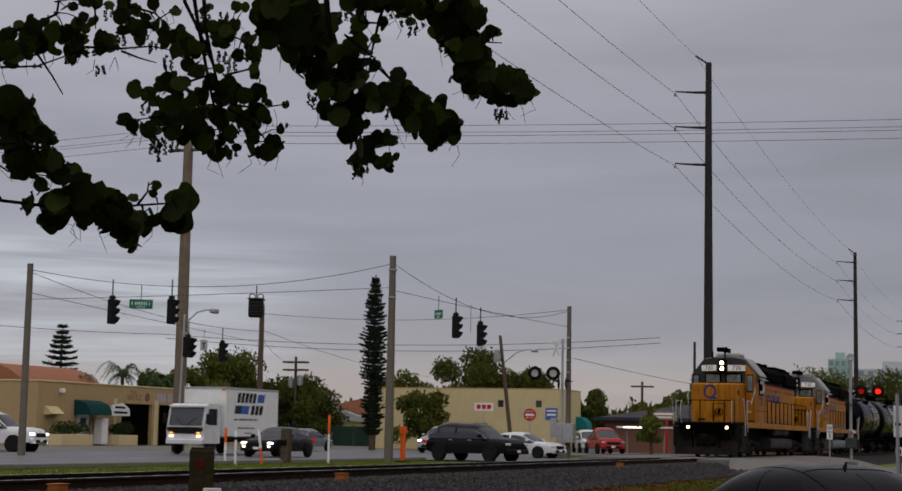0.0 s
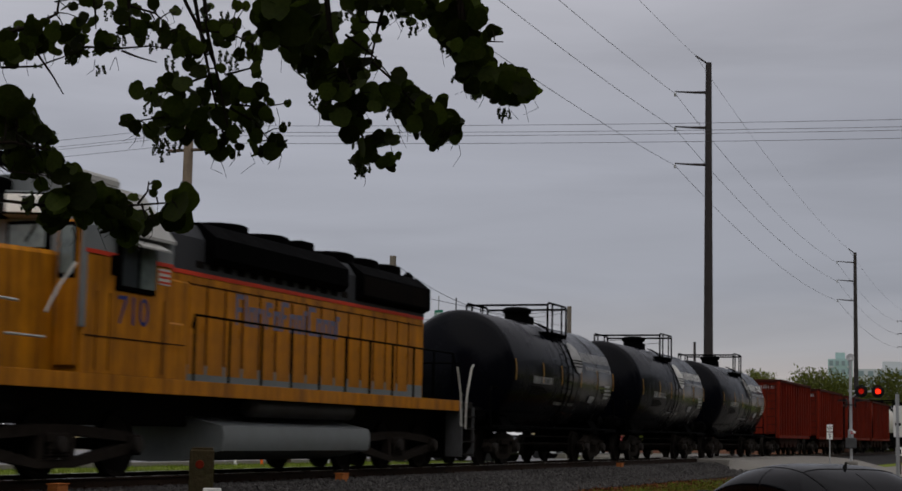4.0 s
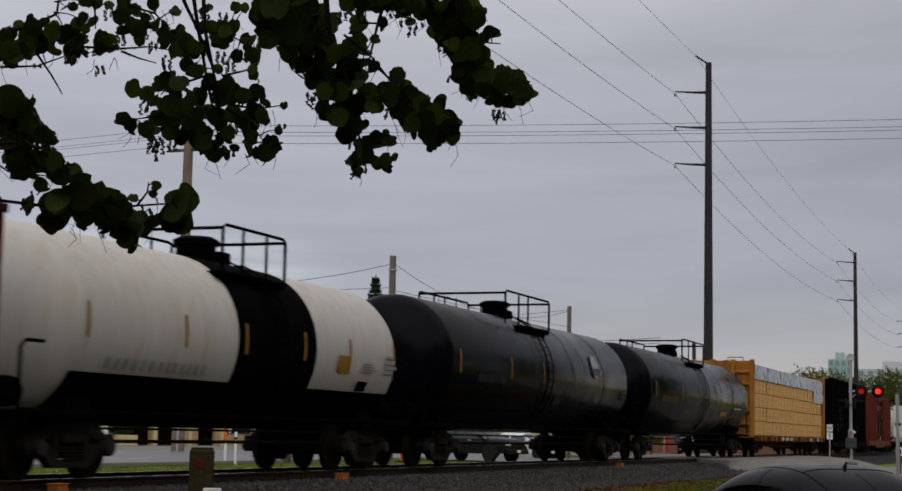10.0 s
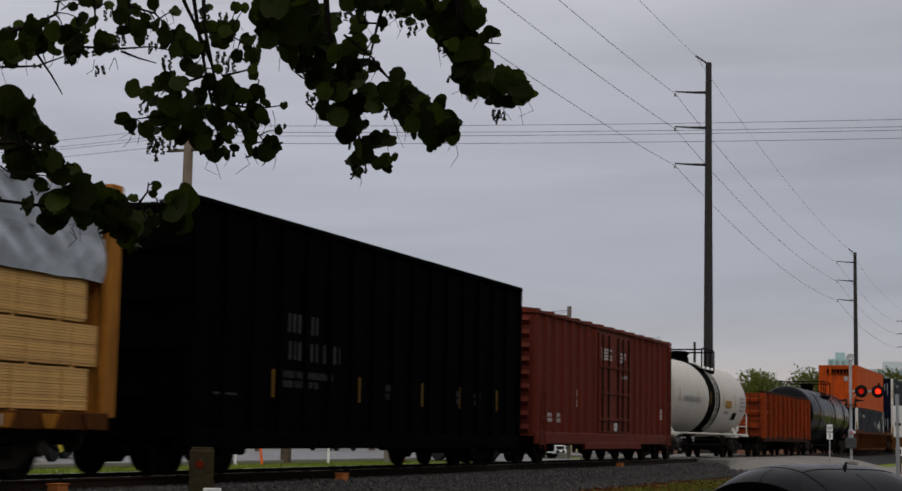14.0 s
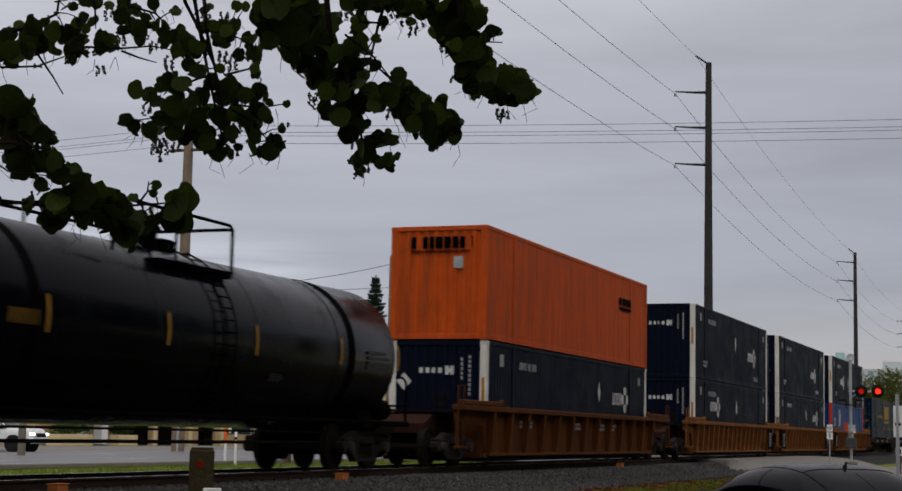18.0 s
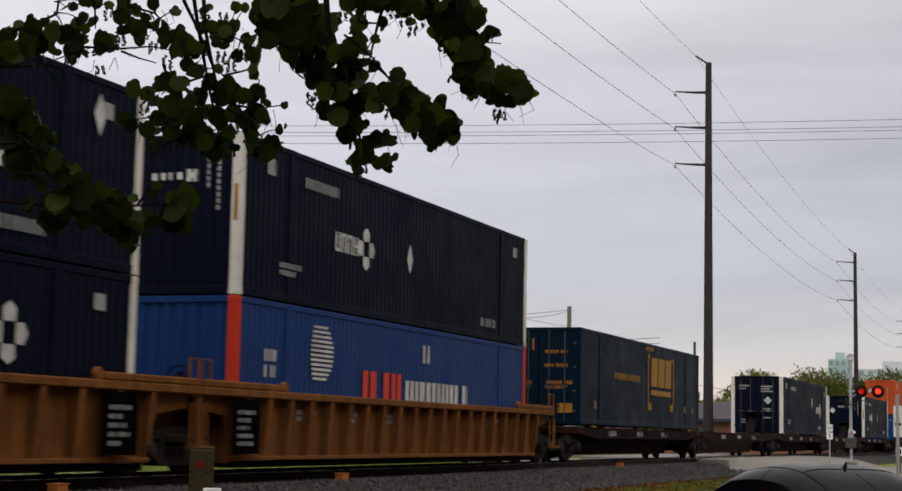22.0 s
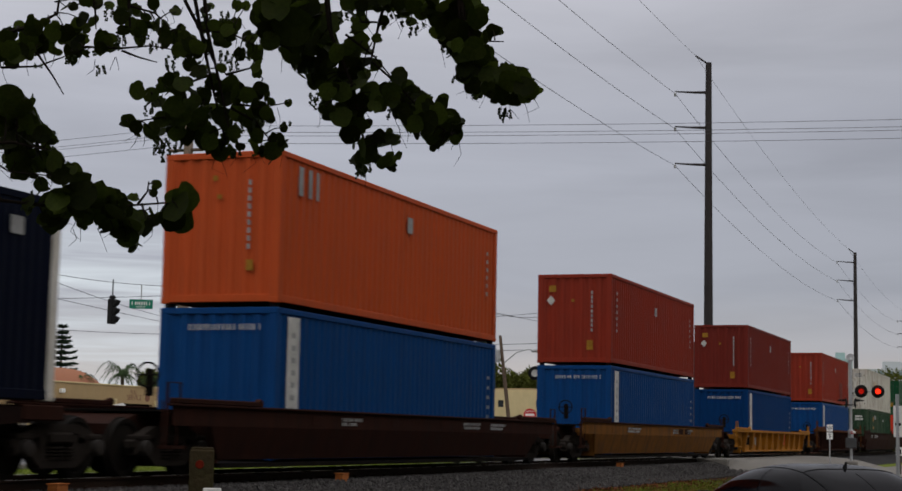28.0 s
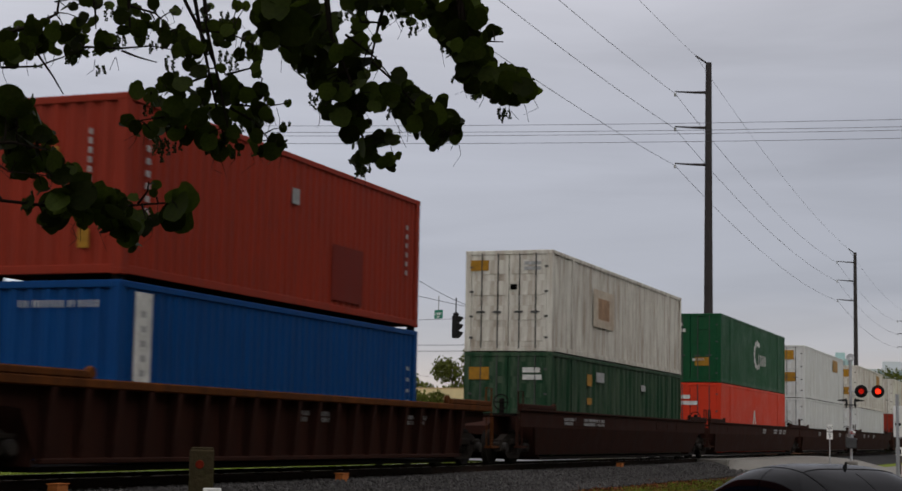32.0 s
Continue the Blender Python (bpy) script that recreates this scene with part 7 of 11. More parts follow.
def well_car(label, x0, x1, paint, ribs=14, ends=(1, 1), cap=None, smooth_side=False, seed=0, squat=1.0):
    """A well unit whose side sills run from x0 to x1; ends: whether a bogie of its own stands there."""
    xc, h = (x0 + x1) / 2, (x1 - x0) / 2
    th = rolling("well_car", label, "well car", xc, group="double-stack well cars")
    cap = cap or paint
    inn = max(1.3, min(2.3, h - 8.35))     # from the end of the sill to the well
    for s in (-1, 1):
        y = s * 1.51
        if smooth_side:
            # an upright band over a panel that leans in towards the rails
            sd = part("side_sill", Mb().box(-h + 0.1, h - 0.1, min(y - s * 0.04, y), max(y - s * 0.04, y), 0.98, 1.42, 0.008), paint, th)
            a, b = h - 1.3, h - 1.9
            vs = [(-a, y, 0.99), (a, y, 0.99), (b, y - s * 0.17, 0.26), (-b, y - s * 0.17, 0.26)]
            vs += [(p[0], p[1] - s * 0.05, p[2]) for p in vs]
            part("lower_panel", Mb().add(vs, [(0, 1, 2, 3), (7, 6, 5, 4), (0, 4, 5, 1), (3, 2, 6, 7), (0, 3, 7, 4), (1, 5, 6, 2)]), paint, sd)
            part("top_chord", Mb().box(-h, h, y - 0.06, y + 0.06, 1.40, 1.46, 0.015), cap, sd)
            rng = random.Random(seed + 70)
            for k in range(5):
                x = rng.uniform(-h + 2, h - 3)
                part("patch_plate", Mb().box(x, x + rng.uniform(0.5, 1.3), min(y, y + s * 0.008), max(y, y + s * 0.008), 1.06, 1.3, 0.003), cap if k % 2 else paint, sd)
        else:
            yp = y - s * 0.17
            sd = part("side_sill", Mb().prism([(-h + 0.1, 1.36), (h - 0.1, 1.36), (h - 0.1, 1.1), (h - inn + 0.35, 1.0), (h - inn, 0.3), (-h + inn, 0.3), (-h + inn - 0.35, 1.0), (-h + 0.1, 1.1)], 1, yp - 0.02, yp + 0.02), paint, th)
            part("top_chord", Mb().box(-h, h, min(y - s * 0.2, y + s * 0.06), max(y - s * 0.2, y + s * 0.06), 1.32, 1.46, 0.02), cap, sd)
            part("bottom_chord", Mb().box(-h + inn, h - inn, min(yp, yp + s * 0.14), max(yp, yp + s * 0.14), 0.24, 0.32, 0.015), paint, sd)
            for k in range(ribs):
                x = -h + inn + 0.1 + (2 * h - 2 * inn - 0.2) * k / (ribs - 1)
                rib = Mb().prism([(yp, 1.32), (y + s * 0.06, 1.32), (y - s * 0.02, 0.5), (yp + s * 0.12, 0.3), (yp, 0.3)], 0, x - 0.02, x + 0.02)
                rib.prism([(y + s * 0.06, 1.31), (y + s * 0.075, 1.31), (y - s * 0.005, 0.5), (y - s * 0.02, 0.5)], 0, x - 0.07, x + 0.07)
                part("rib", rib, paint, sd)
        for e in (-1, 1):
            part("guide_flange", Mb().box(min(e * (h - 0.1), e * (h - 2.9)), max(e * (h - 0.1), e * (h - 2.9)), y - 0.06, y + 0.1, 1.46, 1.58, 0.02), cap, sd)
            part("lifting_lug", Mb().lathe([(0.09, -0.05), (0.11, 0.0), (0.09, 0.05)], (e * (h - 3.0), y, 1.54), 1, 10), cap, sd)
        mk = Mb()
        if s < 0:
            rng = random.Random(seed)
            for k in range(4):
                bars(mk, rng.uniform(-h + 3, h - 4), 1.08 if smooth_side else 0.95, rng.uniform(0.6, 1.2), 0.2, y - 0.006 if smooth_side else y + 0.145, 2, seed + k)
            part("stencil", mk, GM, sd)
    if paint is M["well_orange"]:
        for xx in {2: (h - 2.9,), 3: (-h + 1.0, h - 2.9), 4: (-h + 1.0,)}[seed]:
            b = part("data_panel", Mb().box(xx, xx + 0.95, -1.585, -1.57, 0.36, 1.3, 0.004), M["black_dull"], th, "black data panel")
            db = Mb()
            bars(db, xx + 0.14, 0.5, 0.62, 0.6, -1.588, 5, int(xx * 3), gap=0.9)
            part("panel_stencil", db, M["grey_mark"], b)
    if paint is M["well_yellow"]:
        for xx, ww, mm in ((-h + 5.0, 1.0, M["grey_mark"]), (-h + 9.2, 0.5, M["grey_mark"]), (-h + 12.0, 0.9, M["faded_rust"]), (-h + 14.0, 0.5, M["steel_dark"]), (-h + 3.0, 1.2, M["steel_dark"])):
            part("paint_stencil", Mb().box(-h + 12.95, -h + 13.05, -1.38, -1.372, 0.55, 1.05).box(-h + 13.3, -h + 13.4, -1.38, -1.372, 0.55, 1.05).box(-h + 12.9, -h + 13.6, -1.38, -1.372, 1.0, 1.06).prism([(-h + 13.55, 0.55), (-h + 13.65, 0.55), (-h + 14.0, 1.02), (-h + 13.9, 1.02)], 1, -1.38, -1.372), M["stripe_red"], th, "red strokes of paint") if ww == 1.0 else None
            part("worn_patch", Mb().box(xx, xx + ww, -1.372, -1.36, 0.62, 1.05, 0.002), mm, th, "worn painted patch")
    part("well_floor", Mb().box(-h + inn, h - inn, -1.35, 1.35, 0.12, 0.2), M["steel_dark"], th)
    for e in (-1, 1):
        x = e * h
        part("well_bulkhead", Mb().box(e * (h - inn + 0.05) - 0.04, e * (h - inn + 0.05) + 0.04, -1.32, 1.32, 0.2, 1.2), paint, th)
        pf = Mb().prism([(e * (h - inn + 0.1), 1.12), (e * (h - inn + 0.1), 1.3), (e * (h - 0.2), 1.22), (e * (h + 0.35), 1.0), (e * (h + 0.35), 0.78), (e * (h - inn + 0.3), 0.78)], 1, -0.75, 0.75)
        part("end_platform", pf, M["well_brown"], th)
        part("grating", Mb().box(e * (h - 0.9) - 0.7, e * (h - 0.9) + 0.7, -1.3, 1.3, 1.28, 1.33), M["steel_dark"], th)
        for s in (-1, 1):
            y = s * 1.5
            st = Mb()
            st.tube([(x + e * 0.1, y, 0.5), (x + e * 0.1, y, 1.9), (x + e * 0.1 - e * 0.4, y, 1.9), (x - e * 0.3, y, 1.4)], 0.022, 6)
            part("end_handrail", st, cap, th)
            part("sill_step", Mb().box(x - 0.25, x + 0.25, y - 0.15, y + 0.05, 0.45, 0.5).tube([(x - 0.23, y, 0.47), (x - 0.23, y, 1.2)], 0.016, 5).tube([(x + 0.23, y, 0.47), (x + 0.23, y, 1.2)], 0.016, 5), cap, th)
        if ends[0 if e < 0 else 1]:
            bogie(th, e * (h - 0.5) if h < 10.2 and e < 0 else (e * h if h < 10.2 else e * (h - 0.75)))
    if ends[0]:
        couplers(th, -h - 0.95, h + 0.95 if ends[1] else h + 0.2)
    part("hand_brake", Mb().tube([(-h + 0.28, -0.9 + 0.2 * math.cos(a), 1.62 + 0.2 * math.sin(a)) for a in [math.pi * k / 8 for k in range(17)]], 0.018, 5).tube([(-h + 0.28, -1.1, 1.62), (-h + 0.28, -0.7, 1.62)], 0.014, 5).box(-h + 0.3, -h + 0.4, -0.96, -0.84, 1.28, 1.72, 0.02), M["steel_dark"], th)
    if squat < 1:
        # a car with lower sides: everything over the bottom chord comes down
        for ob in th.children_recursive:
            if ob.type == "MESH" and ob.name.split(".")[0] in ("side_sill", "lower_panel", "patch_plate", "top_chord", "rib", "guide_flange", "lifting_lug", "stencil", "worn_patch", "end_platform", "grating", "end_handrail", "well_bulkhead"):
                for v in ob.data.vertices:
                    if v.co.z > 0.33:
                        v.co.z = 0.33 + (v.co.z - 0.33) * squat
    return th


def spine_unit(x0, x1, first, last, raised):
    xc, h = (x0 + x1) / 2, (x1 - x0) / 2
    th = rolling("spine_car", "dark brown articulated spine car platform", "spine car", xc, group="articulated spine car platforms")
    S = M["spine"]
    part("spine", Mb().prism([(-h, 1.0), (h, 1.0), (h, 0.72), (h - 2.0, 0.6), (h - 2.5, 0.2), (-h + 2.5, 0.2), (-h + 2.0, 0.6), (-h, 0.72)], 1, -0.4, 0.4), S, th)
    for s in (-1, 1):
        part("side_apron", Mb().prism([(-h + 0.4, 1.03), (h - 0.4, 1.03), (h - 0.4, 0.86), (h - 2.6, 0.72), (-h + 2.6, 0.72), (-h + 0.4, 0.86)], 1, s * 1.25 - 0.03, s * 1.25 + 0.03), S, th)
    for k in range(7):
        x = -h + 0.7 + (2 * h - 1.4) * k / 6
        wide = k in (0, 6)
        part("cross_arm", Mb().box(x - (0.5 if wide else 0.16), x + (0.5 if wide else 0.16), -1.3, 1.3, 0.84, 1.06, 0.02), S if not wide else M["well_brown"], th)
    for x in (-h + 2.2, h - 2.2):
        part("pedestal", Mb().box(x - 0.2, x + 0.2, -1.3, -1.0, 1.04, 1.1, 0.01).box(x - 0.2, x + 0.2, 1.0, 1.3, 1.04, 1.1, 0.01), M["yellow_mark"] if first else M["well_brown"], th)
    if raised:
        ht = part("trailer_hitch", Mb().prism([(-h - 0.5, 1.04), (-h - 0.3, 1.04), (-h + 0.75, 2.02), (-h + 0.6, 2.08)], 1, -0.2, 0.2).box(-h + 0.8, -h + 0.98, -0.42, -0.3, 1.04, 2.1, 0.02).box(-h + 0.8, -h + 0.98, 0.3, 0.42, 1.04, 2.1, 0.02), M["steel_dark"], th, "raised trailer hitch")
        part("hitch_plate", Mb().prism([(-h + 0.1, 2.08), (-h + 1.1, 2.1), (-h + 1.15, 2.2), (-h + 0.05, 2.16)], 1, -0.48, 0.48), M["steel_dark"], ht)
    else:
        part("trailer_hitch", Mb().prism([(-h + 0.9, 1.05), (-h + 1.9, 1.05), (-h + 1.5, 1.2), (-h + 1.0, 1.2)], 1, -0.45, 0.45), M["steel_dark"], th)
    mk = Mb()
    for k in range(3):
        bars(mk, -h + 4 + k * 3.5, 0.8, 0.9, 0.16, -1.285, 1, k)
    part("stencil", mk, GM, th)
    bogie(th, -h)
    if last:
        bogie(th, h)
    if first:
        part("coupler", COUPLER, None, th, at=pose(-h - 1.6, 0, 0))
        part("end_sill", Mb().box(-h - 1.4, -h, -0.4, 0.4, 0.7, 1.0, 0.03).box(-h - 1.3, -h - 0.3, -1.3, 1.3, 0.95, 1.03, 0.01), S, th)
        part("hand_brake", Mb().tube([(-h - 0.92, -0.9 + 0.22 * math.cos(a), 1.6 + 0.22 * math.sin(a)) for a in [math.pi * k / 8 for k in range(17)]], 0.018, 5).tube([(-h - 0.92, -1.12, 1.6), (-h - 0.92, -0.68, 1.6)], 0.014, 5).box(-h - 0.9, -h - 0.82, -0.96, -0.84, 1.0, 1.68, 0.02), M["steel_dark"], th)
    return th


LOW, HI = 0.22, 3.1
NAVY = "dark navy corrugated container with white corner posts"
# the first car's shade is put into its paint, darker than the next units
well_car("rust-orange well car carrying two stacked containers", 74.0, 95.2, M["well_rust"], 13, seed=1)
container(NAVY, 84.6, LOW, 16.4, 2.59, 2.87, M["c_navy"], posts=M["post_white"], marks=navy_marks(5.3, 1.75, 2.2, 1.9, "logo", 1))
container("bright orange corrugated container stacked on a navy one", 84.6, HI, 16.5, 2.59, 2.87, M["c_orange"], marks=orange_marks)
well_car("rust-orange articulated well car unit with two navy containers", 98.3, 118.4, M["well_orange"], 18, (1, 1), seed=2)
container(NAVY, 108.6, LOW, 16.2, 2.59, 2.87, M["c_navy"], posts=M["post_white"], marks=navy_marks(-3.6, 1.85, 0.4, 1.9, "logo", 2))
container(NAVY, 108.6, HI, 16.2, 2.59, 2.87, M["c_navy"], posts=M["post_white"], marks=navy_marks(4.6, 1.35, 0.2, 1.75, "logo", 3))
well_car("rust-orange articulated well car unit with two navy containers", 118.5, 138.0, M["well_orange"], 18, (0, 1), seed=3)
container("navy container with its barred doors facing forward", 128.2, LOW, 16.3, 2.59, 2.87, M["c_navy"], True, M["post_white"], marks=navy_marks(4.9, 1.8, 0.9, 1.95, "doors", 4))
container("navy container with its barred doors facing forward", 128.2, HI, 16.3, 2.59, 2.87, M["c_navy"], True, M["post_white"], marks=navy_marks(4.2, 1.3, 6.9, 2.3, "doors", 5))
well_car("rust-orange articulated well car unit with blue and navy containers", 138.1, 157.6, M["well_orange"], 20, (0, 1), seed=4)
container("royal blue container with red corner strips and white shapes", 147.7, LOW, 16.2, 2.59, 2.87, M["c_blue2"], posts=M["c_brightred"], marks=stack_blue_marks)
container(NAVY, 147.7, HI, 16.2, 2.59, 2.87, M["c_navy"], posts=M["post_white"], marks=navy_marks(-2.6, 1.4, -0.2, 1.45, "logo", 6))
for k in range(5):
    spine_unit(160.4 + 17.75 * k, 178.15 + 17.75 * k, k == 0, k == 4, k in (2, 4))
SP = 1.11
container("dark teal container with yellow device and barred doors", 169.3, SP, 16.5, 2.59, 2.87, M["c_teal"], True, marks=teal_marks)
container("navy container on a spine car, barred doors facing forward", 205.6, SP, 16.0, 2.59, 2.87, M["c_navy"], True, M["post_white"], marks=navy_marks(5.1, 1.4, 2.0, 1.75, "doors", 7))
container("navy container with white posts riding on a spine car", 240.7, SP, 15.9, 2.59, 2.87, M["c_navy"], posts=M["post_white"], marks=navy_marks(-3.4, 1.4, 0.4, 1.4, "logo", 8))
stack = (
    (261.85, M["well_brown"], None, True, "dark rust-brown well car with two containers", M["c_orange2"], "faded orange corrugated container on a blue one", "square"),
    (285.3, M["well_tan"], M["well_brown"], True, "dirty tan-brown well car with smooth sides", M["c_red"], "oxide-red corrugated container on a blue one", "word"),
    (309.0, M["well_yellow"], None, False, "worn yellow well car with two containers", M["c_red2"], "brown-red corrugated container on a blue one", "plain"),
    (332.8, M["well_brown"], M["well_rust"], False, "dark brown well car with close ribs", M["c_red"], "oxide-red corrugated container on a blue one", "word"),
)
for i, (xc, wp, cp, plain, wl, cpnt, cl, word) in enumerate(stack):
    well_car(wl, xc - 10.3, xc + 10.3, wp, 20 if i == 3 else 11, cap=cp, smooth_side=plain, seed=20 + i, squat=(0.74, 0.8, 0.77, 1.0)[i])
    container("bright blue corrugated shipping container in a well car", xc, LOW, 12.25, 2.44, 2.8, M["c_blue3"] if i == 2 else M["c_blue"], marks=blue40_marks(i), group="shipping containers")
    upper = container(cl, xc, HI, 12.25, 2.44, 2.84, cpnt, marks=red40_marks(i, word), group="shipping containers")
    for lx in (-6.0, 6.0):
        for ly in (-1.1, 1.1):
            part("twist_lock", Mb().box(lx - 0.08, lx + 0.08, ly - 0.07, ly + 0.07, -0.082, 0.01, 0.01), M["steel_dark"], upper)
for xc, low, lowl, lm, up, upl, um in (
        (357.0, M["c_green2"], "faded green container with pale streaks", green53_marks, M["c_white"], "dirty white ribbed container with rusty panel", white53_marks),
        (380.8, M["c_brightred"], "bright red container with white device", red_low_marks, M["c_green"], "dark green container with white device", green_hub_marks),
        (403.9, M["c_palegrey"], "pale grey container with stains", None, M["c_palegrey"], "pale grey container with yellow panels", white_yellow_marks),
        (428.0, M["c_palegrey"], "pale grey container with stains", None, M["c_white"], "white container with yellow panels", white_yellow_marks),
        (452.2, M["c_red"], "oxide-red container in a well car", None, M["c_white"], "white container on a red one", None)):
    well_car("dark brown well car with smooth sloping side sills", xc - 11.6, xc + 11.6, M["well_brown"], 12, smooth_side=True, seed=int(xc))
    container(lowl, xc, LOW, 16.3, 2.59, 2.87, low, marks=lm, doors=True)
    container(upl, xc, HI, 16.3, 2.59, 2.87, up, marks=um, doors=True)
# ---------------------------------------------------------------- across the tracks: poles, signals, buildings, trees, traffic
M["wood_pole"] = mat("weathered_pole_wood", (0.105, 0.075, 0.055), 0.9, 0, 0.2, 2, 0.0, (0.09, 0.07, 0.055), 0.5, bump=0.4, bscale=30)
M["pale_pole_wood"] = mat("bleached_pole_wood", (0.18, 0.14, 0.105), 0.9, 0, 0.2, 1.5, 0.0, (0.11, 0.085, 0.065), 0.6, bump=0.4, bscale=30)
M["concrete_pole"] = mat("stained_concrete_pole", (0.15, 0.13, 0.105), 0.85, 0, 0.15, 1.5, 0.0, (0.14, 0.13, 0.115), 0.5)
M["steel_pole"] = mat("dark_brown_steel_pole", (0.032, 0.028, 0.028), 0.7, 0.0, 0.15, 2)
M["galv"] = mat("galvanised_steel", (0.38, 0.39, 0.40), 0.5, 0.5, 0.15, 4)
M["wire"] = mat("weathered_cable", (0.075, 0.075, 0.08), 0.7, 0, 0.1)
M["signal_black"] = mat("signal_housing_black", (0.012, 0.012, 0.012), 0.55, 0, 0.15, 3)
M["sign_green"] = mat("green_sign_sheet", (0.015, 0.16, 0.10), 0.5, 0, 0.1, 3)
M["sign_red"] = mat("red_sign_sheet", (0.45, 0.025, 0.03), 0.5, 0, 0.1, 3)
M["sign_white"] = mat("white_sign_sheet", (0.72, 0.72, 0.70), 0.5, 0, 0.08, 3)
M["sign_blue"] = mat("blue_sign_sheet", (0.05, 0.12, 0.42), 0.5, 0, 0.1, 3)
M["pale_blue_paint"] = mat("pale_blue_letter_paint", (0.36, 0.42, 0.58), 0.7, 0, 0.1, 3)
M["stucco"] = mat("cream_stucco", (0.38, 0.27, 0.14), 0.9, 0, 0.07, 1.5, 0.0, (0.36, 0.28, 0.17), 0.3, bump=0.3, bscale=50)
M["stucco2"] = mat("pale_yellow_stucco", (0.56, 0.46, 0.25), 0.9, 0, 0.06, 1.5, 0.0, (0.4, 0.34, 0.22), 0.3, bump=0.3, bscale=50)
M["peach"] = mat("peach_tile_roof", (0.30, 0.13, 0.075), 0.85, 0, 0.12, 3, 0.4, (0.3, 0.14, 0.09), bump=0.5, bscale=12)
M["brick"] = mat("brown_brick", (0.20, 0.10, 0.07), 0.9, 0, 0.2, 6, bump=0.4, bscale=20)
M["dark_roof"] = mat("dark_shingle_roof", (0.06, 0.055, 0.06), 0.9, 0, 0.2, 3)
M["interior"] = mat("dark_garage_interior", (0.035, 0.028, 0.02), 0.9, 0, 0.3, 2)
M["teal_bright"] = mat("bright_teal_cloth", (0.015, 0.16, 0.17), 0.8, 0, 0.15, 3)
M["lamp_truck"] = mat("dim_truck_headlight", (1, 0.9, 0.75), 0.4, glow=(1.0, 0.75, 0.5, 2.5))
M["slate"] = mat("slate_blue_fascia", (0.03, 0.04, 0.06), 0.7, 0, 0.15, 3)
M["teal"] = mat("teal_awning_cloth", (0.008, 0.045, 0.045), 0.85, 0, 0.2, 3)
M["hedge"] = mat("dark_hedge_leaves", (0.025, 0.045, 0.012), 0.8, 0, 0.3, 5, each=0.4)
M["leaf_tree"] = mat("broad_tree_leaves", (0.085, 0.098, 0.018), 0.75, 0, 0.3, 1.2, each=0.5, transl=0.25)
M["leaf_dark"] = mat("dark_conifer_needles", (0.016, 0.028, 0.016), 0.85, 0, 0.25, 3, each=0.35)
M["leaf_palm"] = mat("palm_fronds", (0.035, 0.06, 0.022), 0.7, 0, 0.2, 3, each=0.3)
M["bark"] = mat("grey_brown_bark", (0.08, 0.06, 0.045), 0.95, 0, 0.3, 5, bump=0.7, bscale=20)
M["tower"] = mat("pale_tower_wall", (0.42, 0.45, 0.47), 0.8, 0, 0.05, 0.1)
M["tower_glass"] = mat("tower_window_glass", (0.20, 0.26, 0.28), 0.3, 0, 0.1, 0.2)
M["tower_teal"] = mat("pale_teal_tower_wall", (0.30, 0.42, 0.42), 0.6, 0, 0.05, 0.1)
M["orange_plastic"] = mat("orange_plastic", (0.75, 0.12, 0.02), 0.5, 0, 0.1, 4)
M["fence"] = mat("dark_green_fence", (0.02, 0.04, 0.03), 0.8, 0, 0.2, 3)


def column(name, label, category, x, y, z0, z1, r0, r1, material, lean=(0, 0), n=14, group=""):
    th = thing(name, label, category, Matrix.Translation((x, y, z0)), group)
    part("shaft", Mb().tube([(lean[0] * k / 4, lean[1] * k / 4, (z1 - z0) * k / 4) for k in range(5)], [r0 + (r1 - r0) * k / 4 for k in range(5)], n), material, th)
    return th


def wire(name, label, a, b, sag, r=0.013, n=14, group="overhead wires"):
    a, b = Vector(a), Vector(b)
    pts = []
    for k in range(n + 1):
        t = k / n
        p = a.lerp(b, t)
        p.z -= 4 * sag * t * (1 - t)
        pts.append(p)
    mb = Mb().tube(pts, r, 6)
    return solid(name, mb, M["wire"], label, "cable", group, "structure")


# strain poles of the crossroads
A, B, C, E_ = (59.7, 42.0), (65.7, 27.5), (91.66, 27.15), (89.8, 46.2)
column("strain_pole", "tall round weathered concrete signal pole beside the road", "pole", *A, -0.3, 8.25, 0.17, 0.13, M["concrete_pole"], group="signal strain poles")
pb = column("strain_pole", "square weathered concrete signal pole beside the crossing", "pole", *B, -0.3, 8.95, 0.22, 0.15, M["concrete_pole"], n=4, group="signal strain poles")
part("steel_strap", Mb().lathe([(0.20, 0), (0.20, 0.06)], (0, 0, 8.6), 2, 8).lathe([(0.20, 0), (0.20, 0.06)], (0, 0, 7.4), 2, 8), M["galv"], pb)
pc = column("strain_pole", "square weathered concrete signal pole with control boxes", "pole", *C, -0.3, 8.8, 0.19, 0.14, M["concrete_pole"], n=4, group="signal strain poles")
part("control_box", Mb().box(-0.75, -0.2, -0.5, 0.5, 1.2, 2.3, 0.03), M["galv"], pc, "grey steel control box")
part("side_box", Mb().box(-0.5, -0.15, 0.55, 0.95, 1.5, 2.6, 0.03), M["galv"], pc)
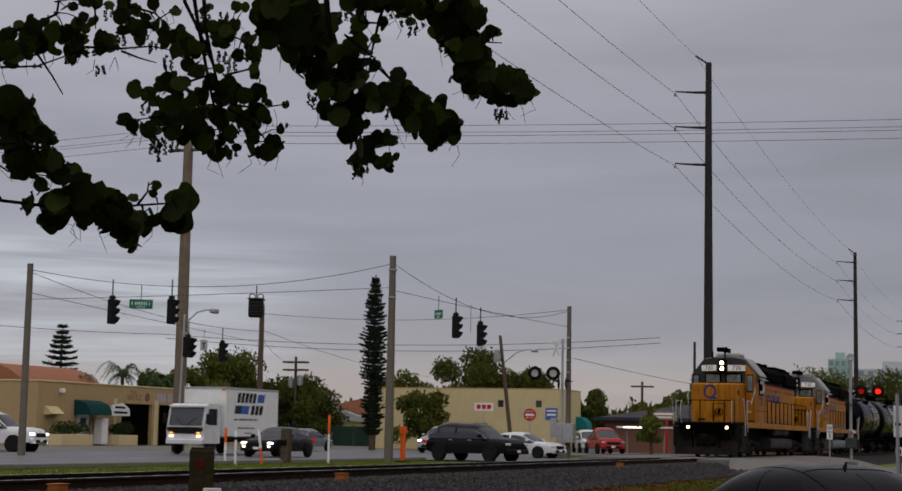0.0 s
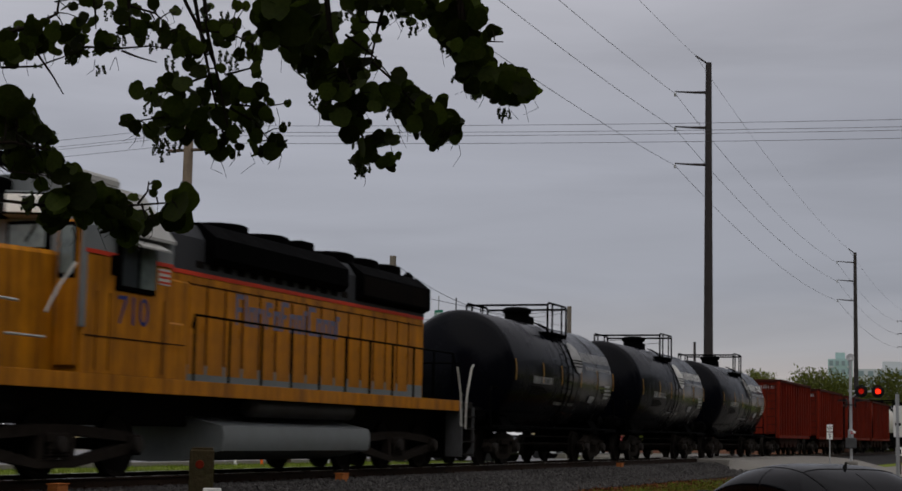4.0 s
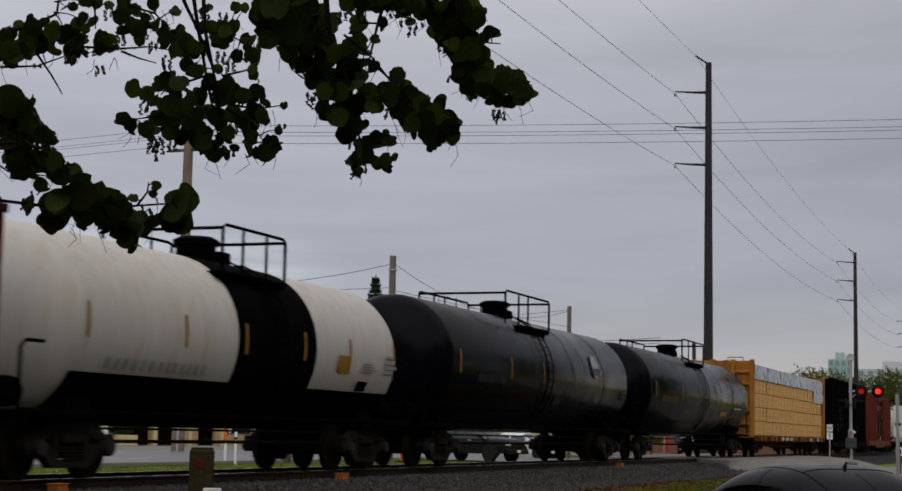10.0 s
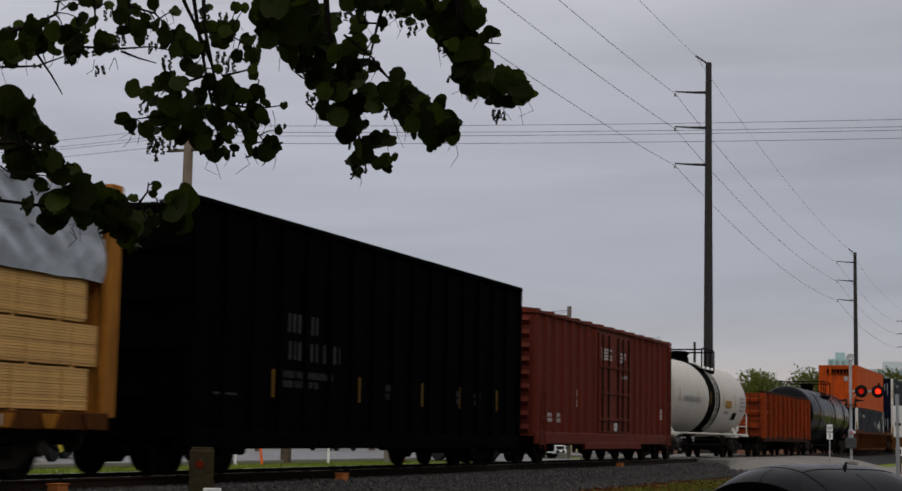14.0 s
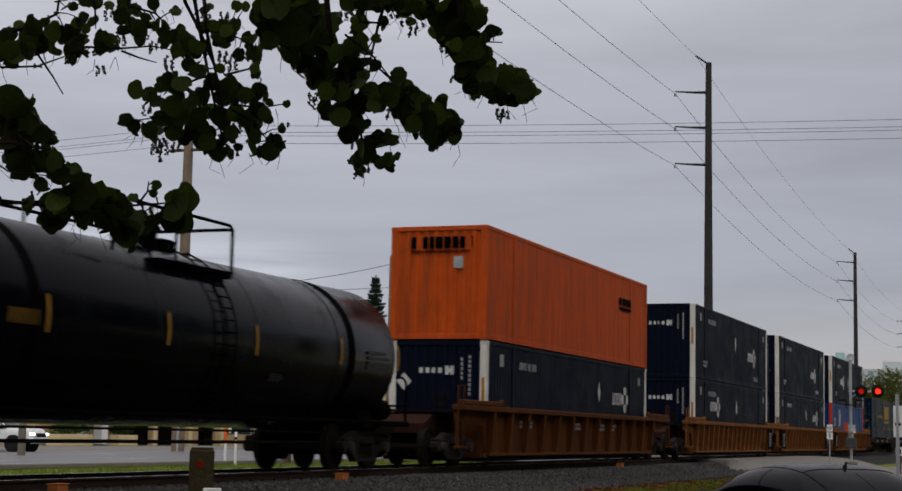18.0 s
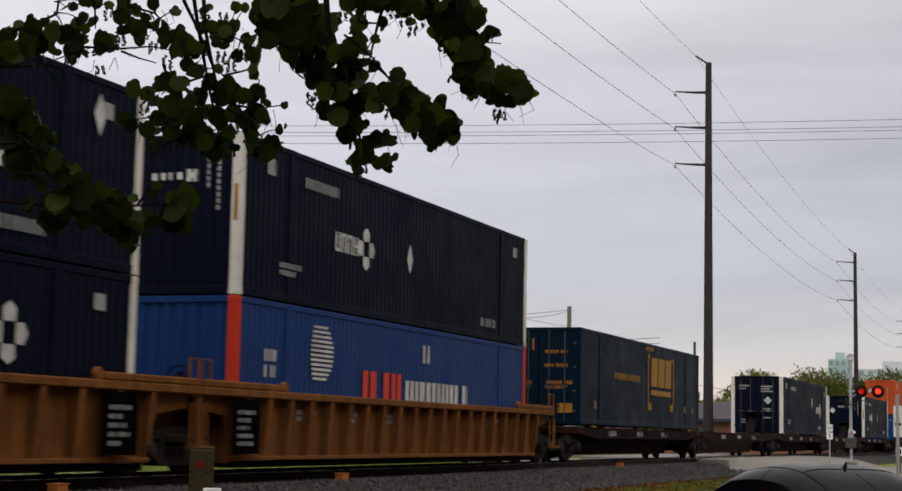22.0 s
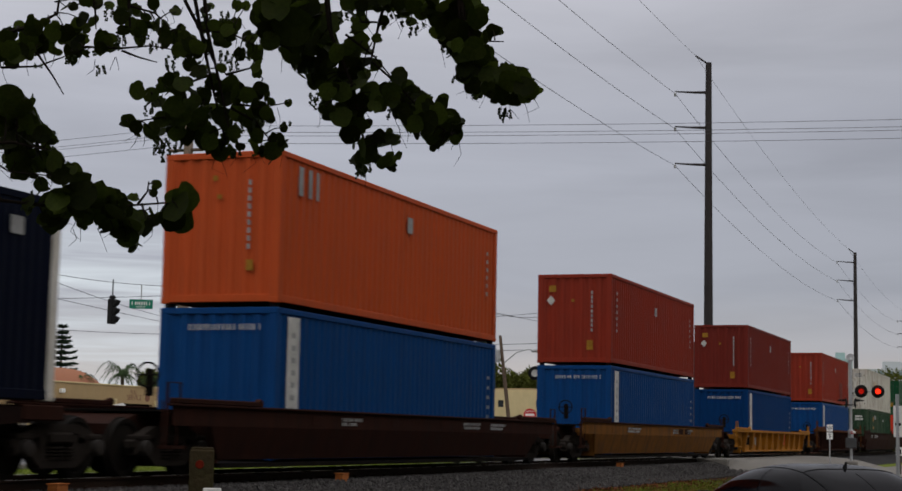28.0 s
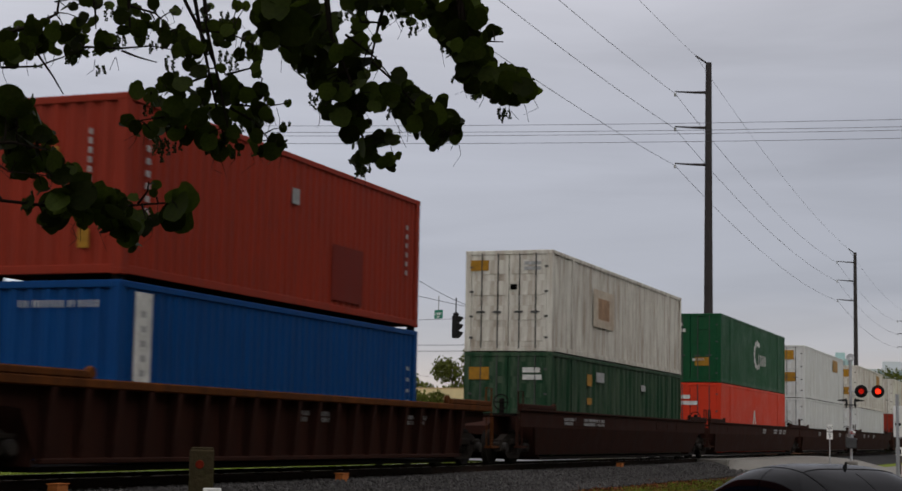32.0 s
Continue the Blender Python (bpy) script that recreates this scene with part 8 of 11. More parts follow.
for z in (7.2, 6.6, 5.9, 5.2):
    part("bracket", Mb().box(-0.25, 0.25, -0.08, 0.08, z, z + 0.1, 0.01), M["galv"], pc)
column("strain_pole", "weathered wooden signal pole beyond the road", "pole", *E_, -0.3, 8.9, 0.2, 0.15, M["wood_pole"], group="signal strain poles")
big = column("utility_pole", "very tall brown wooden power pole at the corner", "pole", 81.5, 46.95, -0.3, 20.0, 0.38, 0.25, M["pale_pole_wood"], (0.0, 0.05))
part("steel_band", Mb().lathe([(0.33, 0), (0.33, 0.1)], (0.03, -0.1, 6.9), 2, 14), M["galv"], big)
part("conduit", Mb().tube([(-0.36, -0.15, 0.3), (-0.3, -0.3, 8.0)], 0.06, 8), M["galv"], big)
part("lamp_arm", Mb().tube([(0, -0.3, 7.6), (0.2, -0.8, 8.15), (0.5, -1.2, 8.3), (0.7, -1.5, 8.32)], 0.045, 8), M["galv"], big)
part("street_lamp_head", Mb().box(0.5, 1.1, -1.75, -1.4, 8.12, 8.38, 0.06), M["galv"], big)
for z in (17.4, 18.4):
    part("crossarm", Mb().box(-0.15, 0.15, -1.5, 1.3, z, z + 0.14, 0.02), M["wood_pole"], big)


def signal(x, y, ztop, yaw, faces=1):
    th = thing("traffic_signal", "black three-lamp traffic signal hung from a span wire", "traffic light", pose(x, y, ztop, 0, 0, yaw), "hanging traffic signals")
    part("hanger", Mb().tube([(0, 0, 0), (0, 0, 0.85)], 0.03, 6).lathe([(0.1, 0), (0.16, 0.06), (0.1, 0.16)], (0, 0, 0), 2, 10), M["signal_black"], th)
    for k in range(faces):
        off = (k - (faces - 1) / 2) * 0.45
        hs = part("housing", Mb().box(-0.13, 0.13, off - 0.19, off + 0.19, -1.08, 0, 0.03), M["signal_black"], th)
        for i in range(3):
            z = -0.18 - 0.36 * i
            part("visor", Mb().prism([(-0.12, z - 0.12), (-0.12, z + 0.16), (-0.2, z + 0.16), (-0.32, z + 0.12), (-0.32, z + 0.06), (-0.2, z - 0.1)], 1, off - 0.15, off + 0.15), M["signal_black"], hs)
            part("lens", Mb().lathe([(0.13, -0.02), (0.13, 0)], (-0.13, off, z), 0, 12), M["glass_dark"], hs)
    return th


def along(a, b, t):
    return a[0] + (b[0] - a[0]) * t, a[1] + (b[1] - a[1]) * t


def span(a, za, b, zb, sag, tether, label):
    wire("span_wire", label, (*a, za), (*b, zb), sag)
    wire("span_wire", "thin tether wire under the signals", (*a, za - tether), (*b, zb - tether * 0.8), sag * 0.05, 0.012)


span(A, 8.0, B, 8.6, 0.88, 1.3, "sagging steel span wire that carries signals")
span(B, 8.65, C, 8.55, 1.2, 1.2, "sagging steel span wire that carries signals")
span(A, 7.9, E_, 7.3, 0.55, 0.9, "sagging steel span wire that carries signals")
wire("span_wire", "steel span wire between signal poles", (*C, 8.6), (*E_, 8.4), 0.5)
for t, zt in ((0.229, 6.79), (0.392, 6.84)):
    x, y = along(A, B, t)
    signal(x, y, zt, 88)
x, y = along(A, B, 0.625)
bx = thing("signal_head", "dark boxed signal head seen from behind its louvres", "traffic light", pose(x, y, 6.95, 0, 0, 20), "hanging traffic signals")
part("housing", Mb().box(-0.28, 0.28, -0.31, 0.31, -0.82, -0.06, 0.05), M["signal_black"], bx)
part("top_plate", Mb().box(-0.3, 0.3, -0.36, 0.36, -0.06, 0.0, 0.02), M["signal_black"], bx)
for k in range(5):
    part("louvre", Mb().box(-0.31, -0.27, -0.27, 0.27, -0.74 + 0.13 * k, -0.69 + 0.13 * k, 0.008), M["steel_pole"], bx)
for s in (-1, 1):
    part("hanger_ring", Mb().tube([(0, s * 0.18 + 0.13 * math.cos(a), 0.1 + 0.1 * math.sin(a)) for a in [2 * math.pi * k / 12 for k in range(13)]], 0.022, 6), M["signal_black"], bx)
part("hanger", Mb().tube([(0, 0, 0), (0, 0, 0.55)], 0.025, 6), M["signal_black"], bx)
for t, zt, yaw in ((0.297, 6.9, 88), (0.428, 6.72, 88)):
    x, y = along(B, C, t)
    signal(x, y, zt, yaw)
for t, zt, f in ((0.61, 6.2, 2), (0.781, 6.2, 1)):
    x, y = along(A, E_, t)
    signal(x, y, zt, 92, f)
for x, y, z, yaw, w in ((*along(A, B, 0.308), 6.8, -62, 1.0), (*along(B, C, 0.211), 7.0, -120, 0.6)):
    sg = thing("street_sign", "green street name sign hung from the span wire", "street sign", pose(x, y, z, 0, 0, yaw), "hanging street signs")
    part("plate", Mb().box(-w / 2, w / 2, -0.012, 0.012, -0.4, 0, 0.004), M["sign_green"], sg)
    part("hanger", Mb().tube([(0, 0, 0), (0, 0, 0.65)], 0.025, 6), M["galv"], sg)
    tx = Mb()
    bars(tx, -w * 0.4, -0.24, w * 0.8, 0.14, -0.016, 1, 4)
    bars(tx, -w * 0.2, -0.35, w * 0.4, 0.06, -0.016, 1, 5)
    part("word_stencil", tx, M["sign_white"], sg)
x, y = along(B, C, 0.375)
ln = thing("lane_sign", "narrow white lane sign hung from the span wire", "sign", pose(x, y, 7.0, 0, 0, 30))
part("plate", Mb().box(-0.07, 0.07, -0.01, 0.01, -0.75, 0, 0.004), M["galv"], ln)
part("hanger", Mb().tube([(0, 0, 0), (0, 0, 0.6)], 0.02, 6), M["galv"], ln)
x, y = along(A, E_, 0.686)
ln = thing("lane_sign", "small pale lane sign hung from the span wire", "sign", pose(x, y, 6.2, 0, 0, -60))
part("plate", Mb().box(-0.2, 0.2, -0.01, 0.01, -0.6, 0, 0.004), M["galv"], ln)
part("arrow_stencil", Mb().box(-0.03, 0.03, -0.016, -0.01, -0.5, -0.15).box(-0.1, 0.1, -0.016, -0.01, -0.2, -0.15), M["signal_black"], ln)
part("hanger", Mb().tube([(0, 0, 0), (0, 0, 0.6)], 0.02, 6), M["galv"], ln)

# power line beside the track
LINE = ((-3.0, 17.2, 22.8), (91.55, 18.95, 22.75), (182.7, 21.6, 21.9), (276.0, 24.0, 22.0))
ARMS = (21.1, 19.05, 16.9)
tips = []
for i, (x, y, top) in enumerate(LINE):
    th = column("power_pole", "tall dark brown steel power pole beside the railway", "pole", x, y, -0.4, top, 0.30, 0.17, M["steel_pole"], group="power poles along the track")
    row = []
    for k, z in enumerate(ARMS):
        zz = z - (0.15 if i == 2 else 0.0) - i * 0.05
        part("davit_arm", Mb().tube([(0, 0, zz + 0.4 - 0.05), (0, 1.0, zz + 0.42), (0, 1.95, zz + 0.52)], [0.09, 0.06, 0.04], 8), M["steel_pole"], th)
        part("insulator", Mb().lathe([(0.05, -0.18), (0.08, -0.12), (0.05, -0.08), (0.08, -0.03), (0.04, 0.05)], (0, 1.95, zz + 0.42), 2, 10), M["galv"], th)
        row.append((x, y + 1.95, zz - 0.0))
    part("top_bracket", Mb().tube([(0, 0, top + 0.3), (0, 0.4, top + 0.6), (0, 0.75, top + 0.85)], 0.05, 6), M["steel_pole"], th)
    row.append((x, y + 0.75, top + 0.45))
    tips.append(row)
for i in range(3):
    for k in range(4):
        wire("power_line", "thin overhead power conductor beside the railway", tips[i][k], tips[i + 1][k], 1.15 if k < 3 else 0.9, 0.013 if k < 3 else 0.009, 24, "overhead power lines")
# line across the tracks from the corner pole
for k, (z0, z1, dx) in enumerate(((18.6, 17.75, 0.0), (18.3, 17.45, 0.4), (17.95, 17.15, -0.4), (17.6, 16.85, 0.1))):
    wire("street_line", "thin overhead line crossing the railway", (81.6 + dx, 46.6, z0), (87.0 + dx, -30, z1 - 0.3), 0.5, 0.012, 20, "overhead street lines")
    wire("street_line", "thin overhead line running along the side street", (81.6 + dx, 46.8, z0), (83 + dx, 110, z0 - 0.4), 0.7, 0.012, 14, "overhead street lines")
for a, b, sag, r in (((97, 78, 8.9), (112, 66, 8.6), 0.2, 0.02), ((112, 66, 8.6), (118, 28, 8.6), 0.7, 0.02), ((112, 66, 8.3), (118, 28, 8.2), 0.8, 0.02), ((96, 74, 9.7), (60, 140, 10), 0.4, 0.018),
                     ((89.8, 46.2, 6.9), (135, 65.7, 7.5), 0.6, 0.014), ((92, 27, 5.8), (190, 20, 6.2), 1.0, 0.016), ((89.8, 46.2, 7.4), (128, 50, 6.0), 0.4, 0.014)):
    wire("distribution_line", "thin overhead distribution wire", a, b, sag, r)
column("utility_pole", "thin dark pole rising behind the track", "pole", 136.9, 29.5, -0.2, 9.4, 0.14, 0.1, M["steel_pole"])
lp = column("lamp_pole", "leaning dark wooden pole with a street lamp", "pole", 104.4, 34.75, -0.2, 7.9, 0.15, 0.1, M["wood_pole"], (-0.3, 0.9))
part("lamp_arm", Mb().tube([(-0.25, 0.7, 6.2), (0.0, -0.2, 7.0), (0.2, -0.9, 7.2), (0.2, -1.3, 7.15)], 0.04, 6), M["galv"], lp)
part("lamp_head", Mb().box(0.0, 0.4, -1.6, -1.2, 7.0, 7.2, 0.05), M["galv"], lp)
part("transformer", Mb().lathe([(0.2, 0), (0.22, 0.1), (0.22, 0.8), (0.1, 0.9)], (-0.3, 1.1, 6.3), 2, 12), M["galv"], lp)
for x, y, top in ((134.8, 65.75, 8.0), (150, 62, 6.6), (158, 60, 5.9), (165, 41, 7.0), (170, 37.5, 6.2), (104, 88, 6.6)):
    up = column("utility_pole", "distant dark wooden utility pole with crossarms", "pole", x, y, -0.2, top, 0.17, 0.12, M["wood_pole"], group="distant utility poles")
    for z in (top - 0.3, top - 1.0)[: 2 if top > 7 else 1]:
        part("crossarm", Mb().box(-0.5, 0.5, -1.1, 1.1, z - 0.08, z + 0.08, 0.02), M["wood_pole"], up)
    if top > 7.5:
        part("transformer", Mb().lathe([(0.25, 0), (0.28, 0.1), (0.28, 0.8), (0.1, 0.95)], (0, 0.45, top - 2.6), 2, 12).lathe([(0.25, 0), (0.28, 0.1), (0.28, 0.8), (0.1, 0.95)], (0, -0.45, top - 2.4), 2, 12), M["galv"], up)


# crossing signals
def crossing_signal(x, y, yaw, crossbuck, lamp_z, mast_top, lit, disc=0.3, gap=0.38, arm=0.0):
    th = thing("crossing_signal", "grey level-crossing signal mast with paired red lamps", "railway signal", pose(x, y, 0.0, 0, 0, yaw), "level-crossing signals")
    part("mast", Mb().tube([(0, 0, -0.3), (0, 0, mast_top)], 0.07, 10), M["galv"], th)
    part("base", Mb().box(-0.3, 0.3, -0.3, 0.3, -0.3, 0.35, 0.05), M["concrete"], th)
    part("crossarm", Mb().tube([(0, min(arm - gap, 0.0) - 0.1, lamp_z), (0, max(arm + gap, 0.0) + 0.1, lamp_z)], 0.045, 8).tube([(0, 0, lamp_z - 0.3), (0, arm * 0.6, lamp_z)], 0.03, 6), M["galv"], th)
    for k, s in enumerate((-1, 1)):
        yy, rl = arm + s * gap, 0.125 if lit else 0.21
        d = part("backing_disc", Mb().lathe([(disc, -0.02), (disc, 0.02), (0.16, 0.1)], (-0.12, yy, lamp_z), 0, 22), M["signal_black"], th)
        part("hood", Mb().tube([(-0.14, yy, lamp_z), (-0.45 if lit else -0.3, yy, lamp_z + 0.01)], [rl + 0.04, rl + 0.05], 14, False), M["signal_black"], d)
        part("lens", Mb().lathe([(rl, -0.03), (rl, 0)], (-0.15, yy, lamp_z), 0, 16), (M["lamp_red"] if k == 0 else M["lamp_red_dim"]) if lit else M["lamp_off"], d)
    for s in (-1, 1):
        # the pair for the other road, seen from the side
        zz = lamp_z - 0.55
        b = part("side_lamp", Mb().lathe([(0.1, 0.14 * s), (disc * 0.85, 0.2 * s), (disc * 0.85, 0.24 * s)], (0.0, 0, zz), 1, 18), M["signal_black"], th)
        part("hood", Mb().prism([(0.24 * s, zz + 0.19), (0.62 * s, zz + 0.13), (0.62 * s, zz + 0.10), (0.24 * s, zz + 0.06)], 0, -0.15, 0.15), M["signal_black"], b)
    if crossbuck:
        for a in (45, -45):
            m = Matrix.Translation((-0.12, 0.38, crossbuck)) @ Matrix.Rotation(radians(-58), 4, "Z") @ Matrix.Rotation(radians(a), 4, "X")
            part("crossbuck_board", Mb().box(-0.012 + (0.026 if a > 0 else 0), 0.012 + (0.026 if a > 0 else 0), -0.6, 0.6, -0.1, 0.1, 0.004).turned(m), M["sign_white"], th, "white crossbuck board")
    part("bell", Mb().lathe([(0.15, 0), (0.13, 0.07), (0.05, 0.12)], (0, 0, mast_top), 2, 14), M["galv"], th)
    return th


near_mast = crossing_signal(79.0, 9.6, 8, 0, 3.62, 5.1, True, arm=-0.86)
part("bell_disc", Mb().lathe([(0.19, -0.04), (0.19, 0.04)], (-0.05, 0, 5.2), 0, 16), M["galv"], near_mast)
part("gate_box", Mb().box(-0.22, 0.3, -0.25, 0.25, 0.95, 1.45, 0.04), M["step_grey"], near_mast)
part("service_plate", Mb().box(-0.14, -0.1, -0.3, 0.3, 2.95, 3.0), M["signal_black"], near_mast)
gate = part("gate_arm", Mb().box(-7.4, 0.2, -0.05, 0.05, 1.62, 1.72, 0.01), M["sign_white"], near_mast, "white and red striped gate arm")
for k in range(6):
    part("red_stripe", Mb().box(-7.2 + 1.2 * k, -6.6 + 1.2 * k, -0.054, 0.054, 1.616, 1.724), M["sign_red"], gate)
part("counterweight", Mb().box(0.2, 0.9, -0.12, 0.12, 1.35, 1.85, 0.04), M["galv"], near_mast)
far_mast = crossing_signal(90.9, 27.3, 10, 6.3, 4.85, 6.75, False, 0.40, 0.53, arm=1.05)
for sx, sy, sz, rows in ((74.3, 9.95, 1.75, 2),):
    sp = thing("whistle_post", "thin post with two small white letter boards", "sign", pose(sx, sy, 0, 0, 0, 8))
    part("post", Mb().tube([(0, 0, -0.2), (0, 0, 1.95)], 0.03, 8), M["galv"], sp)
    for z, ch in ((1.85, "W"), (1.5, "S")):
        b = part("board", Mb().box(-0.02, 0.0, -0.13, 0.13, z - 0.15, z + 0.15, 0.004), M["sign_white"], sp)
        letters("letter", ch, 0.26, M["signal_black"], b, Matrix(((0, 0, -1, -0.022), (-1, 0, 0, 0), (0, 1, 0, z), (0, 0, 0, 1))))
sp = thing("speed_board", "small white marker board on a low post beside the track", "sign", pose(80.5, 7.5, 0.0, 0, 0, 6))
part("post", Mb().tube([(0, 0, -0.2), (0, 0, 1.0)], 0.03, 8), M["wood_pole"], sp)
part("board", Mb().box(-0.03, -0.01, -0.22, 0.22, 0.65, 1.05, 0.004), M["sign_white"], sp)
part("mark_bar", Mb().box(-0.036, -0.03, -0.04, 0.03, 0.72, 0.95), M["signal_black"], sp)
gp = thing("sign_post", "slim galvanised sign post seen edge-on", "sign post", pose(29.9, 2.83, -0.4, 0, 0, 5))
part("post", Mb().tube([(0, 0, -0.1), (0, 0, 2.5)], 0.035, 8), M["galv"], gp)
part("plate", Mb().box(-0.02, 0.0, -0.09, 0.07, 1.75, 2.3, 0.004), M["sign_white"], gp)
part("plate_stencil", Mb().box(-0.026, -0.02, -0.06, 0.04, 1.95, 2.0), M["signal_black"], gp)

# posts and markers along the verge
for x, y, kind in ((54.25, 29.25, 0), (54.3, 28.85, 1), (55.8, 28.5, 2), (61.5, 28.4, 3)):
    d = thing("delineator", "slim white and orange plastic roadside marker post", "marker post", pose(x, y, -0.05, 0 if kind != 2 else -6, 0 if kind != 2 else -4, 0), "roadside marker posts")
    h = (1.35, 1.25, 1.3, 1.95)[kind]
    lo, hi = (M["sign_white"], M["orange_plastic"]) if kind in (0, 3) else ((M["sign_white"], M["sign_white"]) if kind == 1 else (M["orange_plastic"], M["sign_white"]))
    cut = h * (0.62 if kind != 2 else 0.5)
    part("lower_tube", Mb().lathe([(0.05, 0), (0.045, cut)], (0, 0, 0), 2, 10), lo, d)
    part("upper_tube", Mb().lathe([(0.05, cut), (0.05, h), (0.03, h + 0.04)], (0, 0, 0), 2, 10), hi, d)
    if kind in (1,):
        part("black_band", Mb().lathe([(0.054, 0.95), (0.054, 1.05)], (0, 0, 0), 2, 10), M["signal_black"], d)
wp = thing("timber_post", "stout dark timber post on the verge", "post", pose(58.8, 29.0, -0.1))
part("post", Mb().box(-0.17, 0.17, -0.17, 0.17, 0, 1.45, 0.03), M["bark"], wp)
part("bracket", Mb().box(-0.25, -0.15, -0.1, 0.3, 0.8, 1.0, 0.02), M["steel_dark"], wp)
op = thing("orange_marker", "orange plastic marker post at the foot of a pole", "marker post", pose(66.6, 27.2, 0))
part("tube", Mb().box(-0.09, 0.09, -0.09, 0.09, 0, 1.55, 0.02).box(-0.16, 0.16, -0.12, 0.12, 1.25, 1.55, 0.02), M["orange_plastic"], op)
part("foot", Mb().box(-0.25, 0.25, -0.25, 0.25, 0, 0.08, 0.02), M["signal_black"], op)


def plate_sign(label, x, y, yaw, z, w, h, m, round_=False, post=True, post_h=None):
    th = thing("road_sign", label, "sign", pose(x, y, 0, 0, 0, yaw))
    if post:
        part("post", Mb().tube([(0.03, 0, -0.1), (0.03, 0, post_h or z + h / 2)], 0.03, 8), M["galv"], th)
    if round_:
        part("plate", Mb().lathe([(w / 2, -0.012), (w / 2, 0.0)], (0, 0, z), 0, 24), m, th)
    else:
        part("plate", Mb().box(-0.012, 0, -w / 2, w / 2, z - h / 2, z + h / 2, 0.004), m, th)
    return th


def face_text(th, text, size, m, z, y=0.0, x=-0.018):
    letters("lettering", text, size, m, th, Matrix(((0, 0, -1, x), (-1, 0, 0, y), (0, 1, 0, z), (0, 0, 0, 1))))


for x, y, yaw, board in ((90.2, 46.9, 25, True), (97.5, 31.36, 15, False)):
    z = 2.35 if board else 2.55
    s = plate_sign("round red sign reading do not enter", x, y, yaw, z, 0.78, 0.78, M["sign_red"], True)
    part("white_bar", Mb().box(-0.02, -0.012, -0.28, 0.28, z - 0.07, z + 0.07), M["sign_white"], s)
    face_text(s, "DO NOT", 0.15, M["sign_white"], z + 0.2)
    face_text(s, "ENTER", 0.15, M["sign_white"], z - 0.2)
    if board:
        part("white_board", Mb().box(0.004, 0.014, -0.42, 0.42, z - 0.42, z + 0.42, 0.003), M["sign_white"], s)
s = plate_sign("white hall sign board with red plain bars", 118.5, 41.8, 12, 3.38, 1.45, 0.6, M["sign_white"])
part("red_stencil", Mb().box(-0.02, -0.012, -0.55, -0.25, 3.22, 3.55).box(-0.02, -0.012, -0.15, 0.15, 3.22, 3.55).box(-0.02, -0.012, 0.25, 0.55, 3.22, 3.55), M["sign_red"], s)
part("lower_board", Mb().box(-0.012, 0, -1.75, -0.85, 1.6, 2.35, 0.004), M["stucco2"], s)
part("board_post", Mb().tube([(0.01, -1.3, 0), (0.01, -1.3, 1.7)], 0.03, 6), M["galv"], s)
s = plate_sign("blue information sign beside the crossing", 97.0, 29.8, 12, 2.6, 0.75, 0.75, M["sign_blue"])
part("word_stencil", Mb().box(-0.02, -0.012, -0.3, 0.3, 2.75, 2.85).box(-0.02, -0.012, -0.28, 0.28, 2.5, 2.62), M["sign_white"], s)
s = plate_sign("pale roadside business sign on a red post", 131.4, 30.9, 12, 3.1, 2.1, 0.7, M["faded_rust"], post=False)
part("red_post", Mb().box(0.02, 0.22, -0.4, -0.2, -0.1, 3.0, 0.02), M["sign_red"], s)
part("word_stencil", Mb().box(-0.03, -0.012, -0.8, 0.8, 3.14, 3.3).box(-0.03, -0.012, -0.7, 0.6, 2.9, 3.02), M["sign_white"], s)


# ---- buildings


def wall_with_holes(name, x0, x1, z1, holes, material, parent, thick=0.25):
    """A wall along x at y = 0 (its face to -y) with rectangular openings (xa, xb, za, zb), in one piece."""
    xs = sorted({x0, x1, *[v for h in holes for v in h[:2]]})
    zs = sorted({0, z1, *[v for h in holes for v in h[2:]]})
    full = {}
    for i in range(len(xs) - 1):
        for k in range(len(zs) - 1):
            cx, cz = (xs[i] + xs[i + 1]) / 2, (zs[k] + zs[k + 1]) / 2
            full[i, k] = not any(a < cx < b and c < cz < d for a, b, c, d in holes)
    n = len(zs)
    idx = lambda i, k, s: (i * n + k) * 2 + s
    vs = [(x, y, z) for x in xs for z in zs for y in (0, thick)]
    fs = []
    for (i, k), f in full.items():
        if not f:
            continue
        a, b, c, d = (i, k), (i + 1, k), (i + 1, k + 1), (i, k + 1)
        for s in (0, 1):
            fs.append(tuple(idx(*p, s) for p in (a, b, c, d)))
        for p, q, nb in ((a, b, (i, k - 1)), (b, c, (i + 1, k)), (c, d, (i, k + 1)), (d, a, (i - 1, k))):
            if not full.get(nb, False):
                fs.append((idx(*p, 0), idx(*q, 0), idx(*q, 1), idx(*p, 1)))
    return part(name, Mb().add(vs, fs), material, parent)


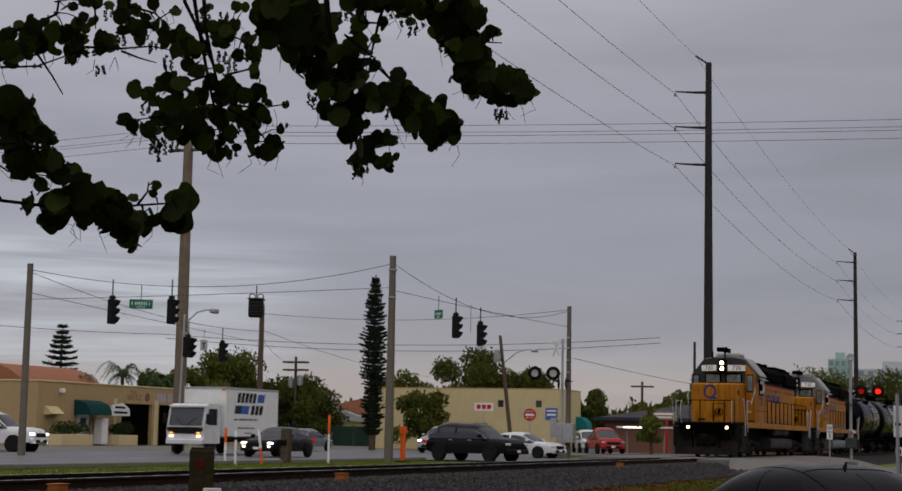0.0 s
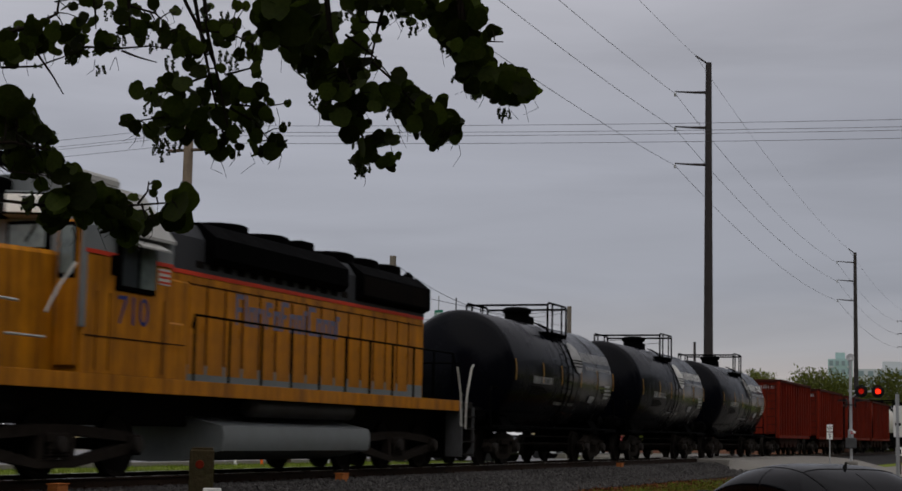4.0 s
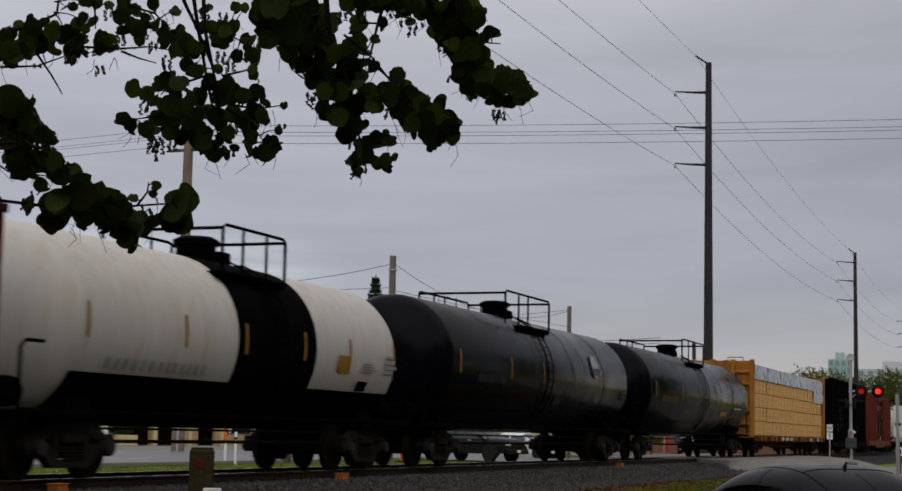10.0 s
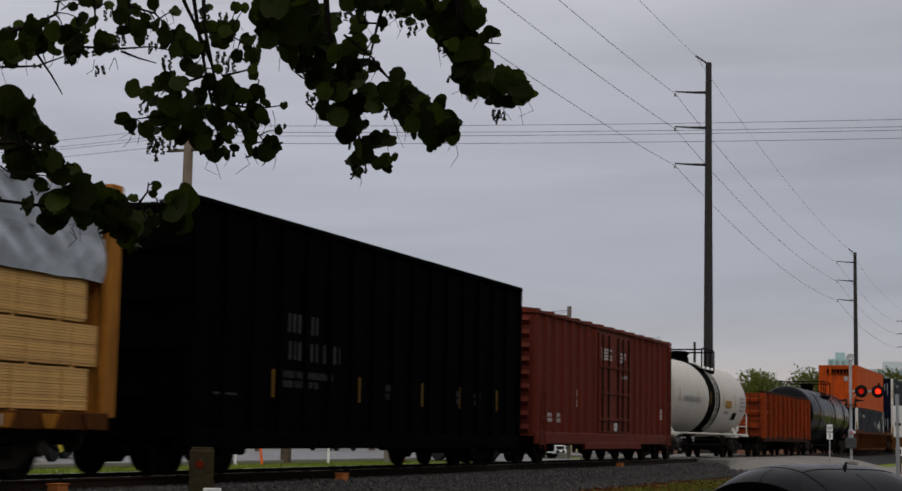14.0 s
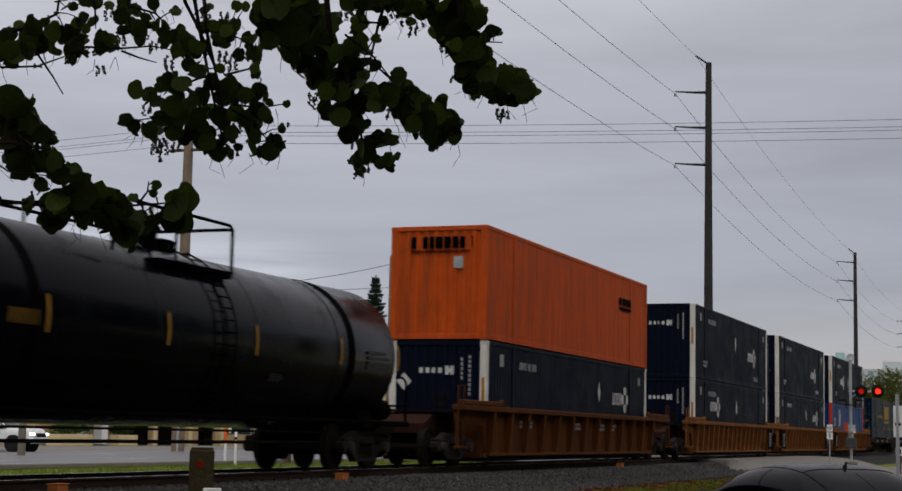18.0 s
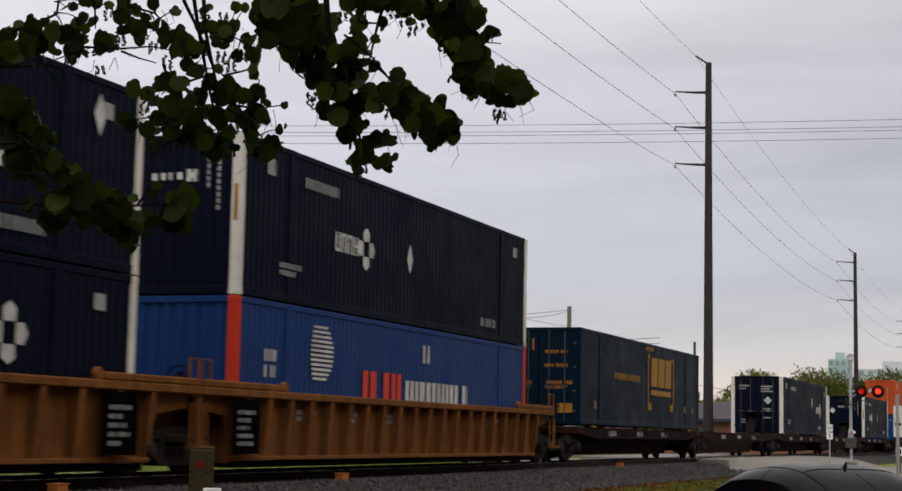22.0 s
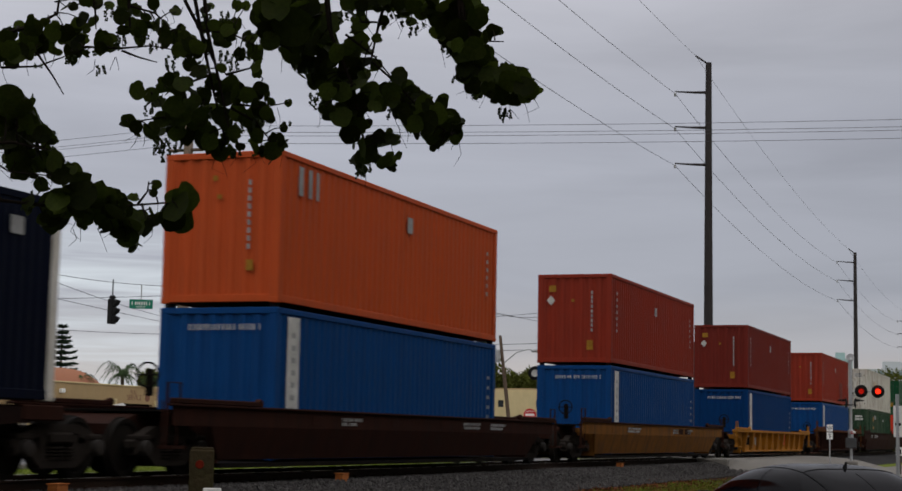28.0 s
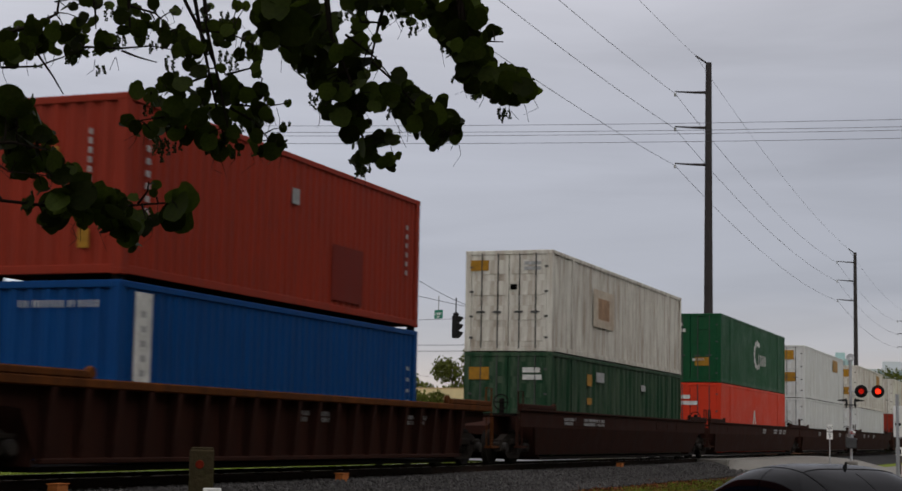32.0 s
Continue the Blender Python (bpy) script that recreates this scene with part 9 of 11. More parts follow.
def repair_garage():
    th = thing("repair_garage", "single-storey cream stucco car repair garage with open bays", "building", pose(91.0, 63.0, 0))
    L, Hh, dep = 31.6, 4.2, 14.0
    holes = [(4.7, 6.4, 0, 2.3), (10.3, 14.4, 0, 3.0), (15.4, 19.0, 0, 3.0), (21.4, 24.1, 0, 2.7), (25.8, 30.7, 0.9, 3.0)]
    wall_with_holes("front_wall", 0, L, Hh, holes, M["stucco"], th)
    part("side_wall", Mb().box(0, 0.25, 0.25, dep, 0, Hh), M["stucco"], th)
    part("far_side_wall", Mb().box(L - 0.25, L, 0.25, dep, 0, Hh), M["stucco"], th)
    part("back_wall", Mb().box(0.25, L - 0.25, dep - 0.25, dep, 0, Hh), M["stucco"], th)
    part("inner_wall", Mb().box(0.3, L - 0.3, 5.0, 5.1, 0, Hh - 0.3), M["interior"], th)
    part("floor", Mb().box(0.3, L - 0.3, 0.3, 5.0, 0.0, 0.03), M["interior"], th)
    part("roof", Mb().box(0.1, L - 0.1, 0.1, dep - 0.1, Hh - 0.25, Hh - 0.12), M["dark_roof"], th)
    part("parapet_cap", Mb().box(-0.06, L + 0.06, -0.06, 0.3, Hh, Hh + 0.1, 0.02), M["stucco2"], th)
    part("side_parapet_cap", Mb().box(-0.06, 0.3, 0.3, dep, Hh, Hh + 0.1, 0.02), M["stucco2"], th)
    for x0, x1 in ((8.8, 0), (14.4, 0), (19.6, 0), (24.6, 0)):
        part("pilaster", Mb().box(x0 + 0.2, x0 + 0.7, -0.12, 0.0, 0, Hh - 0.9, 0.02), M["stucco2"], th)
    d = part("door", Mb().box(4.8, 6.3, 0.06, 0.12, 0, 2.2, 0.01), M["sign_white"], th, "white entrance door")
    part("door_pane", Mb().box(5.2, 5.9, 0.04, 0.07, 1.3, 1.9), M["glass_dark"], d)
    part("white_machine", Mb().box(6.6, 7.4, -0.8, -0.1, 0.1, 1.9, 0.04), M["sign_white"], th)
    aw = Mb()
    aw.prism([(-1.3, 2.1), (-1.25, 2.45), (-0.95, 2.85), (-0.4, 3.05), (0.0, 3.1), (0.0, 2.1)], 0, 4.3, 7.0)
    part("awning", aw, M["teal"], th, "rounded dark teal cloth awning")
    part("awning_sign", Mb().prism([(7.4, 2.1), (9.9, 2.1), (9.8, 2.6), (8.9, 3.0), (7.5, 2.8)], 1, -0.95, -0.88), M["sign_white"], th, "white shaped hanging sign with plain bars")
    part("sign_stencil", Mb().box(7.9, 9.2, -0.97, -0.95, 2.6, 2.75).box(7.8, 9.5, -0.97, -0.95, 2.25, 2.4), M["signal_black"], th)
    win = part("shop_window", Mb().box(25.9, 30.6, 0.08, 0.12, 0.95, 2.95), M["glass_dark"], th)
    mb = Mb()
    for k in range(3):
        mb.lathe([(0.3, -0.01), (0.3, 0.0)], (26.6, 0.06, 1.3 + 0.62 * k), 1, 14)
    part("window_discs", mb, M["sign_white"], win)
    part("window_notice", Mb().box(29.4, 30.4, 0.05, 0.07, 1.6, 2.7), M["sign_green"], win)
    wb = Mb()
    bars(wb, 27.6, 1.5, 1.2, 1.2, 0.06, 4, 6)
    part("window_words", wb, M["sign_white"], win)
    part("small_sign", Mb().box(19.9, 20.7, -0.05, 0.0, 2.0, 2.35, 0.01), M["sign_white"], th)
    for x, t, s in ((11.8, "FULL", 0.42), (11.9, "SERVICE", 0.55), (22.3, "AUTO REPAIR", 0.8)):
        letters("wall_lettering", t, s, M["brick"] if s < 0.7 else M["pale_blue_paint"], th, Matrix(((1, 0, 0, x), (0, 0, -1, -0.006), (0, 1, 0, {0.42: 3.8, 0.55: 3.42, 0.8: 3.5}[s]), (0, 0, 0, 1))))
    nb = Mb()
    bars(nb, 15.2, 3.2, 4.0, 0.65, -0.005, 1, 3)
    part("name_stencil", nb, M["pale_blue_paint"], th, "pale blue name shown as plain bars")
    pb_ = Mb()
    bars(pb_, 25.7, 3.3, 4.3, 0.45, -0.005, 1, 8)
    part("number_stencil", pb_, M["brick"], th)
    part("round_badge", Mb().lathe([(0.32, -0.02), (0.32, 0)], (13.7, 0, 3.5), 1, 18), M["brick"], th)
    for y in (3.0,):
        part("wall_lamp", Mb().box(2.4, 2.8, -0.3, 0.0, 3.5, 3.8, 0.05), M["sign_white"], th)
    part("window_hood", Mb().prism([(-0.7, 2.1), (-0.1, 2.6), (0, 2.6), (0, 2.0)], 0, 0.8, 2.2), M["stucco2"], th)
    for x0, x1 in ((0.6, 4.3), (7.6, 10.0)):
        pl = thing("planter", "low white masonry planter with a clipped hedge", "planter", pose(91.0 + x0, 61.4, 0.02), "garage planters")
        part("trough", Mb().box(0, x1 - x0, 0, 1.2, 0, 0.75, 0.03), M["stucco2"], pl)
        leaf_mass("hedge", pl, [(0.3 + (x1 - x0 - 0.6) * k / 5, 0.6, 1.15, 0.55) for k in range(6)], 700, 0.10, M["hedge"], int(x0 * 10))


def leaf_mass(name, parent, blobs, count, size, material, seed, squash=1.0, long=1.0):
    """Many small leaves strewn through the shells of overlapping clumps (x, y, z, radius)."""
    rng = random.Random(seed)
    mb = Mb()
    tot = sum(b[3] ** 2 for b in blobs)
    for bx, by, bz, br in blobs:
        for k in range(max(6, round(count * br * br / tot))):
            while True:
                p = Vector((rng.uniform(-1, 1), rng.uniform(-1, 1), rng.uniform(-1, 1)))
                if 0.01 < p.length_squared < 1:
                    break
            p = p.normalized() * (br * (rng.random() ** 0.35) * (0.8 + 0.35 * noise.noise(p * 2.0 + Vector((bx, by, bz)))))
            c = Vector((bx, by, bz)) + Vector((p.x, p.y, p.z * squash))
            m = Matrix.LocRotScale(c, Euler((rng.uniform(0, 6.3), rng.uniform(0, 6.3), rng.uniform(0, 6.3))), None)
            s = size * rng.uniform(0.6, 1.4)
            mb.add([m @ Vector(q) for q in ((-s, 0, 0), (-0.2 * s, -0.5 * s / long, 0.12 * s), (s, 0, 0), (-0.1 * s, 0.55 * s / long, 0.1 * s))], [(0, 1, 2), (0, 2, 3)])
    me = mb.mesh(name, material, 0, tidy=False)
    return part(name, me, None, parent)


def broad_tree(label, x, y, height, spread, seed, leaves=5000, leaf=0.22, group="", trunk_h=0.35, material=None, low=0.42):
    rng = random.Random(seed)
    th = thing("tree", label, "tree", pose(x, y, -0.1), group)
    tr = Mb()
    h0 = height * trunk_h
    tr.tube([(0, 0, 0), (0.1, 0.05, h0 * 0.5), (0.0, 0.1, h0), (0.1, 0, height * 0.7)], [height * 0.035, height * 0.028, height * 0.022, height * 0.008], 9)
    blobs = []
    n = 24
    for k in range(n):
        a, e = rng.uniform(0, 6.28), rng.uniform(0, 1)
        r = spread * rng.uniform(0.3, 0.8)
        z = height * (low + (1 - low) * e * 0.86)
        r *= math.sqrt(max(0.15, 1 - (abs(e - 0.35) / 0.75) ** 2))
        p = (r * math.cos(a), r * math.sin(a), z)
        tr.tube([(0, 0, h0 * rng.uniform(0.7, 1.1)), (p[0] * 0.5, p[1] * 0.5, (h0 + z) * 0.5), p], [height * 0.014, height * 0.008, height * 0.003], 5)
        blobs.append((*p, spread * rng.uniform(0.26, 0.44)))
    part("trunk", tr, M["bark"], th)
    leaf_mass("crown", th, blobs, leaves, leaf, material or M["leaf_tree"], seed, 0.8)
    return th


def norfolk_pine(label, x, y, height, radius, seed, dense=True):
    rng = random.Random(seed)
    th = thing("conifer", label, "tree", pose(x, y, -0.1))
    part("trunk", Mb().tube([(0, 0, 0), (0, 0, height)], [0.25, 0.04], 8), M["bark"], th)
    mb = Mb()
    z = height * (0.1 if dense else 0.28)
    while z < height * 0.985:
        t = z / height
        r = radius * (min(1.0, (1 - t) / 0.3, 0.5 + 1.1 * t) ** 0.8 if dense else (1 - t) ** 0.85) * (0.6 + 0.5 * rng.random())
        r = max(r, 0.12)
        for k in range(17 if dense else 12):
            a = rng.uniform(0, 6.28)
            d = Vector((math.cos(a), math.sin(a), 0.0))
            for j in range(int(16 if dense else 22)):
                f = (j + rng.random()) / (16 if dense else 22)
                c = d * (r * f) + Vector((0, 0, z + (0.25 * f * f - 0.1 * f) * r + rng.uniform(-0.05, 0.05)))
                w = rng.uniform(0.1, 0.22) * (1.1 - 0.5 * f) * (1 if dense else 1.6)
                side = Vector((-d.y, d.x, 0)) * rng.choice((-1, 1)) * rng.uniform(0.4, 1) + d * 0.6 + Vector((0, 0, rng.uniform(-0.2, 0.7)))
                n_ = d.cross(side).normalized() * (0.06 if dense else 0.075)
                mb.add([c - n_, c + n_, c + side.normalized() * w * 1.8], [(0, 1, 2)])
        z += (0.23 if dense else 0.47) * rng.uniform(0.8, 1.2)
    me = mb.mesh("foliage", M["leaf_dark"], 0, tidy=False)
    part("foliage", me, None, th)
    return th


def palm(label, x, y, height, seed):
    rng = random.Random(seed)
    th = thing("palm", label, "tree", pose(x, y, -0.1), "palms behind the garage")
    part("trunk", Mb().tube([(0, 0, 0), (0.2, 0, height * 0.5), (0.1, 0.1, height)], [0.24, 0.18, 0.15], 9), M["bark"], th)
    for k in range(26):
        a, up = 6.28 * k / 26 + rng.uniform(-0.3, 0.3), rng.uniform(-0.1, 1.7)
        mb = Mb()
        L_ = rng.uniform(1.7, 2.5)
        for j in range(24):
            f = j / 23
            c = Vector((math.cos(a) * L_ * f * (1 - 0.15 * f), math.sin(a) * L_ * f * (1 - 0.15 * f), height + L_ * (up * f - (0.75 + 0.5 * up) * f * f)))
            sd = Vector((-math.sin(a), math.cos(a), 0))
            for s in (-1, 1):
                tip = c + sd * s * rng.uniform(0.2, 0.42) * (1 - 0.4 * f) + Vector((math.cos(a) * 0.35, math.sin(a) * 0.35, -0.3 + rng.uniform(-0.2, 0.15)))
                mb.add([c + Vector((0, 0, 0.03)), c + Vector((math.cos(a) * 0.07, math.sin(a) * 0.07, -0.02)), tip], [(0, 1, 2)])
        part("frond", mb, M["leaf_palm"], th, smooth=0)
    return th


repair_garage()
hs = thing("house", "low house with an arched peach roof", "house", pose(112.0, 77.0, 0))
part("wall", Mb().box(-5, 5, -2.3, 2.9, 0, 3.9), M["stucco2"], hs)
part("roof", Mb().prism([(-2.4, 3.9)] + [(-2.4 + 5.4 * k / 12, 3.95 + 2.2 * math.sin(math.pi * (0.04 + 0.55 * (k / 12) ** 0.8))) for k in range(13)] + [(3.0, 3.9)], 0, -5.5, 5.5), M["peach"], hs, "peach arched roof", smooth=20)
part("eave", Mb().box(-5.55, 5.55, -2.45, 3.05, 3.78, 3.88), M["stucco2"], hs)
hs = thing("house", "dark-roofed house at the road's edge", "house", pose(101.0, 92.0, 0))
part("wall", Mb().box(-4, 4, -6, 6, 0, 3.6), M["stucco2"], hs)
part("roof", Mb().prism([(-6.5, 3.6), (6.5, 3.6), (0, 6.0)], 0, -4.4, 4.4), M["dark_roof"], hs)


def hall():
    th = thing("social_hall", "pale yellow flat-roofed hall with small square windows", "building", pose(125.0, 37.7, 0, 0, 0, 90))
    # its long wall faces the road; local x runs along the wall, away from the track
    wall_with_holes("front_wall", 0, 15.7, 4.9, [(1.45, 1.95, 3.5, 4.05), (4.65, 5.15, 3.5, 4.05), (10.4, 11.5, 3.3, 4.1), (6.0, 7.1, 0, 2.2)], M["stucco2"], th)
    th2 = th
    part("side_wall", Mb().box(0, 0.25, -5.6, 0.0, 0, 4.9), M["stucco2"], th2)
    part("far_side_wall", Mb().box(15.45, 15.7, -5.6, 0, 0, 4.9), M["stucco2"], th2)
    part("back_wall", Mb().box(0, 15.7, -5.85, -5.6, 0, 4.9), M["stucco2"], th2)
    part("roof", Mb().box(0, 15.7, -5.8, 0.2, 4.9, 5.0, 0.02), M["stucco"], th2)
    for a in (1.45, 4.65):
        w = part("window", Mb().box(a, a + 0.5, 0.1, 0.14, 3.5, 4.05), M["glass_dark"], th2)
        part("window_frame", Mb().box(a - 0.09, a, -0.04, 0.06, 3.4, 4.14).box(a + 0.5, a + 0.59, -0.04, 0.06, 3.4, 4.14).box(a, a + 0.5, -0.04, 0.06, 3.4, 3.5).box(a, a + 0.5, -0.04, 0.06, 4.05, 4.14), M["sign_white"], w)
    w = part("window", Mb().box(10.4, 11.5, 0.1, 0.14, 3.3, 4.1), M["glass_dark"], th2)
    part("window_frame", Mb().box(10.3, 10.4, -0.04, 0.06, 3.2, 4.2).box(11.5, 11.6, -0.04, 0.06, 3.2, 4.2).box(10.4, 11.5, -0.04, 0.06, 4.1, 4.2).box(10.4, 11.5, -0.04, 0.06, 3.2, 3.3).box(10.9, 11.0, -0.02, 0.08, 3.3, 4.1), M["sign_white"], w)
    part("door", Mb().box(6.0, 7.1, 0.1, 0.15, 0, 2.2), M["galv"], th2)
    part("awning", Mb().prism([(0.0, 1.9), (-1.0, 1.9), (-0.93, 2.3), (-0.75, 2.6), (-0.4, 2.82), (0.0, 2.88)], 1, -5.9, -4.4), M["teal_bright"], th2, "rounded teal awning")


hall()
dk = thing("brick_shop", "low brown brick shop with a dark roof", "building", pose(140.0, 32.0, 0, 0, 0, 0))
part("wall", Mb().box(-4, 14, -14, 5, 0, 2.9), M["brick"], dk)
part("roof", Mb().add([(-4.8, -14.8, 2.9), (14.8, -14.8, 2.9), (14.8, 5.8, 2.9), (-4.8, 5.8, 2.9), (4, -6, 4.6), (6, -2, 4.6)], [(0, 1, 4), (1, 2, 5, 4), (2, 3, 5), (3, 0, 4, 5), (0, 3, 2, 1)]), M["dark_roof"], dk)
part("fascia", Mb().box(-4.9, -4.7, -14.8, 5.8, 2.7, 2.95), M["slate"], dk)
part("shop_window", Mb().box(-4.06, -4.0, -3.5, -1.0, 0.9, 2.2), M["glass_pale"], dk)
cn = thing("service_canopy", "low white canopy with a bright lit edge", "canopy", pose(128.0, 31.5, 0))
part("roof", Mb().box(-1.5, 1.5, -2, 2, 2.0, 2.15, 0.02), M["sign_white"], cn)
part("tube_lamp", Mb().box(-1.55, -1.5, -1.4, 1.4, 2.02, 2.12), M["lamp_white"], cn)
for sy in (-1.5, 1.5):
    part("post", Mb().tube([(0, sy, 0), (0, sy, 2.0)], 0.06), M["galv"], cn)
sh = thing("shed", "small grey-roofed shed behind a fence", "shed", pose(150.0, 70.0, 0, 0, 0, 20))
part("wall", Mb().box(-4, 4, -5, 5, 0, 2.4), M["stucco2"], sh)
part("roof", Mb().prism([(-5.4, 2.3), (5.4, 2.3), (0, 4.2)], 0, -4.4, 4.4), M["galv"], sh)
fn = thing("fence", "dark green mesh fence along the lot", "fence", pose(137.0, 56.5, 0, 0, 0, 106))
for k in range(9):
    part("fence_post", Mb().tube([(k * 2.0, 0, 0), (k * 2.0, 0, 1.9)], 0.05, 6), M["fence"], fn)
    if k < 8:
        part("fence_panel", Mb().box(k * 2.0 + 0.06, k * 2.0 + 1.94, -0.015, 0.015, 0.05, 1.8), M["fence"], fn)
hs = thing("house", "plain pale house far behind the trees", "house", pose(180.0, 78.0, 0))
part("wall", Mb().box(-5, 5, -9, 6, 0, 3.4), M["stucco2"], hs)
part("roof", Mb().prism([(-9.5, 3.4), (6.5, 3.4), (-1.5, 5.2)], 0, -5.4, 5.4), M["peach"], hs)


def tower(label, x, y, w, d, h, floors, cols, wallm, yaw=0):
    th = thing("apartment_tower", label, "building", pose(x, y, 0, 0, 0, yaw), "distant apartment towers")
    part("wall", Mb().box(0, d, -w / 2, w / 2, 0, h), wallm, th)
    fh = h / floors
    pane = Mb().box(-0.2, 0.05, -w / cols * 0.28, w / cols * 0.28, fh * 0.25, fh * 0.8).mesh("window", M["tower_glass"], 0)
    slab = Mb().box(-0.9, 0.05, -w / cols * 0.42, w / cols * 0.42, 0.0, fh * 0.18).mesh("balcony", M["tower"], 0)
    for i in range(floors // 3, floors):
        for k in range(cols):
            part("window", pane, None, th, at=pose(-0.02, -w / 2 + w / cols * (k + 0.5), i * fh))
            if k % 3 == 0:
                part("balcony", slab, None, th, at=pose(-0.02, -w / 2 + w / cols * (k + 0.5), i * fh))
    part("roof_block", Mb().box(d * 0.3, d * 0.7, -w * 0.2, w * 0.2, h, h + 2.5), wallm, th)
    return th


tower("pale teal glazed apartment tower in the haze", 595, 75.8, 8.5, 12, 30.5, 10, 4, M["tower_teal"], 7)
tower("white apartment tower with rows of windows", 517, 48.0, 26, 14, 23.6, 8, 9, M["tower"], 6)

norfolk_pine("tall narrow dark conifer with a spire top", 110.2, 47.45, 12.9, 1.05, 1, True)
norfolk_pine("layered dark conifer behind the garage", 124.4, 83.8, 10.4, 4.3, 2, False)
palm("feathery palm behind the garage", 118.9, 74.0, 5.9, 1)
palm("feathery palm behind the garage", 121.5, 72.0, 5.2, 2)
palm("feathery palm behind the garage", 116.2, 76.5, 5.0, 3)
for i, (x, y, hh, sp_) in enumerate(((131.5, 70.5, 8.4, 5.6), (136.0, 66.5, 6.8, 5.0), (127.0, 75.0, 6.3, 3.6), (141.5, 51.5, 9.2, 5.2), (139.0, 56.0, 7.6, 4.6), (143.5, 46.8, 7.8, 4.2), (126.0, 72.0, 6.9, 2.6),
                                     (207.0, 35.0, 9.8, 7.0), (208.5, 28.0, 11.2, 7.5), (212.0, 22.0, 10.2, 7.0), (155.0, 44.0, 6.0, 3.4), (160.0, 36.0, 5.6, 3.2), (172.0, 38.0, 6.6, 3.2), (240.0, 26.0, 9.0, 5.0))):
    broad_tree("broad dark green leafy tree with an uneven crown", x, y, hh, sp_, 40 + i, 15000, 0.165, "background trees", low=0.16)
broad_tree("small leafy tree with trailing vines against the hall", 119.0, 47.2, 5.0, 2.6, 70, 4200, 0.16, "background trees", 0.3, low=0.15)
broad_tree("small dark street tree by the shop", 118.0, 28.6, 3.8, 1.3, 71, 1600, 0.14, "background trees", 0.4, low=0.3)
row = thing("tree_line", "dense dark line of distant trees", "trees", kind="stuff")
rng_ = random.Random(77)
leaf_mass("far_crowns", row, [(170 + rng_.uniform(-10, 60), 24 + 5.0 * k + rng_.uniform(-2, 2), rng_.uniform(1.5, 3.2), rng_.uniform(2.5, 3.8)) for k in range(22)], 16000, 0.4, M["leaf_tree"], 5)


# ---- vehicles


def curve(pts, x):
    """A smooth line through the points (x, z)."""
    if x <= pts[0][0]:
        return pts[0][1]
    for k in range(len(pts) - 1):
        (x0, z0), (x1, z1) = pts[k], pts[k + 1]
        if x <= x1:
            za, zb = pts[max(0, k - 1)], pts[min(len(pts) - 1, k + 2)]
            m0, m1 = (z1 - za[1]) / (x1 - za[0]) * (x1 - x0), (zb[1] - z0) / (zb[0] - x0) * (x1 - x0)
            t = (x - x0) / (x1 - x0)
            return (2 * t ** 3 - 3 * t * t + 1) * z0 + (t ** 3 - 2 * t * t + t) * m0 + (3 * t * t - 2 * t ** 3) * z1 + (t ** 3 - t * t) * m1
    return pts[-1][1]


def skin(name, at, xa, xb, aa, ab, m, parent, nx, ny, caps=False):
    """A patch of a car's shell; at(x, a) gives its points."""
    vs = [at(xa + (xb - xa) * i / nx, aa + (ab - aa) * j / ny) for i in range(nx + 1) for j in range(ny + 1)]
    fs = [(i * (ny + 1) + j, (i + 1) * (ny + 1) + j, (i + 1) * (ny + 1) + j + 1, i * (ny + 1) + j + 1) for i in range(nx) for j in range(ny)]
    if caps:
        fs += [tuple(range(ny + 1)), tuple(nx * (ny + 1) + j for j in reversed(range(ny + 1)))]
    return part(name, Mb().add(vs, fs), m, parent, smooth=50)


M["rim"] = mat("polished_wheel_rim", (0.55, 0.55, 0.56), 0.3, 0.7, 0.05, 3)
TYRE = mat("tyre_rubber", (0.015, 0.015, 0.016), 0.85, 0, 0.2, 5)


def wheel_at(th, x, y, r, s, rim):
    t = part("wheel", Mb().lathe([(r * 0.6, -0.11), (r * 0.95, -0.11), (r, -0.07), (r, 0.07), (r * 0.95, 0.11), (r * 0.6, 0.11)], (0, 0, 0), 1, 22), TYRE, th, at=pose(x, y, r))
    rm = Mb().lathe([(r * 0.62, min(s * 0.05, s * 0.075)), (r * 0.62, max(s * 0.05, s * 0.075))], (0, 0, 0), 1, 18)
    for k in range(5):
        a = 2 * math.pi * k / 5
        rm.prism([(math.cos(a + q) * rr, math.sin(a + q) * rr) for q, rr in ((-0.28, 0.1 * r), (-0.16, 0.64 * r), (0.16, 0.64 * r), (0.28, 0.1 * r))], 1, min(s * 0.06, s * 0.1), max(s * 0.06, s * 0.1))
    part("rim", rm, rim, t)


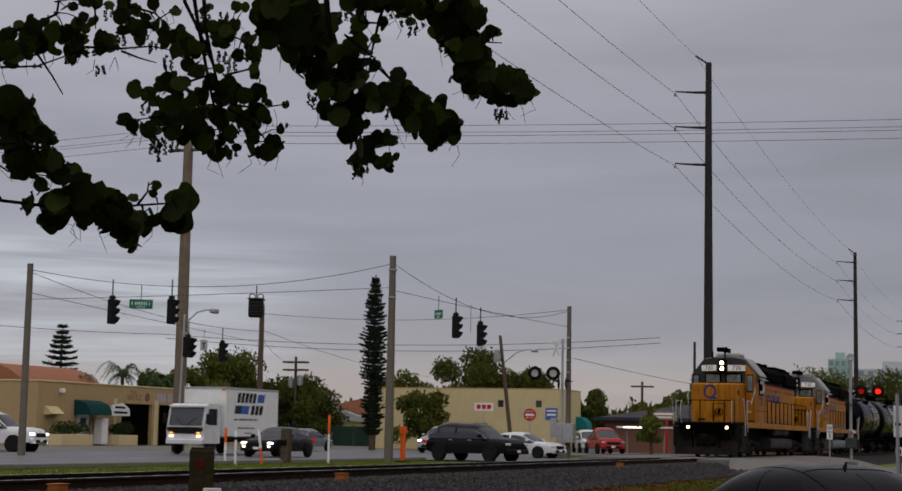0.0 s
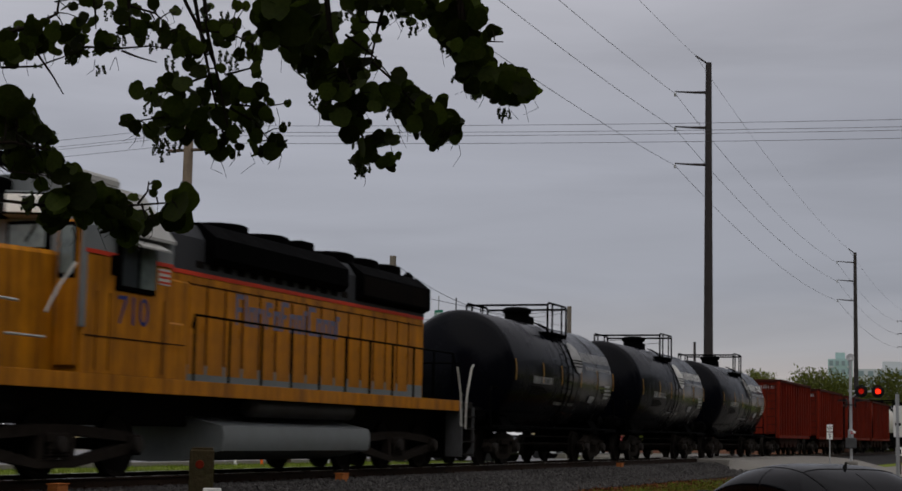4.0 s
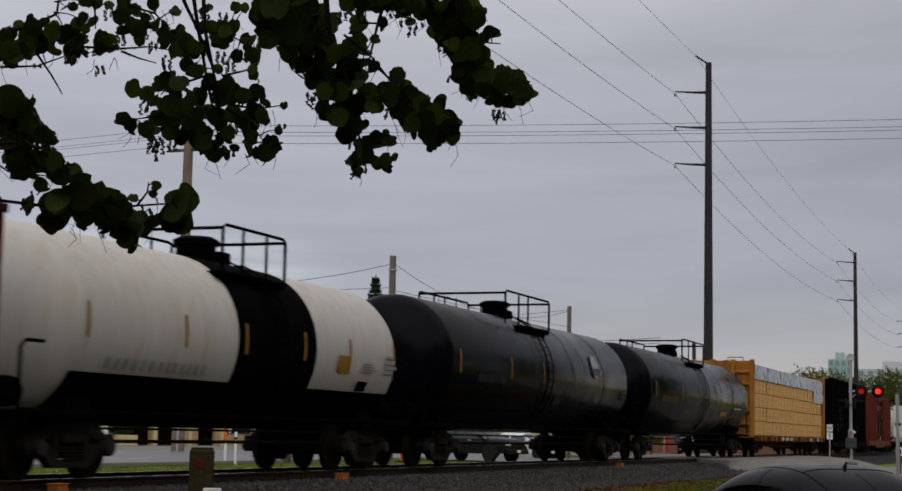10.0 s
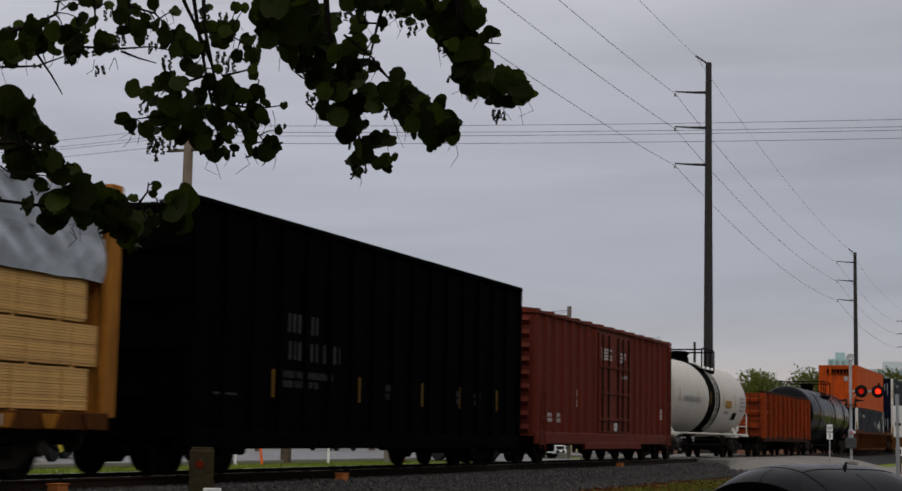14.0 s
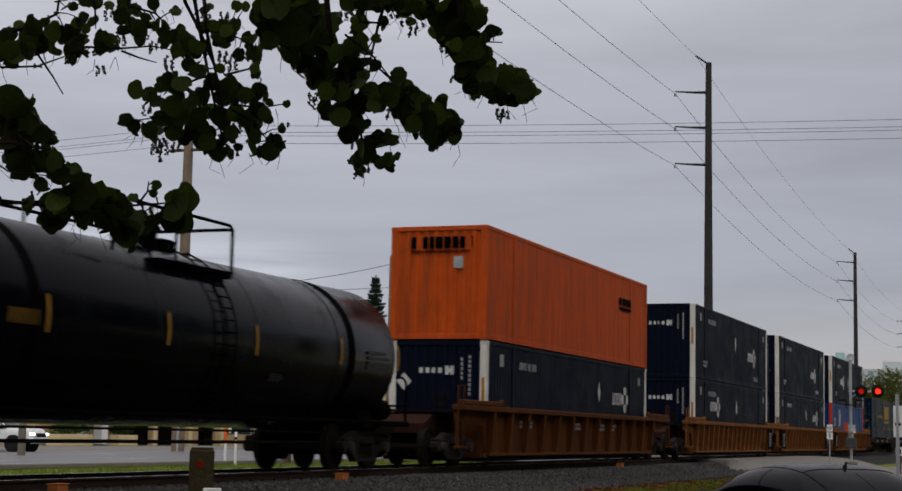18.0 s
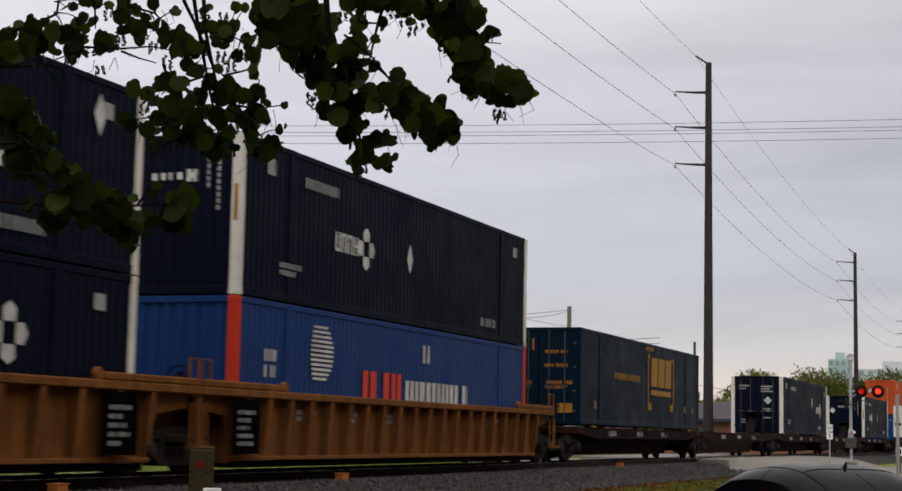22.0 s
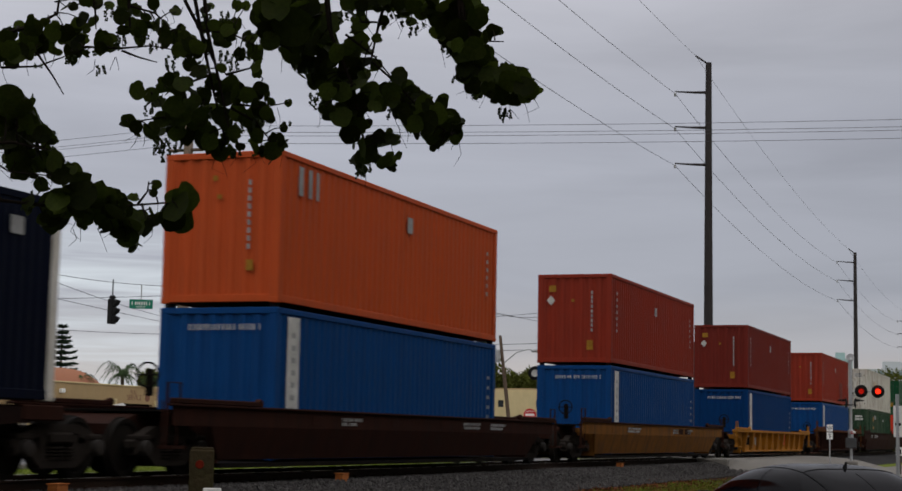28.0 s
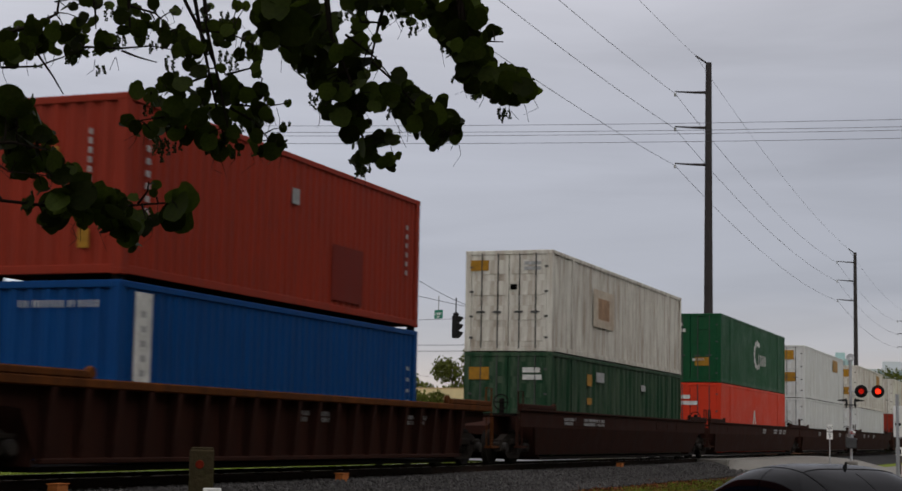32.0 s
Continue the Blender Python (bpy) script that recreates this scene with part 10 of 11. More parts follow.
def vehicle(name, label, kind, paint, x, y, yaw, z=0.02, lights=True, m=None):
    """kind: suv, sedan, pickup. Its front points along its own -x."""
    th = thing(name, label, "car", pose(x, y, z, 0, 0, yaw))
    if kind == "suv":
        L, w, r, wb = 4.9, 1.9, 0.38, (-1.45, 1.5)
        low = [(-2.4, 0.35), (-2.45, 0.75), (-2.3, 1.02), (-1.2, 1.12), (2.3, 1.15), (2.42, 0.9), (2.4, 0.35)]
        high = [(-1.25, 1.1), (-0.55, 1.66), (0.2, 1.75), (1.7, 1.72), (2.25, 1.12)]
    elif kind == "sedan":
        L, w, r, wb = 4.7, 1.8, 0.32, (-1.4, 1.35)
        low = [(-2.3, 0.28), (-2.36, 0.6), (-2.1, 0.82), (-1.0, 0.93), (1.7, 0.95), (2.3, 0.88), (2.33, 0.5), (2.28, 0.28)]
        high = [(-1.1, 0.9), (-0.3, 1.36), (0.5, 1.42), (1.1, 1.34), (1.85, 0.93)]
    else:
        L, w, r, wb = 5.4, 1.95, 0.38, (-1.7, 1.7)
        low = [(-2.65, 0.4), (-2.7, 0.8), (-2.5, 1.1), (-1.3, 1.2), (2.6, 1.2), (2.65, 0.5)]
        high = [(-1.3, 1.15), (-0.6, 1.8), (0.6, 1.86), (1.0, 1.15)]
    x0, x1, zb = low[1][0], low[-2][0], low[0][1]
    tops = [p for p in low if p[1] > zb + 0.1]
    half = math.pi / 2

    def hull(x, a):
        u = abs((x - (x0 + x1) / 2) / ((x1 - x0) / 2))
        wid = w / 2 * (1 - 0.16 * u ** 6)
        zt, s_ = curve(tops, x), math.sin(a)
        c = max(0.0, math.cos(a))
        lift = 0.12 * u ** 8
        return (x, math.copysign(abs(s_) ** 0.36, s_) * wid * (1 - 0.05 * (1 - c) ** 2), zb + lift + (zt - zb - lift) * c ** 0.42)

    body = skin("body", hull, x0, x1, -half, half, paint, th, 26, 24, True)
    g0, g1, zw = high[0][0], high[-1][0], high[0][1] - 0.06

    def cabin(lift):
        def at(x, a):
            s_, c = math.sin(a), max(0.0, math.cos(a))
            z = max(0.0, curve(high, x) - zw)
            return (x, math.copysign(abs(s_) ** 0.5, s_) * (w * 0.47 - w * 0.1 * c) * (1 + lift), zw + z * c ** 0.45 * (1 + lift * 1.5))
        return at
    glass = skin("glasshouse", cabin(0.0), g0, g1, -half, half, M["glass_dark"], th, 24, 24)
    mid = [p for p in high if p[1] > max(q[1] for q in high) - 0.16]
    r0, r1 = min(p[0] for p in mid), max(p[0] for p in mid)
    skin("roof", cabin(0.012), r0 - 0.06, r1 + 0.06, -1.08, 1.08, paint, glass, 10, 14)
    for s in (-1, 1):
        skin("cant_rail", cabin(0.010), g0, g1, s * 0.94, s * 1.1, paint, glass, 20, 2)
        span_ = [(r0 + r1) / 2] + ([(r1 - 0.1)] if kind == "suv" else [])
        for px in span_:
            skin("pillar", cabin(0.010), px - 0.05, px + 0.05, s * 1.0, s * 1.5, paint, glass, 2, 6)
        skin("rear_pillar", cabin(0.011), g1 - (0.5 if kind == "sedan" else 0.28), g1, s * 0.9, s * 1.5, paint, glass, 5, 6)
        dz = curve(tops, 0.0)
        part("door_line", Mb().tube([hull((r0 + r1) / 2, s * a) for a in (1.0, 1.2, 1.4, 1.5)], 0.006, 4), M["signal_black"], body)
        for hx in (-0.35, 0.75):
            yy = hull(hx, s * 1.1)[1]
            part("door_handle", Mb().box(hx, hx + 0.2, yy - 0.02, yy + 0.02, dz - 0.2, dz - 0.16, 0.008), M["galv"] if kind == "suv" else paint, body)
        part("mirror", Mb().box(high[0][0] + 0.25, high[0][0] + 0.42, s * (w / 2 + 0.1) - 0.1, s * (w / 2 + 0.1) + 0.1, high[0][1] + 0.02, high[0][1] + 0.17, 0.03), paint, th)
        for wx in wb:
            part("wheel_arch", Mb().lathe([(r * 1.15, -0.03), (r * 1.15, 0.03)], (wx, s * (w / 2 - 0.035), r), 1, 18), M["signal_black"], th)
            wheel_at(th, wx, s * (w / 2 - 0.025), r, s, M["rim"])
        fx, fz = low[2]
        part("headlight", Mb().box(low[1][0] + 0.0, low[1][0] + 0.2, s * w * 0.38 - 0.12, s * w * 0.38 + 0.12, low[1][1] + 0.0, low[1][1] + 0.11, 0.03), M["lamp_white"] if lights else M["lamp_off"], th)
        if lights:
            part("fog_light", Mb().box(low[1][0] - 0.02, low[1][0] + 0.1, s * w * 0.36 - 0.08, s * w * 0.36 + 0.08, 0.42, 0.54, 0.02), M["lamp_white"], th)
        part("tail_light", Mb().box(low[-2][0] - 0.08, low[-2][0] + 0.015, s * w * 0.42 - 0.1, s * w * 0.42 + 0.08, 0.78, 0.92, 0.02), M["tail_red"], th)
    part("grille", Mb().box(low[1][0] - 0.015, low[1][0] + 0.05, -w * 0.25, w * 0.25, low[1][1] - 0.1, low[1][1] + 0.1, 0.02), M["signal_black"], th)
    part("bumper", Mb().box(low[0][0] - 0.08, low[0][0] + 0.1, -w * 0.47, w * 0.47, low[0][1], low[0][1] + 0.25, 0.05), paint, th)
    part("air_intake", Mb().box(low[0][0] - 0.085, low[0][0] + 0.02, -w * 0.3, w * 0.3, low[0][1] + 0.03, low[0][1] + 0.2, 0.02), M["signal_black"], th)
    part("plate", Mb().box(low[0][0] - 0.1, low[0][0] - 0.08, -0.15, 0.15, low[0][1] + 0.08, low[0][1] + 0.2), M["sign_white"], th)
    if kind == "pickup":
        part("bed", Mb().box(1.1, 2.6, -w * 0.42, w * 0.42, 1.21, 1.23), M["signal_black"], th)
    return th


PAINT = {k: mat("car_paint_" + k, c, 0.3, 0.0, 0.05, 2, 0.2, tuple(0.6 * v for v in c), coat=0.2) for k, c in
         (("black", (0.005, 0.005, 0.006)), ("white", (0.65, 0.66, 0.67)), ("silver", (0.33, 0.34, 0.35)), ("grey", (0.16, 0.17, 0.18)), ("yellow", (0.62, 0.52, 0.05)), ("red", (0.35, 0.03, 0.03)))}
vehicle("waiting_suv", "black large estate car waiting at the crossing", "suv", PAINT["black"], 74.6, 26.7, 75, lights=False)
vehicle("waiting_car", "white saloon car waiting behind a black one", "sedan", PAINT["white"], 88.8, 28.95, 80, lights=False)
vehicle("waiting_pickup", "white pickup truck waiting with its lights on", "pickup", PAINT["white"], 67.95, 49.65, 98)
vehicle("parked_truck", "red pickup truck parked by the shop", "pickup", PAINT["red"], 121.0, 33.0, 30, lights=False)
vehicle("parked_van", "white van parked by the shop", "suv", PAINT["white"], 124.5, 35.2, 25, lights=False)
vehicle("shop_car", "grey car standing with lit lamps by the shop", "suv", PAINT["grey"], 128.0, 27.8, 10)


def box_truck(x, y):
    th = thing("box_truck", "white cab-over box lorry with a plain striped side", "truck", pose(x, y, 0.02))
    P = PAINT["white"]
    cb = part("cab", Mb().prism([(-3.75, 0.55), (-3.8, 1.3), (-3.55, 2.35), (-3.3, 2.5), (-2.1, 2.5), (-2.1, 0.55)], 1, -1.02, 1.02), P, th)
    part("windscreen", Mb().prism([(-3.81, 1.42), (-3.59, 2.28), (-3.56, 2.28), (-3.77, 1.42)], 1, -0.92, 0.92), M["glass_pale"], cb)
    part("sun_visor", Mb().box(-3.72, -3.45, -0.98, 0.98, 2.3, 2.42, 0.03), P, cb)
    part("black_band", Mb().box(-3.815, -3.77, -1.0, 1.0, 1.16, 1.34, 0.01), M["signal_black"], cb)
    for s in (-1, 1):
        part("wiper", Mb().tube([(-3.83, s * 0.1, 1.44), (-3.74, s * 0.55, 1.8)], 0.012, 5), M["signal_black"], cb)
    for s in (-1, 1):
        part("door_window", Mb().box(-3.3, -2.45, s * 1.025 - 0.01, s * 1.025 + 0.01, 1.45, 2.25, 0.005), M["glass_dark"], cb)
        part("headlight", Mb().box(-3.84, -3.76, s * 0.75 - 0.1, s * 0.75 + 0.1, 0.85, 0.95, 0.02), M["lamp_truck"], cb)
        part("turn_lamp", Mb().box(-3.84, -3.76, s * 0.75 - 0.1, s * 0.75 + 0.1, 1.02, 1.1, 0.02), M["amber"], cb)
        part("mirror", Mb().box(-3.75, -3.65, s * 1.2 - 0.08, s * 1.2 + 0.08, 1.5, 2.0, 0.02), M["signal_black"], cb)
        for wx in (-2.9, 1.6):
            wheel_at(th, wx, s * 0.9, 0.42, s, M["galv"])
        part("mudguard", Mb().box(1.0, 2.2, s * 0.95 - 0.18, s * 0.95 + 0.18, 0.86, 0.9), M["signal_black"], th)
    part("grille", Mb().box(-3.82, -3.76, -0.9, 0.9, 1.02, 1.16, 0.01), M["signal_black"], cb)
    part("bumper", Mb().box(-3.9, -3.7, -1.02, 1.02, 0.5, 0.75, 0.04), P, cb)
    part("chassis", Mb().box(-2.2, 3.6, -0.45, 0.45, 0.62, 0.85), M["signal_black"], th)
    bx = part("cargo_box", Mb().box(-1.9, 3.9, -1.2, 1.2, 0.9, 3.35, 0.03), M["sign_white"], th, "white cargo box")
    part("roof_edge", Mb().box(-1.93, 3.93, -1.22, 1.22, 3.26, 3.37, 0.015), M["galv"], bx)
    def slant(name, x0, z0, w, h, m, label=""):
        return part(name, Mb().prism([(x0, z0), (x0 + w, z0), (x0 + w + h * 0.3, z0 + h), (x0 + h * 0.3, z0 + h)], 1, -1.208, -1.2), m, bx, label)
    for k in range(5):
        slant("letter_shape", -0.75 + 0.42 * k, 2.62, 0.3, 0.5, M["signal_black"])
    for k in range(3):
        slant("letter_shape", 0.75 + 0.46 * k, 2.02, 0.34, 0.48, M["signal_black"])
    slant("blue_flash", 1.45, 2.66, 0.75, 0.42, M["sign_blue"], "blue flash")
    slant("dark_flash", -1.0, 2.05, 0.7, 0.42, M["slate"], "dark flash")
    slant("blue_flash", -0.3, 2.05, 0.8, 0.42, M["sign_blue"], "blue flash")
    lb = Mb()
    bars(lb, -1.0, 1.72, 2.6, 0.1, -1.204, 1, 5)
    bars(lb, -0.6, 1.3, 1.9, 0.08, -1.204, 1, 6)
    bars(lb, 0.2, 1.05, 0.7, 0.08, -1.204, 1, 7)
    part("small_stencil", lb, M["rod"], bx, "small dark stencilled rows")
    part("side_marker", Mb().box(-1.95, -1.9, -1.1, -0.98, 3.2, 3.3, 0.01), M["tail_red"], bx)
    part("side_skirt", Mb().box(-1.8, 3.8, -1.17, -1.13, 0.8, 0.92), M["signal_black"], bx)
    return th


ROAD_TRAFFIC = []
for th, x, y, vx in ((box_truck(0, 0), 74.9, 40.6, -19.4),
                     (vehicle("passing_car", "black saloon car driving along the highway", "sedan", PAINT["black"], 0, 0, 0), 71.2, 35.5, -19.6),
                     (vehicle("passing_car", "silver estate car driving with lamps on", "suv", PAINT["silver"], 0, 0, 0), 101.5, 38.6, -19.3),
                     (vehicle("passing_car", "grey saloon car creeping along the side of the highway", "sedan", PAINT["grey"], 0, 0, 180, lights=False), 97.2, 46.5, 0.3),
                     (vehicle("passing_car", "white saloon car driving along the highway", "sedan", PAINT["white"], 0, 0, 0), 330.0, 38.0, -19.5),
                     (vehicle("passing_car", "yellow saloon car driving along the highway", "sedan", PAINT["yellow"], 0, 0, 0), 322.0, 35.0, -19.5)):
    ROAD_TRAFFIC.append((th, x, y, 0.02, 180 if vx > 0 else 0, vx))


# ---------------------------------------------------------------- the near side: tree over the camera, post, parked car
M["sea_leaf"] = mat("thick_round_leaf", (0.044, 0.064, 0.008), 0.5, 0, 0.3, 6, 0.25, (0.05, 0.048, 0.009), each=0.93, transl=0.45, spec=0.06, skew=2.2)
M["twig"] = mat("dark_twig_bark", (0.015, 0.011, 0.008), 0.9, 0, 0.3, 10)
M["fruit"] = mat("dark_green_fruit", (0.025, 0.035, 0.012), 0.6, 0, 0.3, 8, each=0.3)
M["old_post"] = mat("mossy_old_timber", (0.04, 0.03, 0.016), 0.95, 0, 0.3, 4, 0.5, (0.05, 0.06, 0.02), bump=0.8, bscale=18)
M["dark_car"] = mat("dark_grey_car_paint", (0.0016, 0.0016, 0.002), 0.22, 0.0, 0.05, 2, coat=0.0, spec=0.045)
M["car_glass"] = mat("tinted_car_glass", (0.0012, 0.0012, 0.0016), 0.06, 0, 0.05, 2, spec=0.04)
BRANCHES = {}
BRANCHES["a"] = dict(hinge=(-1.92, 1.34),
    leaves=((-2.15, 1.09, 0.039), (-1.81, 1.11, 0.051), (-1.96, 1.04, 0.045), (-1.89, 1.05, 0.051), (-1.84, 1.00, 0.056), (-1.89, 0.97, 0.056), (-1.93, 1.03, 0.056), (-1.71, 1.00, 0.059), (-1.67, 0.94, 0.037), (-1.75, 0.92, 0.020), (-2.03, 1.00, 0.067), (-2.12, 0.94, 0.056), (-2.06, 0.95, 0.056), (-2.17, 0.99, 0.067), (-2.20, 0.94, 0.070), (-2.02, 1.06, 0.056), (-1.92, 1.19, 0.039), (-1.78, 1.19, 0.042), (-2.12, 1.05, 0.051), (-2.20, 1.05, 0.056)),
    limbs=(((-2.20, 1.03), (-2.05, 1.08), (-1.94, 1.14), (-1.92, 1.34)), ((-2.20, 0.87), (-2.03, 0.88), (-1.80, 0.97)), ((-2.03, 0.95), (-1.95, 0.83), (-1.90, 0.74)), ((-1.80, 0.97), (-1.61, 0.96), (-1.46, 0.97), (-1.36, 0.95)), ((-1.61, 0.95), (-1.53, 0.92), (-1.45, 0.90)),),
    fruit=((-1.72, 0.88, 0.06), (-1.87, 0.93, 0.05), (-1.77, 0.95, 0.04), (-2.03, 0.89, 0.03),))
BRANCHES["a2"] = dict(hinge=(-1.56, 1.34),
    leaves=((-1.58, 1.10, 0.051), (-1.53, 1.06, 0.056), (-1.60, 1.05, 0.042), (-1.44, 1.17, 0.037), (-1.37, 1.16, 0.037), (-1.42, 1.08, 0.062), (-1.37, 1.04, 0.051), (-1.34, 1.07, 0.037), (-1.39, 1.01, 0.045), (-1.47, 1.10, 0.045), (-1.56, 1.17, 0.037), (-1.60, 1.19, 0.037), (-1.74, 1.19, 0.039), (-1.68, 1.18, 0.031), (-1.50, 1.12, 0.034)),
    limbs=(((-1.56, 1.34), (-1.57, 1.17), (-1.56, 1.06)), ((-1.57, 1.17), (-1.44, 1.13), (-1.36, 1.05)), ((-1.75, 1.23), (-1.74, 1.14), (-1.74, 1.06)),),
    fruit=((-1.62, 1.03, 0.08), (-1.46, 1.00, 0.07), (-1.68, 1.16, 0.07), (-1.51, 1.03, 0.04),))
BRANCHES["b"] = dict(hinge=(-1.33, 1.37),
    leaves=((-1.22, 0.95, 0.048), (-1.27, 0.97, 0.051), (-1.33, 0.95, 0.051), (-1.30, 1.01, 0.042), (-1.31, 0.90, 0.045), (-1.12, 0.99, 0.039), (-1.13, 1.08, 0.048), (-1.08, 1.10, 0.042), (-1.09, 1.04, 0.042), (-1.16, 1.07, 0.037), (-1.16, 1.03, 0.039), (-1.02, 1.04, 0.037), (-0.97, 1.01, 0.039), (-0.99, 0.96, 0.048), (-1.05, 0.94, 0.042), (-0.95, 0.86, 0.042), (-0.94, 0.76, 0.048), (-0.96, 0.91, 0.031), (-1.11, 0.85, 0.031), (-1.22, 1.07, 0.037), (-1.06, 1.18, 0.037), (-1.21, 1.16, 0.037), (-1.01, 1.17, 0.031)),
    limbs=(((-1.33, 1.37), (-1.30, 1.19), (-1.23, 1.05), (-1.16, 0.88), (-1.11, 0.64)), ((-1.23, 1.05), (-1.08, 1.03), (-0.97, 0.97)), ((-1.19, 0.93), (-1.28, 0.96), (-1.33, 0.93)), ((-1.11, 0.83), (-0.99, 0.86), (-0.93, 0.81)),),
    fruit=((-1.39, 0.89, 0.08), (-1.39, 0.93, 0.07), (-1.13, 0.95, 0.10), (-1.08, 0.92, 0.10), (-1.12, 1.14, 0.06), (-1.21, 1.13, 0.06),))
BRANCHES["b2"] = dict(hinge=(-1.28, 1.37),
    leaves=((-1.53, 0.75, 0.051), (-1.48, 0.74, 0.048), (-1.42, 0.79, 0.048), (-1.38, 0.81, 0.042), (-1.47, 0.72, 0.042), (-1.33, 0.73, 0.037), (-1.35, 0.77, 0.042), (-1.29, 0.77, 0.056), (-1.23, 0.73, 0.062), (-1.27, 0.69, 0.062), (-1.33, 0.67, 0.062), (-1.39, 0.65, 0.056), (-1.43, 0.62, 0.053), (-1.51, 0.58, 0.053), (-1.60, 0.62, 0.042), (-1.55, 0.58, 0.042), (-1.34, 0.55, 0.059), (-1.27, 0.56, 0.062), (-1.22, 0.52, 0.062), (-1.15, 0.46, 0.059), (-1.18, 0.50, 0.053), (-1.11, 0.53, 0.045), (-1.40, 0.58, 0.048), (-1.30, 0.62, 0.056), (-1.22, 0.62, 0.062)),
    limbs=(((-1.28, 1.37), (-1.23, 1.05), (-1.18, 0.78), (-1.12, 0.50)), ((-1.19, 0.83), (-1.36, 0.78), (-1.51, 0.74)), ((-1.18, 0.67), (-1.36, 0.64), (-1.60, 0.61)),),
    fruit=((-1.42, 0.52, 0.11), (-1.44, 0.53, 0.08), (-1.46, 0.50, 0.06), (-1.36, 0.51, 0.06), (-1.50, 0.69, 0.06),))
BRANCHES["b3"] = dict(hinge=(-1.22, 1.37),
    leaves=((-1.18, 0.81, 0.056), (-1.22, 0.83, 0.051), (-1.09, 0.78, 0.062), (-1.05, 0.72, 0.056), (-0.99, 0.72, 0.051), (-1.08, 0.66, 0.056), (-1.02, 0.63, 0.062), (-0.96, 0.67, 0.053), (-1.13, 0.63, 0.056), (-1.05, 0.54, 0.042), (-0.97, 0.48, 0.051), (-0.94, 0.52, 0.045), (-0.88, 0.45, 0.053), (-0.87, 0.51, 0.048), (-0.90, 0.63, 0.042), (-1.07, 0.49, 0.031), (-0.87, 0.68, 0.025), (-0.82, 0.70, 0.025), (-0.85, 0.58, 0.031), (-0.99, 0.57, 0.037), (-1.11, 0.71, 0.051)),
    limbs=(((-1.22, 1.37), (-1.19, 1.03), (-1.14, 0.81), (-1.09, 0.55)), ((-1.09, 0.67), (-0.97, 0.60), (-0.88, 0.48)), ((-1.08, 0.69), (-0.94, 0.67), (-0.81, 0.69)),),
    fruit=((-1.06, 0.60, 0.08), (-0.97, 0.62, 0.06), (-1.08, 0.46, 0.04), (-0.83, 0.60, 0.04),))
BRANCHES["c"] = dict(hinge=(-0.63, 1.4),
    leaves=((-0.95, 1.14, 0.062), (-0.90, 1.04, 0.056), (-0.87, 0.98, 0.056), (-0.79, 0.95, 0.076), (-0.74, 0.90, 0.073), (-0.77, 1.06, 0.118), (-0.66, 1.03, 0.118), (-0.62, 0.91, 0.090), (-0.66, 0.83, 0.062), (-0.70, 1.17, 0.073), (-0.65, 0.79, 0.034), (-0.58, 0.83, 0.070), (-0.51, 0.88, 0.079), (-0.51, 0.96, 0.051), (-0.60, 1.09, 0.073), (-0.46, 1.11, 0.056), (-0.44, 1.00, 0.056), (-0.44, 0.91, 0.059), (-0.38, 0.90, 0.039), (-0.36, 0.99, 0.031), (-0.33, 1.09, 0.034), (-0.40, 1.18, 0.067), (-0.49, 1.18, 0.067), (-0.85, 1.14, 0.084), (-0.88, 1.09, 0.067), (-0.80, 1.16, 0.084), (-0.56, 0.93, 0.056)),
    limbs=(((-0.63, 1.40), (-0.60, 1.06), (-0.49, 0.78)), ((-0.52, 1.03), (-0.38, 0.92), (-0.26, 0.77)), ((-0.63, 1.14), (-0.80, 1.03), (-0.88, 0.95)), ((-0.44, 1.09), (-0.36, 1.08), (-0.31, 1.07)),),
    fruit=((-0.69, 0.75, 0.07), (-0.54, 1.14, 0.06), (-0.71, 0.87, 0.04),))
BRANCHES["c2"] = dict(hinge=(-0.62, 1.4),
    leaves=((-0.47, 0.78, 0.073), (-0.40, 0.75, 0.065), (-0.46, 0.69, 0.065), (-0.38, 0.67, 0.045), (-0.54, 0.74, 0.062), (-0.54, 0.62, 0.065), (-0.50, 0.54, 0.062), (-0.46, 0.58, 0.062), (-0.36, 0.53, 0.048), (-0.40, 0.53, 0.045), (-0.30, 0.51, 0.037), (-0.31, 0.55, 0.022), (-0.27, 0.44, 0.028), (-0.33, 0.40, 0.053), (-0.44, 0.47, 0.059), (-0.40, 0.44, 0.045), (-0.46, 0.38, 0.039), (-0.47, 0.43, 0.053), (-0.62, 0.68, 0.053), (-0.60, 0.74, 0.051), (-0.52, 0.67, 0.062), (-0.48, 0.62, 0.056)),
    limbs=(((-0.62, 1.40), (-0.59, 1.03), (-0.49, 0.78), (-0.45, 0.55), (-0.40, 0.41)), ((-0.49, 0.78), (-0.57, 0.72), (-0.62, 0.68)),),
    fruit=((-0.67, 0.73, 0.07), (-0.47, 0.38, 0.06), (-0.44, 0.40, 0.06),))
